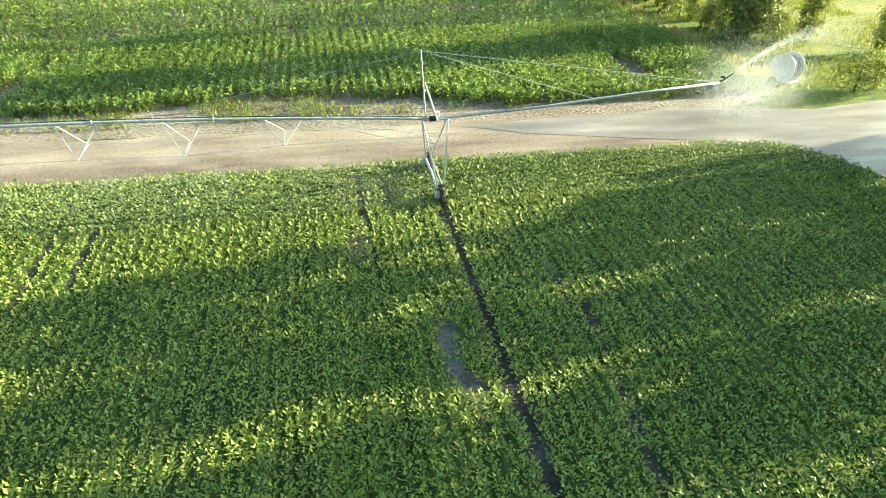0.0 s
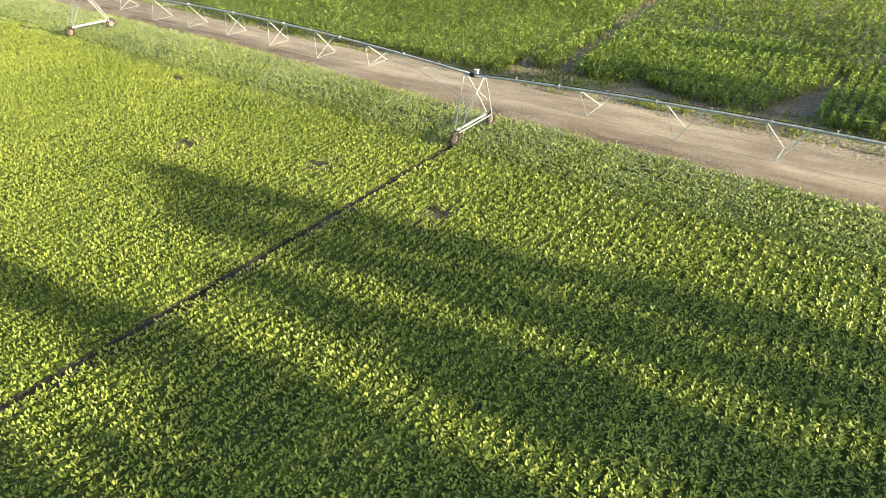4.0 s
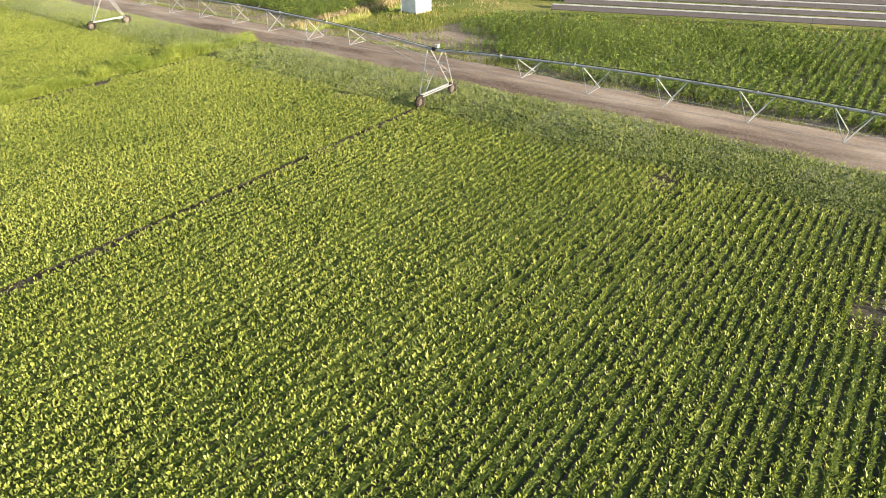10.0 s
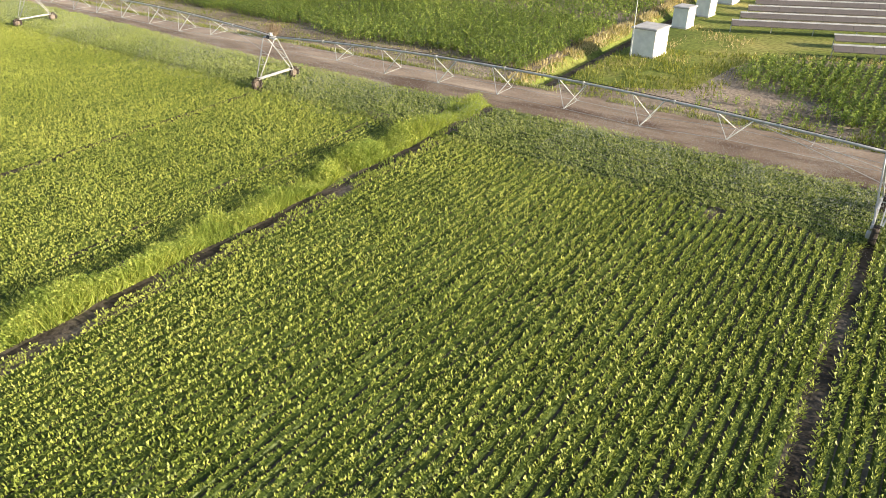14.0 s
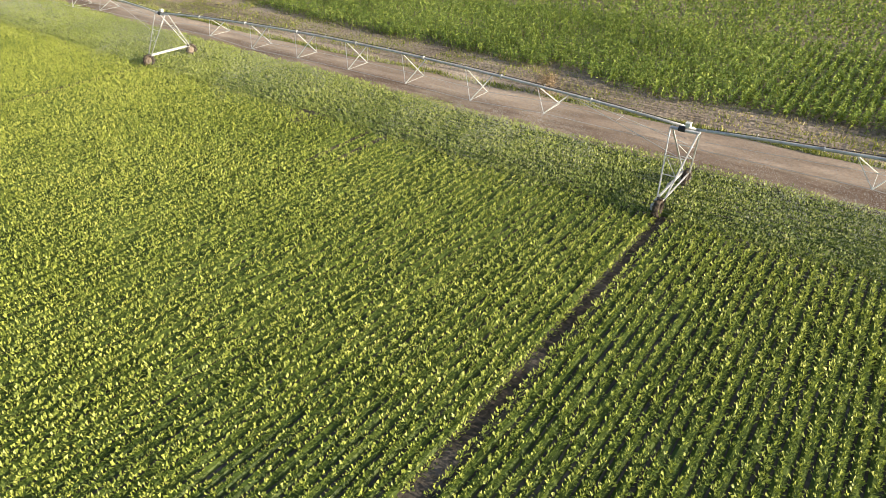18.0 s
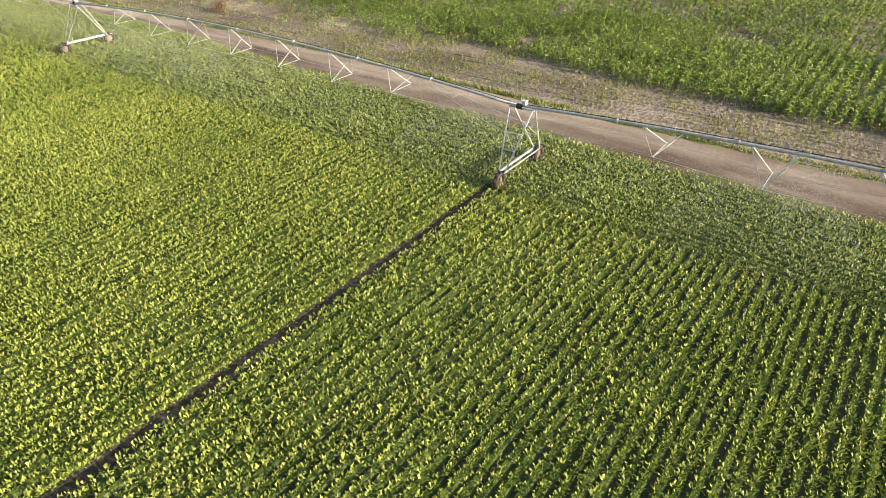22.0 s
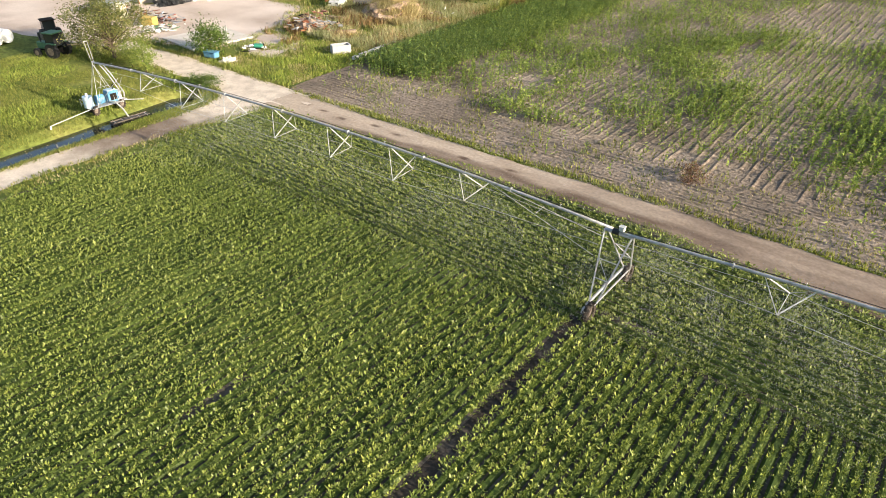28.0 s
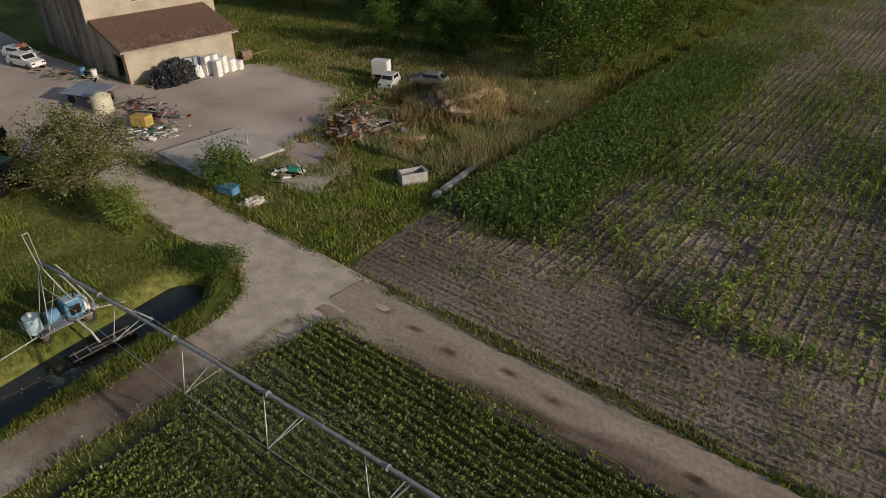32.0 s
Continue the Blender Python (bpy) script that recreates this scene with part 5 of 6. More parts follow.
fl = np.stack([rngw.uniform(-267.9, -266.3, 130), rngw.uniform(-16, 2, 130), np.full(130, -0.607)], 1)
fl = fl[rngw.random(130) < np.clip(value_noise(fl[:, 0], fl[:, 1], 1.5, 3) * 1.6 - 0.3, 0, 1)]
tagged(quads("floating_leaves", leaf_faces(fl, 0.16, rngw, 0.03, 0), M_DRY), "yellowish leaves floating on the canal", "leaves", "", "stuff")
sheet("ditch_bed", [(-117.5, 11.9), (-115.7, 11.9), (-115.7, 69), (-117.5, 69)], -0.8, M_DITCH, "dark muddy ditch bed", "ditch")

# ---- more materials ----
M_BLUE = paint("blue_paint", (0.11, 0.28, 0.45), 0.45, 0, 0.3, 3.0)
M_PALEBLUE = paint("pale_blue_plastic", (0.42, 0.56, 0.66), 0.45, 0, 0.2, 3.0)
M_CONCRETE = earth("concrete", (0.50, 0.47, 0.435), (0.60, 0.57, 0.525), (0.68, 0.65, 0.61), 0.6, 12.0, 0.2, 0.006, grain=(0.92, 1.05))
M_PLASTER = earth("worn_plaster", (0.36, 0.32, 0.26), (0.46, 0.42, 0.345), (0.53, 0.49, 0.42), 0.5, 5.0, 0.12, 0.01, grain=(0.9, 1.06))
# streaked and darker than M_PLASTER: the unlit wall's shade is in the colour
M_SHADEWALL = earth("shaded_streaked_wall", (0.20, 0.18, 0.15), (0.34, 0.30, 0.25), (0.46, 0.41, 0.34), 0.7, 4.0, 0.4, 0.03, (1, 1, 0.25))
M_CABIN = paint("white_render", (0.78, 0.77, 0.74), 0.8, 0, 0.15, 1.5, 0.1)
M_ROOFGREY = paint("grey_roofing", (0.42, 0.41, 0.40), 0.7, 0, 0.25, 2.0, 0.2)
M_DARK = paint("dark_interior", (0.02, 0.018, 0.016), 0.9, 0, 0.3, 2.0, 0.1)
M_RUSTY = earth("rusty_iron", (0.10, 0.035, 0.02), (0.20, 0.075, 0.04), (0.32, 0.15, 0.08), 1.5, 10.0, 0.4, 0.02)
M_RED = paint("faded_red_paint", (0.30, 0.13, 0.10), 0.6, 0, 0.35, 3.0)
M_YELLOW = paint("yellow_paint", (0.52, 0.37, 0.10), 0.6, 0, 0.35, 3.0)
M_GREEN = paint("green_paint", (0.08, 0.19, 0.10), 0.6, 0, 0.35, 3.0)
M_TIMBER = earth("weathered_timber", (0.16, 0.12, 0.08), (0.30, 0.23, 0.16), (0.42, 0.34, 0.25), 1.0, 9.0, 0.5, 0.02, (1, 0.15, 1))
M_TARP = paint("black_film", (0.025, 0.027, 0.03), 0.32, 0, 0.3, 2.0, 0.5)
M_SHEET = paint("blue_grey_sheet", (0.38, 0.43, 0.50), 0.35, 0.3, 0.25, 1.5)
M_CARWHITE = paint("white_car_paint", (0.78, 0.78, 0.78), 0.25, 0, 0.08, 2.0, 0.5)
M_STRAW = earth("earth_heap", (0.28, 0.20, 0.14), (0.42, 0.31, 0.23), (0.54, 0.42, 0.32), 0.9, 5.0, 0.9, 0.08)
m, n, l, b = material("window_glass", 0.08, 0, 0.6)
b.inputs["Base Color"].default_value = (0.02, 0.025, 0.03, 1)
M_GLASS = m
m, n, l, b = material("solar_cells", 0.65, 0, 0.2)
bw = n.new("ShaderNodeTexBrick")
bw.offset = 0.0
for key, v in (("Scale", 1.0), ("Mortar Size", 0.012), ("Brick Width", 0.165), ("Row Height", 0.165)):
    bw.inputs[key].default_value = v
bw.inputs["Color1"].default_value = (0.115, 0.10, 0.092, 1)
bw.inputs["Color2"].default_value = (0.135, 0.118, 0.108, 1)
bw.inputs["Mortar"].default_value = (0.13, 0.12, 0.115, 1)
tcc = n.new("ShaderNodeTexCoord")
l.new(tcc.outputs["Object"], bw.inputs["Vector"])
l.new(bw.outputs["Color"], b.inputs["Base Color"])
M_CELLS = m
m, n, l, b = material("roof_tile", 0.85, 0, 0.15)
oi = n.new("ShaderNodeObjectInfo")
c = ramp(n, l, oi.outputs["Random"], (0.0, (0.17, 0.105, 0.08)), (0.5, (0.25, 0.165, 0.125)), (1.0, (0.34, 0.24, 0.185)))
l.new(blend(n, l, c, ramp(n, l, noise_node(n, l, 5.0), (0.3, (0.7, 0.7, 0.68)), (0.7, (1.1, 1.1, 1.1))), 1.0, "MULTIPLY"), b.inputs["Base Color"])
M_TILE = m
m, n, l, b = material("water_drops", 0.3, 0, 0.5)
b.inputs["Base Color"].default_value = (0.9, 0.91, 0.92, 1)
tp = n.new("ShaderNodeBsdfTransparent")
mix = n.new("ShaderNodeMixShader")
mix.inputs[0].default_value = 0.3
thin = n.new("ShaderNodeBsdfTranslucent")
thin.inputs["Color"].default_value = (0.9, 0.91, 0.92, 1)
both = n.new("ShaderNodeMixShader")
l.new(b.outputs[0], both.inputs[1])
l.new(thin.outputs[0], both.inputs[2])
l.new(tp.outputs[0], mix.inputs[1])
l.new(both.outputs[0], mix.inputs[2])
l.new(mix.outputs[0], n["Material Output"].inputs["Surface"])
M_DROPS = m


# ---- water from the sprinklers ----
def drops(name, P, size, seed, label):
    """Small streaks of water at the given places."""
    rng = np.random.default_rng(seed)
    n = len(P)
    v = rng.normal(0, 0.4, (n, 3)) + np.array([0, 0, -1.0])
    v /= np.linalg.norm(v, axis=1)[:, None]
    w = np.cross(v, rng.normal(0, 1, (n, 3)))
    w /= np.linalg.norm(w, axis=1)[:, None]
    s = (size * rng.uniform(0.5, 1.5, n))[:, None]
    co = np.stack([P - v * s * 1.6, P + w * s * 0.6, P + v * s * 1.6], 1)
    ob = quads(name, co, M_DROPS, per=3)
    return tagged(ob, label, "water spray", "", "stuff")


def spray_points(seed):
    """Veils thrown out from each sprinkler, thick near the nozzle and drifting down wind."""
    rng = np.random.default_rng(seed)
    out = []
    for k in range(6):
        for j in range(8):
            u = (j + 0.5) / 8
            if k == 5 and u < 0.2:
                continue
            x0 = -SPAN * (k + 1) + SPAN * u
            y0 = 0.0 if k < 5 else 0.2 - 2.4 * (1 - u)
            n = int(rng.choice([3000, 6000, 12000]))
            a = rng.uniform(0, 6.2832, n)
            q = rng.random(n) ** 0.8
            r = 4.4 * q
            z = (pipe_z(u) + 0.2) * (1 - q ** 1.7) * rng.random(n) ** 0.6
            out.append(np.stack([x0 - 1.2 * q ** 2 + r * np.cos(a), y0 + r * np.sin(a), np.clip(z, 0.25, None)], 1))
        n = 26000                                        # fine mist hanging along the pipe
        u = rng.uniform(0.3 if k == 5 else 0.0, 1.0, n)
        out.append(np.stack([-SPAN * (k + 1) + SPAN * u, rng.normal(0, 2.2, n), np.abs(rng.normal(1.2, 1.6, n)) + 0.3], 1))
    return np.concatenate(out)


drops("sprinkler_spray", spray_points(3), 0.019, 4, "fine white water spray falling from the sprinklers")
rngg = np.random.default_rng(9)
tj = rngg.random(7000) ** 0.8
jet = np.stack([17.4 + 13.0 * tj, 0.55 + 6.0 * tj, 5.45 + 5.2 * tj - 5.6 * tj ** 2], 1) + rngg.normal(0, 1, (7000, 3)) * (0.05 + 0.75 * tj ** 2)[:, None]
drops("gun_jet", jet, 0.026, 5, "white water jet thrown from the end gun")
tm = rngg.random(110000) ** 1.3
mist = np.stack([17.0 + 11.0 * tm, 0.8 + 8.0 * tm, 4.0 - 1.8 * tm], 1) + rngg.normal(0, 1, (110000, 3)) * np.array([1.1, 1.3, 1.3])
mist[:, 2] = np.abs(mist[:, 2]) + 0.1
drops("gun_mist", mist, 0.017, 6, "white mist blowing under the end gun jet")

# ---- hose reel beyond the road end ----
reel = thing("hose_reel", (31.2, 13.4, 0), 25, "large grey-blue steel hose reel on a wheeled frame", "hose reel")
part("drum", rod((-0.7, 0, 1.9), (0.7, 0, 1.9), 1.05, 24), M_PALEBLUE, reel)
for k in range(9):
    x = -0.64 + 0.16 * k
    part("hose_coil", rod((x - 0.06, 0, 1.9), (x + 0.06, 0, 1.9), 1.18, 24), M_BLACK if k % 2 else M_GALV, reel)
for x in (-0.8, 0.8):
    part("flange", rod((x - 0.03, 0, 1.9), (x + 0.03, 0, 1.9), 1.5, 24), M_GALV, reel)
    part("frame_leg", rod((x * 1.1, 0, 1.9), (x * 1.1, -1.1, 0.45), 0.06, 6), M_GALV, reel)
    part("frame_leg", rod((x * 1.1, 0, 1.9), (x * 1.1, 1.1, 0.45), 0.06, 6), M_GALV, reel)
    part("wheel", rod((x * 1.25 - 0.1, 0.7, 0.4), (x * 1.25 + 0.1, 0.7, 0.4), 0.4, 14), M_TYRE, reel)
part("chassis", box((0, 0, 0.5), (1.7, 2.6, 0.14), 0, 0.03), M_GALV, reel)

reel.matrix_basis = pose(31.2, 13.4, 0, 0, 0, 20) @ Matrix.Scale(0.74, 4)

# ---- cabins and pole by the ditch ----
CAB = "white cabins beside the ditch"


def cabin(x, y, w, d, h, rz):
    c = thing("utility_cabin", (x, y, 0), rz, "small flat-roofed white rendered utility cabin", "cabin", CAB)
    part("wall", box((0, 0, h / 2), (w, d, h), 0, 0.02), M_CABIN, c)
    r = part("roof", box((0, 0, h + 0.07), (w + 0.24, d + 0.24, 0.14), 0, 0.02), M_ROOFGREY, c)
    part("roof_edge", box((0, 0, h + 0.155), (w + 0.02, d + 0.02, 0.03)), M_ROOFGREY, r)
    dr = part("door", box((w / 2 + 0.02, -d * 0.15, 1.0), (0.05, 0.9, 2.0), 0, 0.008), M_CABIN, c)
    part("handle", box((w / 2 + 0.06, -d * 0.15 + 0.32, 1.0), (0.05, 0.04, 0.14)), M_GALV, dr)
    part("vent", box((w / 2 + 0.02, d * 0.28, 2.0), (0.04, 0.5, 0.3), 0, 0.005), M_ROOFGREY, c)
    part("plinth", box((0, 0, 0.08), (w + 0.1, d + 0.1, 0.16)), M_CONCRETE, c)
    return c


cabin(-112.4, 26.2, 2.4, 2.7, 2.5, -6)
cabin(-113.5, 39.2, 1.7, 1.9, 2.1, -6)
cabin(-113.3, 46.4, 1.7, 1.9, 2.1, -6)
cabin(-113.4, 55.6, 2.4, 2.6, 2.5, -6)
mast = thing("pole", (-113.4, 24.4, 0), 0, "thin pale metal pole beside the cabin", "pole")
part("shaft", rod((0, 0, 0), (0, 0, 7.0), 0.055, 8, 0.035), M_STRUT, mast)
part("cap", rod((0, 0, 7.0), (0, 0, 7.12), 0.07, 8), M_GALV, mast)
mast2 = thing("pole", (-53.2, 45.0, 0), 0, "thin pale metal pole beyond the corn", "pole")
part("shaft", rod((0, 0, 0), (0, 0, 6.0), 0.055, 8, 0.035), M_STRUT, mast2)
part("cap", rod((0, 0, 6.0), (0, 0, 6.12), 0.07, 8), M_GALV, mast2)

# ---- solar field ----
PV = "rows of solar panels"
pv_angle = 18.6
pux, puy = math.cos(radians(pv_angle)), math.sin(radians(pv_angle))
cell_me = bpy.data.meshes.new("panel")
bm = box((0, 0, 0), (1.64, 1.3, 0.05), 0, 0.006)
bm.to_mesh(cell_me)
bm.free()
cell_me.materials.append(M_CELLS)
for r in range(9):
    start = (-97.7 + 0.6 * (r % 2), 33.4) if r < 2 else (-108.4 + 0.9 * (r - 2), 39.4)
    k = r if r < 2 else r - 2
    ox = start[0] - puy * 4.6 * k + (0.3 * pux * k)
    oy = start[1] + pux * 4.6 * k
    length = 46 if r < 2 else 58
    row = thing("solar_row", (ox, oy, 0), pv_angle, "long tilted row of dark solar panels on steel posts", "solar panels", PV)
    for j in range(int(length / 1.65)):
        p = new("panel", cell_me)
        p.parent = row
        p.matrix_basis = pose(j * 1.65 + 0.82, 0, 1.0, 16, 0, 0)
    part("purlin", rod((0, -0.5, 0.80), (length, -0.5, 0.80), 0.05, 4), M_STRUT, row)
    part("purlin", rod((0, 0.5, 1.16), (length, 0.5, 1.16), 0.05, 4), M_STRUT, row)
    part("top_rail", box((length / 2, 0.66, 1.215), (length, 0.14, 0.06), 0, 0.01), M_BOX, row, "pale metal rail along the upper edge")
    for j in range(0, int(length) + 1, 4):
        part("post", rod((j, 0.05, 0), (j, 0.05, 0.98), 0.05, 5), M_STRUT, row)

# dull sheet with the shadow of the panel rows put into its colour
sheet("trodden_earth", wobble((-107.0, 44.0), (-55.0, 61.5), 2.0, 0.5, 383) + wobble((-64.0, 92.0), (-114.0, 74.0), 2.0, 0.6, 384), 0.022, earth("shaded_earth", (0.10, 0.09, 0.065), (0.17, 0.15, 0.11), (0.26, 0.23, 0.17), 0.3, 3.0, 0.6, 0.04), "dry earth between the panel rows with their shade painted in", "soil")

# ---- withered bush on the road verge ----
stump = tree("withered_bush", 1.6, 0.07, round_shape(1.55, 0.95, 0.0, 0.24), 1700, 0.1, foliage("dry_bush_leaf", (0.13, 0.095, 0.065), (0.25, 0.19, 0.135), (0.40, 0.32, 0.24), 0.8, 0.15, 0.5), 121, "withered grey-brown bush on the road verge", "shrub", "", 10)
stump.matrix_basis = pose(-148.9, 11.0, 0)

# ---- pump cart at the canal ----
cart = thing("pump_cart", (-270.6, -2.2, 0), 0, "blue diesel pump cart carrying the end of the irrigation machine", "pump cart")
fr = part("chassis", box((0, 0.2, 0.75), (0.9, 5.4, 0.16), 0, 0.03), M_GALV, cart)
part("cross_member", box((0, -2.2, 0.78), (1.9, 0.14, 0.14)), M_GALV, fr)
part("cross_member", box((0, 2.0, 0.78), (1.9, 0.14, 0.14)), M_GALV, fr)
for x in (-0.75, 0.75):
    for y in (-1.9, 1.8):
        make_wheel(cart, x, y)
tk = part("tank", rod((-0.1, -2.2, 0.85), (-0.1, -2.2, 2.0), 0.62, 16), M_PALEBLUE, cart, "pale blue fuel tank")
part("cap", rod((-0.1, -2.2, 2.0), (-0.1, -2.2, 2.3), 0.16, 10), M_WHITE, tk)
part("fuel_drum", rod((0.05, -1.2, 1.4), (0.05, -0.2, 1.4), 0.5, 16), M_BLUE, cart, "blue drum")
cb = part("engine_housing", box((0.1, 0.95, 1.5), (1.2, 1.5, 1.2), 0, 0.08), M_BLUE, cart, "blue engine housing")
part("grille", box((0.72, 0.95, 1.5), (0.04, 0.9, 0.7), 0, 0.01), M_DARK, cb)
part("hood", box((0.1, 0.95, 2.14), (1.0, 1.3, 0.1), 0, 0.04), M_PALEBLUE, cb)
part("radiator", box((0.1, 1.95, 1.4), (1.0, 0.4, 1.0), 0, 0.04), M_WHITE, cart)
part("railing", tube([(-0.8, -2.9, 0.85), (-0.8, -2.9, 1.7), (0.7, -2.9, 1.7), (0.7, -2.9, 0.85)], 0.03, 5), M_STRUT, cart)
part("railing", tube([(-0.8, -2.9, 1.3), (0.7, -2.9, 1.3)], 0.025, 5), M_STRUT, cart)
part("railing", tube([(0.8, 2.3, 0.8), (0.9, 2.5, 1.7), (-0.7, 2.5, 1.7), (-0.8, 2.3, 0.8)], 0.03, 5), M_STRUT, cart)
cart.matrix_basis = pose(-269.4, -2.3, 0) @ Matrix.Diagonal((0.68, 0.6, 0.78, 1))
apex = (-0.6, 0.0, 5.0)
for foot in ((0.8, -1.5, 0.85), (0.8, 1.6, 0.85), (-0.85, -1.5, 0.85), (-0.85, 1.6, 0.85)):
    part("mast_leg", rod(apex, foot, 0.034, 6), M_STRUT, cart)
for y0 in (-0.35, 0.1):
    part("mast", rod((-0.1, y0 * 0.5, 4.8), (-0.5, y0, 7.3), 0.03, 5), M_STRUT, cart)
part("mast_head", rod((-0.5, -0.35, 7.3), (-0.5, 0.1, 7.3), 0.04, 5), M_STRUT, cart)
for y0 in (0.5, 0.9):
    part("rising_pipe", tube([(0.2, y0, 4.9), (0.6, y0 + 0.6, 3.8), (0.8, y0 + 1.5, 1.8), (0.5, y0 + 1.6, 1.2)], 0.07, 7), M_GALV, cart)
for y0, y1 in ((-1.5, 1.6), (1.6, -1.5)):
    part("mast_brace", rod((0.45, y0 * 0.55, 2.7), (0.45, y1 * 0.55, 2.7), 0.024, 5), M_STRUT, cart)
    part("mast_brace", rod((0.8, y0, 0.9), (-0.3, y1 * 0.35, 3.6), 0.02, 5), M_STRUT, cart)
for y0 in (-0.25, 0.25):
    part("pipe_brace", rod((0.7, y0 * 5, 1.1), (5.4, y0, 4.5), 0.03, 5), M_STRUT, cart)
part("exhaust", tube([(0.3, 1.3, 2.1), (0.3, 1.3, 2.6), (0.45, 1.45, 2.7)], 0.06, 7), M_DARK, cart)
part("catwalk", box((0.85, -0.2, 0.86), (0.5, 4.4, 0.05), 0, 0.01), M_GALV, cart)
for y0 in (-2.2, -1.2, -0.2, 0.8, 1.8):
    part("railing_post", rod((1.08, y0, 0.88), (1.08, y0, 1.7), 0.022, 5), M_STRUT, cart)
part("suction_arm", tube([(0.7, 0.2, 1.1), (1.6, 0.5, 1.2), (2.5, 0.9, 0.4), (3.1, 1.1, -0.5)], 0.1, 8), M_GALV, cart)
fl2 = part("intake_float", box((3.1, 1.2, -0.62), (0.9, 5.4, 0.26), -4, 0.05), M_BLACK, cart, "dark floating intake frame")
for y in (-2.2, -1.1, 0.0, 1.1, 2.2):
    part("float_bar", box((3.1 + 0.07 * y, 1.2 + y, -0.46), (1.1, 0.1, 0.1), -6), M_GALV, fl2)
for x in (2.66, 3.54):
    part("float_rail", rod((x, -1.4, -0.42), (x + 0.1, 3.8, -0.42), 0.06, 6), M_RIM, fl2)
part("intake_screen", rod((3.0, 0.2, -0.5), (3.3, 2.2, -0.5), 0.2, 10), M_BLACK, fl2)
part("guide_arm", rod((0.6, -1.7, 0.85), (0.9, -8.2, 0.35), 0.042, 6), M_STRUT, cart)
part("guide_foot", rod((0.9, -8.2, 0.35), (0.9, -8.25, 0.0), 0.1, 8), M_WHITE, cart)
part("guide_arm", rod((0.5, 2.2, 0.85), (0.9, 5.0, 0.4), 0.04, 6), M_STRUT, cart)

# ---- farm yard ----
yard = wobble((-288.5, 7.2), (-300, 4.0), 2, 0.3, 20) + wobble((-300, 4.0), (-345, -2.0), 3, 0.4, 21) + [(-352.0, 12.0), (-345, 22.0)] + wobble((-325, 20.5), (-306, 20.3), 2, 0.2, 22) + [(-303.4, 21.0), (-300.6, 33.0)] \
    + wobble((-297.0, 35.2), (-286.0, 33.6), 1.5, 0.4, 23) + wobble((-286, 33.6), (-279.5, 25.0), 1.5, 0.4, 24) + wobble((-279.5, 25), (-271.0, 20.0), 1.5, 0.4, 25) + wobble((-271, 19), (-277.5, 18.5), 1.2, 0.25, 26) + wobble((-277.5, 18.5), (-278.5, 12.2), 1.2, 0.2, 27) + [(-287.0, 11.4), (-288.5, 10.5)]
sheet("farm_yard", yard, 0.034, M_YARD, "pale gravel farm yard", "yard")
sheet("bare_ground", wobble((-279.5, 24.5), (-273.0, 21.5), 1.0, 0.4, 360) + wobble((-273.0, 21.5), (-270.4, 16.4), 1.0, 0.4, 361) + wobble((-270.4, 16.4), (-274.0, 15.6), 1.0, 0.3, 362) + wobble((-274.0, 15.6), (-279.0, 19.0), 1.0, 0.3, 363), 0.026, M_YARD, "trodden pale ground beside the slab", "yard")
fringe("yard_fringe", [(-279.5, 24.5), (-273.0, 21.5), (-270.4, 16.4), (-274.0, 15.6), (-279.0, 19.0)], 90, 0.5, 0.28, M_SEED, 364, "grass creeping over the trodden ground")
in_yard = lambda x, y: (x > -312) & (y > 10) & ~((x < -299) & (y > 16) & (y < 34))
fringe("yard_fringe", yard, 70, 0.55, 0.3, M_WEED, 342, "green weeds creeping over the yard edge", in_yard)
fringe("yard_fringe", yard, 50, 0.7, 0.3, M_DRY, 343, "dry tufts creeping over the yard edge", in_yard)

slab = thing("concrete_slab", (-282.2, 16.2, 0), -4, "pale concrete slab raised above the weeds", "slab")
part("slab", box((0, 0, 0.11), (7.0, 7.4, 0.22), 0, 0.03), M_CONCRETE, slab)
part("stub_pipe", rod((0.6, 2.1, 0.2), (0.6, 2.1, 1.2), 0.09, 8), M_GALV, slab)

# lean-to shed with tiled roof: local x along the front, y to the back
BARN_RZ = 83.0
barn = thing("barn", (-304.4, 20.6, 0), BARN_RZ, "low plastered shed with a clay tile roof and dark open doorway", "barn")
BL, BD, EV, RG = 12.4, 6.6, 3.6, 5.3
part("front_wall", box((BL / 2, 0.15, EV / 2), (BL, 0.3, EV), 0, 0.01), M_PLASTER, barn)
part("back_wall", box((BL / 2, BD - 0.15, RG / 2 - 0.1), (BL, 0.3, RG - 0.2)), M_SHADEWALL, barn)


def side_wall(x, gap):
    bm = bmesh.new()
    t = 0.3
    pieces = [[(0.3, 0), (0.3, EV - 0.02), (gap[0], EV + (RG - EV) * gap[0] / BD), (gap[0], 0)], [(gap[0], 2.75), (gap[0], EV + (RG - EV) * gap[0] / BD), (gap[1], EV + (RG - EV) * gap[1] / BD), (gap[1], 2.75)],
              [(gap[1], 0), (gap[1], EV + (RG - EV) * gap[1] / BD), (BD - 0.3, RG - 0.1), (BD - 0.3, 0)]]
    for p in pieces:
        a = [bm.verts.new((x, y, z)) for y, z in p]
        c = [bm.verts.new((x + t, y, z)) for y, z in p]
        bm.faces.new(a)
        bm.faces.new(c[::-1])
        for i in range(4):
            j = (i + 1) % 4
            bm.faces.new((a[j], a[i], c[i], c[j]))
    bmesh.ops.recalc_face_normals(bm, faces=bm.faces)
    return bm


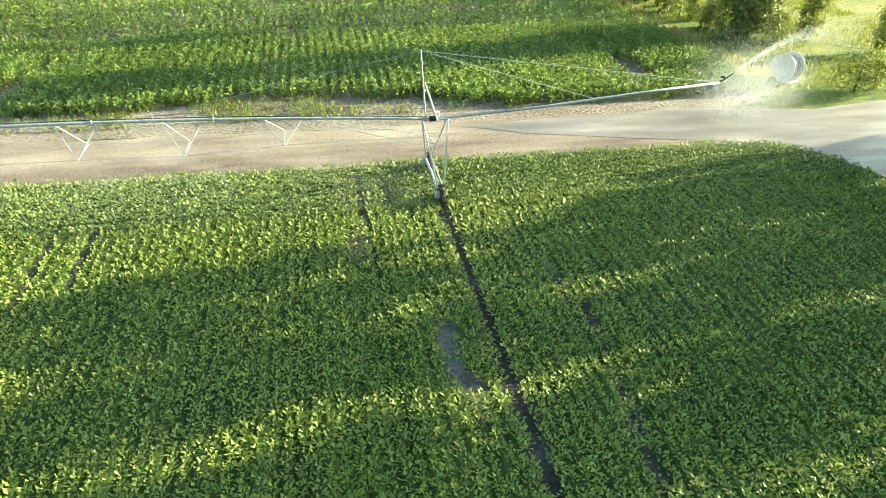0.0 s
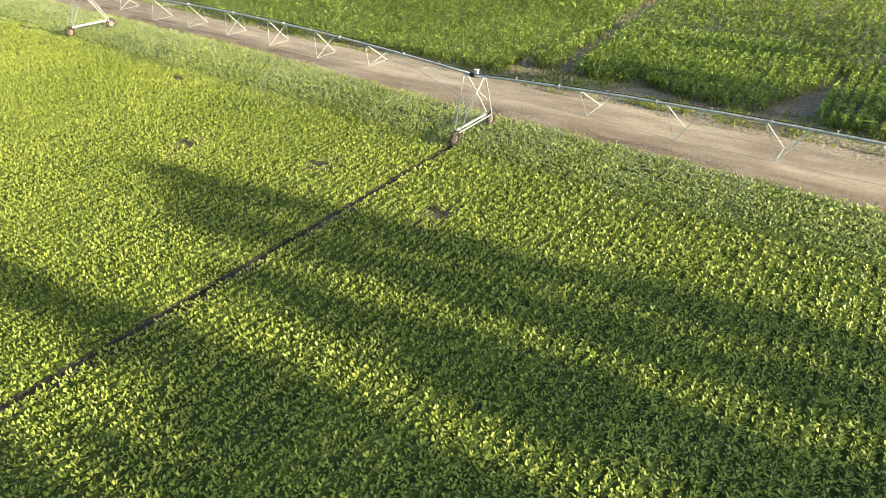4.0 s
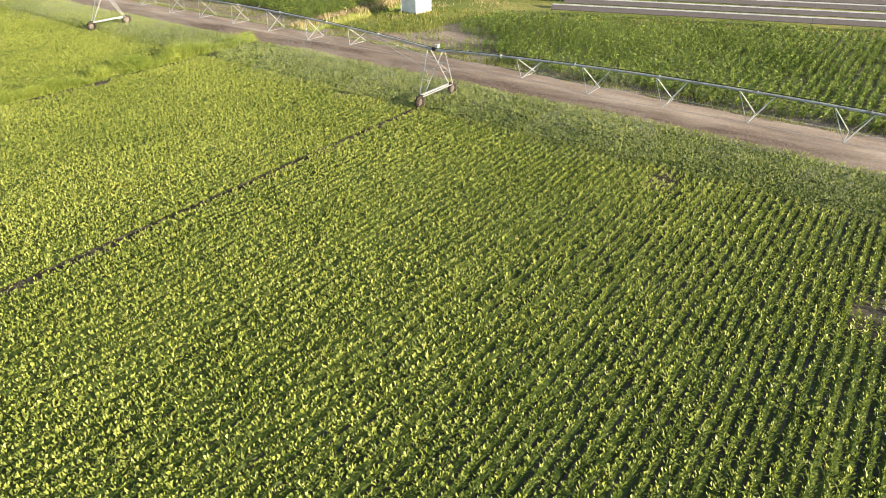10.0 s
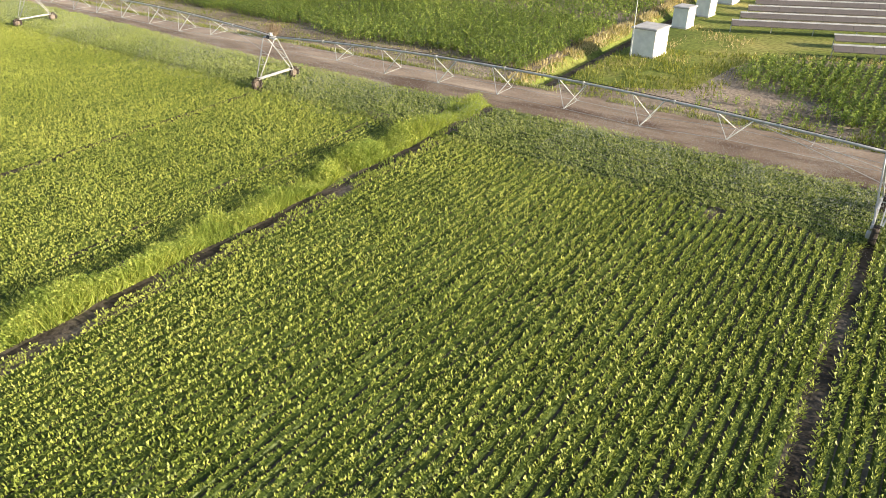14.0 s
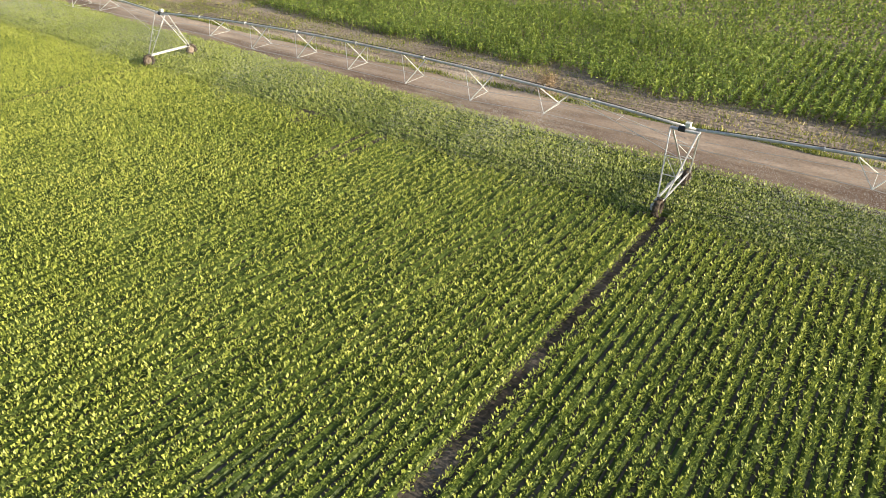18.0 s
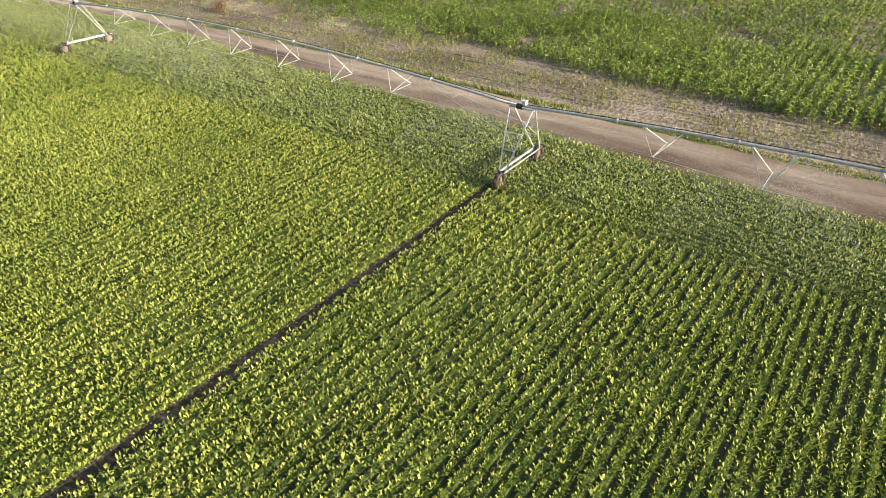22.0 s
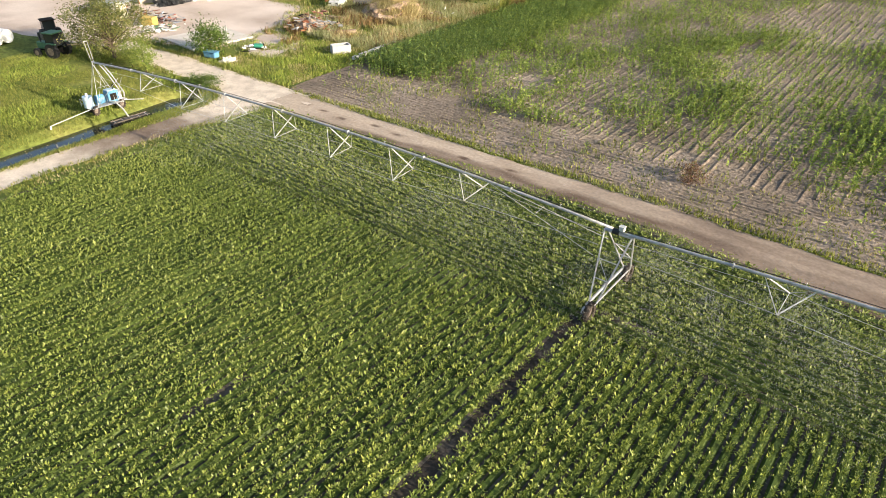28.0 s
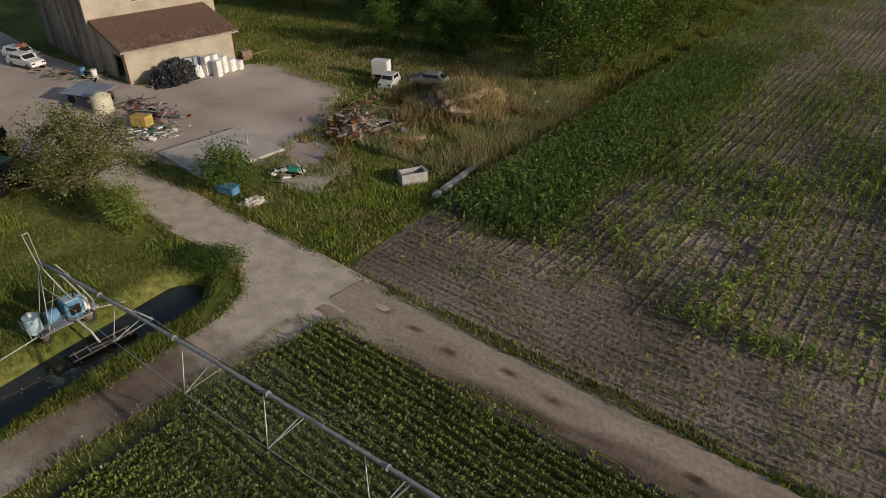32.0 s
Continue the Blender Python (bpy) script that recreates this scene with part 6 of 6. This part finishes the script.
part("side_wall", side_wall(0.0, (0.45, 3.3)), M_PLASTER, barn)
part("side_wall", side_wall(BL - 0.3, (4.0, 4.02)), M_PLASTER, barn)
part("floor", box((BL / 2, BD / 2, 0.06), (BL - 0.6, BD - 0.6, 0.06)), M_CONCRETE, barn)
slope = math.degrees(math.atan2(RG - EV, BD))
part("roof_deck", box((BL / 2, BD / 2 - 0.25, (EV + RG) / 2 - 0.02), (BL + 0.8, BD / math.cos(radians(slope)) + 0.6, 0.1), 0, 0, slope), M_TIMBER, barn)
part("gutter", rod((-0.4, -0.62, EV - 0.24), (BL + 0.4, -0.62, EV - 0.24), 0.07, 8), M_ROOFGREY, barn)
part("downpipe", rod((0.05, -0.1, 0.1), (0.05, -0.1, EV - 0.2), 0.06, 8), M_RUSTY, barn)
part("downpipe", rod((BL - 0.1, -0.1, 0.1), (BL - 0.1, -0.1, EV - 0.2), 0.06, 8), M_RUSTY, barn)

big = thing("farm_building", (-304.4, 20.6, 0), BARN_RZ, "tall old farm building with plaster walls, shade painted on one side, and tiled roof", "farm building")
X0, X1, Y0, Y1, HH = -0.6, 14.0, BD + 0.05, BD + 17.0, 9.0
part("front_wall", box(((X0 + X1) / 2, Y0 + 0.2, HH / 2), (X1 - X0, 0.4, HH), 0, 0.02), M_PLASTER, big)
part("side_wall", box((X0 + 0.2, (Y0 + Y1) / 2 + 0.2, HH / 2), (0.4, Y1 - Y0 - 0.4, HH), 0, 0.02), M_SHADEWALL, big)
part("side_wall", box((X1 - 0.2, (Y0 + Y1) / 2 + 0.2, HH / 2), (0.4, Y1 - Y0 - 0.4, HH)), M_PLASTER, big)
part("back_wall", box(((X0 + X1) / 2, Y1 + 0.2, HH / 2), (X1 - X0, 0.4, HH)), M_PLASTER, big)
part("floor", box(((X0 + X1) / 2, (Y0 + Y1) / 2, 0.06), (X1 - X0 - 0.8, Y1 - Y0 - 0.8, 0.06)), M_CONCRETE, big)
for s in (-1, 1):
    part("roof", box(((X0 + X1) / 2 + s * 3.75, (Y0 + Y1) / 2 + 0.2, HH + 1.2), (8.4, Y1 - Y0 + 1.0, 0.2), 0, 0, 0, s * 19.0), M_RUSTY, big)
for x, z in ((5.2, 7.4), (9.6, 7.4)):
    wn_ = part("window", box((x, Y0 - 0.01, z), (1.1, 0.06, 1.3), 0, 0.01), M_DARK, big)
    part("sill", box((x, Y0 - 0.08, z - 0.7), (1.3, 0.18, 0.08)), M_CONCRETE, wn_)
    part("frame", box((x, Y0 - 0.05, z), (0.07, 0.05, 1.26)), M_TIMBER, wn_)
for y, w, z in ((13.0, 1.0, 1.1), (18.5, 1.4, 1.4)):
    part("door", box((X0 - 0.02, y, z), (0.06, w, 2 * z), 0, 0.01), M_TIMBER, big)
for y in (10.5, 12.2, 15.5, 20.8, 23.5):
    part("wall_post", box((X0 - 0.04, y, 3.4), (0.1, 0.28, 6.8)), M_SHADEWALL, big)


# ---- vehicles ----
def car(name, loc, rz, body, label, L=4.4, W=1.72, estate=True, group=""):
    c = thing(name, loc, rz, label, "car", group)
    prof = [(-L / 2, 0.35), (-L / 2, 0.85), (-L / 2 + 0.15, 0.95), (-L / 2 + (0.35 if estate else 0.9), 1.42), (L * 0.08, 1.46), (L * 0.25, 0.98), (L / 2 - 0.12, 0.84), (L / 2, 0.6), (L / 2, 0.35)]
    bm = bmesh.new()
    inset = [0, 0, 0, 0.16, 0.16, 0.02, 0.04, 0.06, 0]
    a = [bm.verts.new((x, -W / 2 + i, z)) for (x, z), i in zip(prof, inset)]
    d = [bm.verts.new((x, W / 2 - i, z)) for (x, z), i in zip(prof, inset)]
    bm.faces.new(a)
    bm.faces.new(d[::-1])
    for i in range(len(prof)):
        j = (i + 1) % len(prof)
        bm.faces.new((a[j], a[i], d[i], d[j]))
    bmesh.ops.triangulate(bm, faces=[f for f in bm.faces if len(f.verts) > 4])
    bmesh.ops.recalc_face_normals(bm, faces=bm.faces)
    part("body", bm, body, c)
    for s in (-1, 1):
        part("side_window", box((-L * 0.1, s * (W / 2 - 0.085), 1.19), (L * 0.44, 0.03, 0.32), 0, 0.008, s * 18), M_GLASS, c)
        for x in (-L * 0.31, L * 0.31):
            w = part("wheel", rod((x, s * (W / 2 - 0.17), 0.31), (x, s * (W / 2 + 0.01), 0.31), 0.31, 14), M_BLACK, c)
            part("rim", rod((x, s * (W / 2), 0.31), (x, s * (W / 2 + 0.02), 0.31), 0.2, 10), M_RIM, w)
        part("headlight", box((L / 2 - 0.02, s * W * 0.34, 0.66), (0.08, 0.34, 0.14), 0, 0.02), M_GLASS, c)
    part("windscreen", box((L * 0.17, 0, 1.22), (0.03, W * 0.74, 0.62), 0, 0.008, 0, -53), M_GLASS, c)
    part("rear_window", box((-L / 2 + 0.22, 0, 1.2), (0.03, W * 0.72, 0.4), 0, 0.008, 0, 24), M_GLASS, c)
    return c


CARS = "white cars by the farm building"
car("car", (-319.6, 16.8, 0.05), 12, M_CARWHITE, "white estate car parked on the gravel yard", group=CARS)
car("car", (-323.0, 17.8, 0.05), 16, M_CARWHITE, "white car under a red load parked on the yard", group=CARS)
ld = thing("roof_load", (-322.6, 17.9, 1.5), 16, "faded red machine parts lying on the car", "machine part")
part("lump", box((0, 0, 0.2), (1.0, 0.8, 0.4), 20, 0.1), M_RED, ld)
part("arm", rod((-0.6, 0.1, 0.15), (0.7, -0.2, 0.5), 0.1, 7), M_RED, ld)


def tractor(loc, rz, body, label):
    t = thing("tractor", loc, rz, label, "tractor", "tractors under the tree")
    part("hood", box((0.95, 0, 1.05), (1.5, 0.7, 0.7), 0, 0.08), body, t)
    part("chassis", box((0.2, 0, 0.7), (2.6, 0.5, 0.4), 0, 0.04), M_DARK, t)
    cbn = part("cab", box((-0.45, 0, 1.75), (1.2, 1.2, 1.3), 0, 0.06), M_GLASS, t)
    part("cab_roof", box((-0.45, 0, 2.45), (1.4, 1.4, 0.12), 0, 0.04), body, cbn)
    for s in (-1, 1):
        part("fender", box((-0.75, s * 0.8, 1.45), (1.2, 0.4, 0.08), 0, 0.03), body, t)
        for x, r, w in ((-0.75, 0.75, 0.42), (1.25, 0.45, 0.28)):
            wh = part("wheel", rod((x, s * (0.82 - w / 2), r), (x, s * (0.82 + w / 2), r), r, 18), M_BLACK, t)
            part("rim", rod((x, s * (0.82 + w / 2), r), (x, s * (0.84 + w / 2), r), r * 0.55, 12), M_RIM, wh)
    part("exhaust", rod((1.0, 0.3, 1.4), (1.0, 0.3, 2.3), 0.05, 7), M_BLACK, t)
    return t


tractor((-288.9, 2.3, 0), 200, M_GREEN, "old green tractor standing half under a tree")
tractor((-294.6, 4.6, 0.05), 170, M_DARK, "dark tractor standing on the yard")
imp = thing("farm_implement", (-298.0, 0.4, -0.05), 20, "red farm implement with white round tanks", "farm machine")
for y in (-0.7, 0.7):
    part("tank", rod((0.2 - 0.6, y, 0.85), (0.2 + 0.6, y, 0.85), 0.75, 16), M_WHITE, imp)
    part("upright", box((-1.0, y * 0.6, 1.5), (0.25, 0.2, 2.6), 0, 0.03), M_RED, imp)
part("beam", box((-1.0, 0, 0.5), (0.3, 2.6, 0.3), 0, 0.03), M_RED, imp)

van = car("old_van", (-282.6, 36.8, 0), -70, M_BOX, "derelict pale van front among the weeds", 2.6, 1.5)
vbox = thing("van_box", (-285.4, 38.6, 0), -70, "white cargo box standing in the weeds", "cargo box")
part("body", box((0, 0, 1.2), (1.1, 1.8, 1.5), 0, 0.04), M_WHITE, vbox)
part("skid", box((0, 0.8, 0.25), (1.5, 0.15, 0.5)), M_RUSTY, vbox)
part("skid", box((0, -0.8, 0.25), (1.5, 0.15, 0.5)), M_RUSTY, vbox)
car("old_car", (-279.8, 39.8, 0), 200, M_FADED, "derelict grey car overgrown by weeds", 3.9, 1.6, False)


# ---- scrap and stores ----
def mound(name, loc, rx, ry, h, mat, seed, label, category, rough=0.25, fine=0.0):
    rng = np.random.default_rng(seed)
    bm = bmesh.new()
    bmesh.ops.create_icosphere(bm, subdivisions=5 if fine else 4, radius=1.0)
    for v in bm.verts:
        q = noise.noise(v.co * 2.2 + Vector((seed, 0, 0))) + 0.6 * noise.noise(v.co * 5.5 + Vector((0, seed, 0)))
        f = 1.0 + rough * q + fine * (abs(noise.noise(v.co * 9.0)) + 0.7 * abs(noise.noise(v.co * 19.0)))
        v.co = Vector((v.co.x * rx * f, v.co.y * ry * f, max(0.0, v.co.z) * h * f - (0.05 if v.co.z <= 0 else 0)))
    ob = part(name, bm, mat)
    ob.matrix_basis = pose(*loc, 0, 0, float(rng.uniform(0, 360)))
    return tagged(ob, label, category)


mound("crumpled_film", (-302.0, 24.6, 0.05), 1.6, 2.3, 1.7, M_TARP, 3, "heap of crumpled black plastic film against the shed", "plastic film", 0.35, 0.3)
mound("crumpled_film", (-301.6, 22.9, 0.05), 1.3, 1.4, 1.2, M_TARP, 5, "heap of crumpled black plastic film against the shed", "plastic film", 0.35, 0.3)
mound("earth_mound", (-273.2, 37.6, 0), 3.6, 3.2, 2.0, M_STRAW, 7, "brown earth mound overgrown with dry grass", "mound", 0.35)
mound("rubble_mound", (-276.6, 26.6, 0), 2.6, 1.9, 0.8, M_STRAW, 9, "heap of rubble and scrap among weeds", "rubble", 0.5)
mound("rubble_mound", (-272.9, 12.3, 0), 0.8, 0.6, 0.5, M_CONCRETE, 11, "small heap of broken pale stone", "rubble", 0.5)
mp = scatter(-278.0, -269.0, 33.8, 41.6, 230, 90, None, 1.5, 0.1)
mp[:, 2] += 1.75 * np.clip(1 - ((mp[:, 0] + 273.2) / 3.7) ** 2 - ((mp[:, 1] - 37.6) / 3.3) ** 2, 0, None) ** 0.6
blades("mound_grass", mp, 0.75, 0.04, M_DRY, 91, "pale dry grass on the earth mound")

APP = "white appliances by the shed"
for x, y, w, d, h, rz in ((-300.9, 27.6, 0.7, 0.7, 2.0, 10), (-300.6, 28.4, 0.7, 0.7, 2.1, 17), (-300.2, 29.2, 0.75, 0.7, 1.8, 20), (-300.0, 30.1, 0.8, 0.7, 1.3, 14), (-299.8, 30.9, 0.8, 0.7, 1.0, 24), (-299.5, 28.0, 0.7, 0.7, 1.7, 12)):
    a = thing("refrigerator", (x, y, 0.05), rz, "discarded white refrigerator standing by the shed wall", "refrigerator", APP)
    part("body", box((0, 0, h / 2), (d, w, h), 0, 0.03), M_CARWHITE, a)
    dd = part("door", box((d / 2 + 0.03, 0, h / 2), (0.05, w - 0.02, h - 0.04), 0, 0.015), M_WHITE, a)
    part("handle", box((d / 2 + 0.07, -w * 0.38, h * 0.6), (0.03, 0.03, 0.3)), M_GALV, dd)
for x, y, rz in ((-302.2, 26.4, 0), (-301.9, 27.1, 20)):
    a = thing("metal_cabinet", (x, y, 0.05), rz + 74, "grey metal cabinet leaning by the wall", "cabinet", "grey cabinets by the wall")
    part("body", box((0, 0, 0.95), (0.9, 0.5, 1.9), 0, 0.02), M_ROOFGREY, a)
    part("door", box((0, -0.27, 0.95), (0.84, 0.03, 1.8), 0, 0.01), M_SHEET, a)
sk = mound("white_sack", (-301.0, 26.7, 0.05), 0.5, 0.5, 1.3, M_WHITE, 13, "bulging white sack beside the film heap", "sack", 0.15)
pal = thing("pallet_stack", (-302.6, 33.9, 0), 80, "stack of weathered wooden pallets and boards", "pallets")
for k in range(7):
    part("pallet", box((0.03 * (k % 3), 0.02 * (k % 2), 0.08 + 0.15 * k), (1.2, 0.9, 0.12), 3 * (k % 3), 0.01), M_TIMBER, pal)
part("plank", box((1.9, 0.4, 0.35), (2.6, 0.2, 0.06), 8), M_TIMBER, pal)

for x, y, col, lab in ((-311.0, 19.0, M_BLUE, "blue plastic barrel by the old wall"), (-309.3, 19.4, M_WHITE, "white plastic barrel by the old wall")):
    a = thing("barrel", (x, y, 0.05), 0, lab, "barrel", "barrels by the wall")
    part("body", rod((0, 0, 0), (0, 0, 0.95), 0.32, 14), col, a)
    part("rim", rod((0, 0, 0.92), (0, 0, 0.98), 0.34, 14), col, a)
rs = random.Random(3)


def scrap(name, loc, rz, n, spread, mats, label, category):
    s = thing(name, loc, rz, label, category)
    for k in range(n):
        p = (rs.gauss(0, spread[0]), rs.gauss(0, spread[1]), rs.uniform(0.1, 0.55))
        if rs.random() < 0.5:
            part("bar", rod(p, (p[0] + rs.uniform(-1.2, 1.2), p[1] + rs.uniform(-1.2, 1.2), rs.uniform(0.05, 0.8)), rs.uniform(0.02, 0.06), 5), rs.choice(mats), s)
        else:
            part("plate", box(p, (rs.uniform(0.25, 0.8), rs.uniform(0.15, 0.55), rs.uniform(0.03, 0.16)), rs.uniform(0, 180), 0.01, rs.uniform(-20, 20), rs.uniform(-20, 20)), rs.choice(mats), s)
    return s


scrap("scrap_heap", (-276.4, 26.8, 0.35), 10, 130, (1.7, 1.2), [M_TIMBER, M_TIMBER, M_RUSTY, M_DARK, M_FADED, M_FADED, M_GALV], "tangled scrap of boards and pale metal on rubble", "scrap heap")
scrap("scrap_heap", (-280.4, 30.2, 0), 30, 35, (1.4, 1.0), [M_TIMBER, M_RUSTY, M_RED, M_DARK], "rusty brown scrap in the weeds", "scrap heap")
scrap("scrap_heap", (-311.5, 17.9, 0.05), 20, 48, (2.6, 0.7), [M_TIMBER, M_RUSTY, M_GREEN, M_DARK], "mixed boards and junk along the old wall", "scrap heap")
scrap("scrap_machinery", (-293.6, 17.2, 0.05), 30, 70, (1.5, 1.0), [M_RED, M_RUSTY, M_RUSTY, M_DARK, M_FADED, M_SHEET], "rusty and red machine parts heaped in the yard", "scrap heap")
scrap("scrap_boards", (-289.6, 15.0, 0.05), 60, 62, (1.3, 0.9), [M_WHITE, M_WHITE, M_ROOFGREY, M_GREEN, M_TIMBER], "pale boards and plastic crates heaped by the slab", "scrap heap")
scrap("scrap_machinery", (-297.5, 17.6, 0.05), 10, 45, (1.4, 0.9), [M_DARK, M_RUSTY, M_FADED, M_GALV], "dark machine parts heaped in the yard", "scrap heap")
scrap("scrap_heap", (-274.2, 16.6, 0), 0, 13, (0.7, 0.6), [M_WHITE, M_DARK, M_WHITE], "white and dark junk in the grass", "scrap heap")
scrap("scrap_heap", (-269.0, 41.0, 0), 40, 16, (1.2, 1.0), [M_WHITE, M_TIMBER, M_CONCRETE], "pale broken boards on the mound's side", "scrap heap")
ybox = thing("machine_housing", (-292.4, 15.2, 0.05), 25, "faded yellow steel machine housing", "machine part")
part("body", box((0, 0, 0.6), (1.7, 1.1, 1.0), 0, 0.1), M_YELLOW, ybox)
part("foot", box((0, 0, 0.06), (1.5, 0.9, 0.12)), M_DARK, ybox)
bt = thing("blue_trough", (-275.6, 12.2, 0), 15, "blue plastic trough under the bush", "trough")
part("body", box((0, 0, 0.35), (1.5, 0.8, 0.6), 0, 0.1), M_BLUE, bt)
part("rim", box((0, 0, 0.66), (1.6, 0.9, 0.06), 0, 0.02), M_BLUE, bt)
gt = thing("plastic_cover", (-274.6, 17.4, 0), 30, "bright green plastic cover in the grass", "cover")
part("cover", box((0, 0, 0.3), (1.0, 0.6, 0.4), 0, 0.12), paint("bright_green_plastic", (0.05, 0.30, 0.20), 0.5), gt)
part("skirt", box((0, 0, 0.06), (1.05, 0.65, 0.12), 0, 0.03), M_DARK, gt)
st = thing("storage_tank", (-298.9, 15.0, 0.05), 0, "round cream plastic storage tank", "tank")
part("body", rod((0, 0, 0), (0, 0, 1.5), 0.95, 18, 0.9), paint("cream_plastic", (0.62, 0.60, 0.45), 0.5), st)
part("dome", rod((0, 0, 1.5), (0, 0, 1.85), 0.9, 18, 0.3), paint("cream_plastic_top", (0.62, 0.60, 0.45), 0.5), st)
tr = thing("trailer", (-302.4, 15.6, 0.05), 20, "flat trailer under a blue-grey metal sheet", "trailer")
part("sheet_cover", box((0, 0, 1.25), (4.4, 3.0, 0.06), 0, 0.01, 6), M_SHEET, tr)
part("bed", box((0, 0, 0.8), (4.0, 2.0, 0.16), 0, 0.02), M_RUSTY, tr)
for x in (-1.5, 1.5):
    for y in (-0.95, 0.95):
        part("wheel", rod((x, y - 0.1, 0.36), (x, y + 0.1, 0.36), 0.36, 12), M_BLACK, tr)
        part("stake", rod((x, y, 0.8), (x, y, 1.24), 0.04, 5), M_RUSTY, tr)
bm_ = thing("concrete_beam", (-263.9, 24.6, 0), 96, "long pale concrete beam lying at the field edge", "beam")
part("beam", box((0.3, 0, 0.2), (6.2, 0.42, 0.4), 0, 0.03), M_CONCRETE, bm_)
part("end_piece", box((-3.4, 0.05, 0.18), (0.8, 0.42, 0.36), 4, 0.03), M_CONCRETE, bm_)
bk = thing("concrete_trough", (-266.5, 21.9, 0), 60, "pale concrete trough standing in the weeds", "trough")
part("wall", box((0, 0.5, 0.45), (2.0, 0.16, 0.9), 0, 0.03), M_ROOFGREY, bk)
part("wall", box((0, -0.5, 0.45), (2.0, 0.16, 0.9), 0, 0.03), M_ROOFGREY, bk)
part("wall", box((0.92, 0, 0.45), (0.16, 0.84, 0.9), 0, 0.03), M_ROOFGREY, bk)
part("wall", box((-0.92, 0, 0.45), (0.16, 0.84, 0.9), 0, 0.03), M_ROOFGREY, bk)
part("base", box((0, 0, 0.3), (1.68, 0.84, 0.5)), M_ROOFGREY, bk)
for k, (x, y, rz) in enumerate(((-272.0, 27.3, 50), (-277.8, 31.5, 20))):
    a = thing("timber_baulk", (x, y, 0), rz, "thick weathered timber baulk lying in the weeds", "timber", "timber baulks in the weeds")
    part("baulk", box((0, 0, 0.22), (3.4, 0.45, 0.44), 0, 0.03), M_TIMBER, a)
    part("bearer", box((0.9, 0, 0.03), (0.15, 0.7, 0.06)), M_TIMBER, a)

# ---- clay tiles of the shed roof ----
tile_me = bpy.data.meshes.new("roof_tile")
tv, tf = [], []
for j, y in enumerate((-0.24, 0.24)):
    for i in range(5):
        a = math.pi * i / 4
        tv.append((0.105 * math.cos(a) * (1.0 - 0.08 * j), y, 0.075 * math.sin(a) + 0.02 * (1 - j)))
for i in range(4):
    tf.append((i, i + 1, i + 6, i + 5))
tf.append((0, 1, 2, 3, 4))
tile_me.from_pydata(tv, [], tf)
tile_me.materials.append(M_TILE)
cosS, sinS = math.cos(radians(slope)), math.sin(radians(slope))
near_tiles = []
all_v, all_f = [], []
ncol, nrow = 62, 18
for r in range(nrow):
    for c in range(ncol):
        lx = -0.3 + 0.21 * c + rs.uniform(-0.008, 0.008)
        sl = -0.55 + 0.42 * r
        ly, lz = sl * cosS - 0.02, EV + sl * sinS + 0.16 + rs.uniform(0, 0.012)
        if r < 5 and c < 60:
            ti = new("roof_tile", tile_me)
            ti.parent = barn
            ti.matrix_basis = pose(lx, ly, lz, slope, 0, rs.uniform(-2, 2))
        else:
            o = len(all_v)
            for vx, vy, vz in tv:
                all_v.append((lx + vx, ly + vy * cosS - vz * sinS, lz + vy * sinS + vz * cosS))
            all_f += [tuple(o + q for q in f) for f in tf]
me = bpy.data.meshes.new("roof_tiles")
me.from_pydata(all_v, [], all_f)
tagged(link_mesh("roof_tiles", me, M_TILE, barn), kind="stuff")
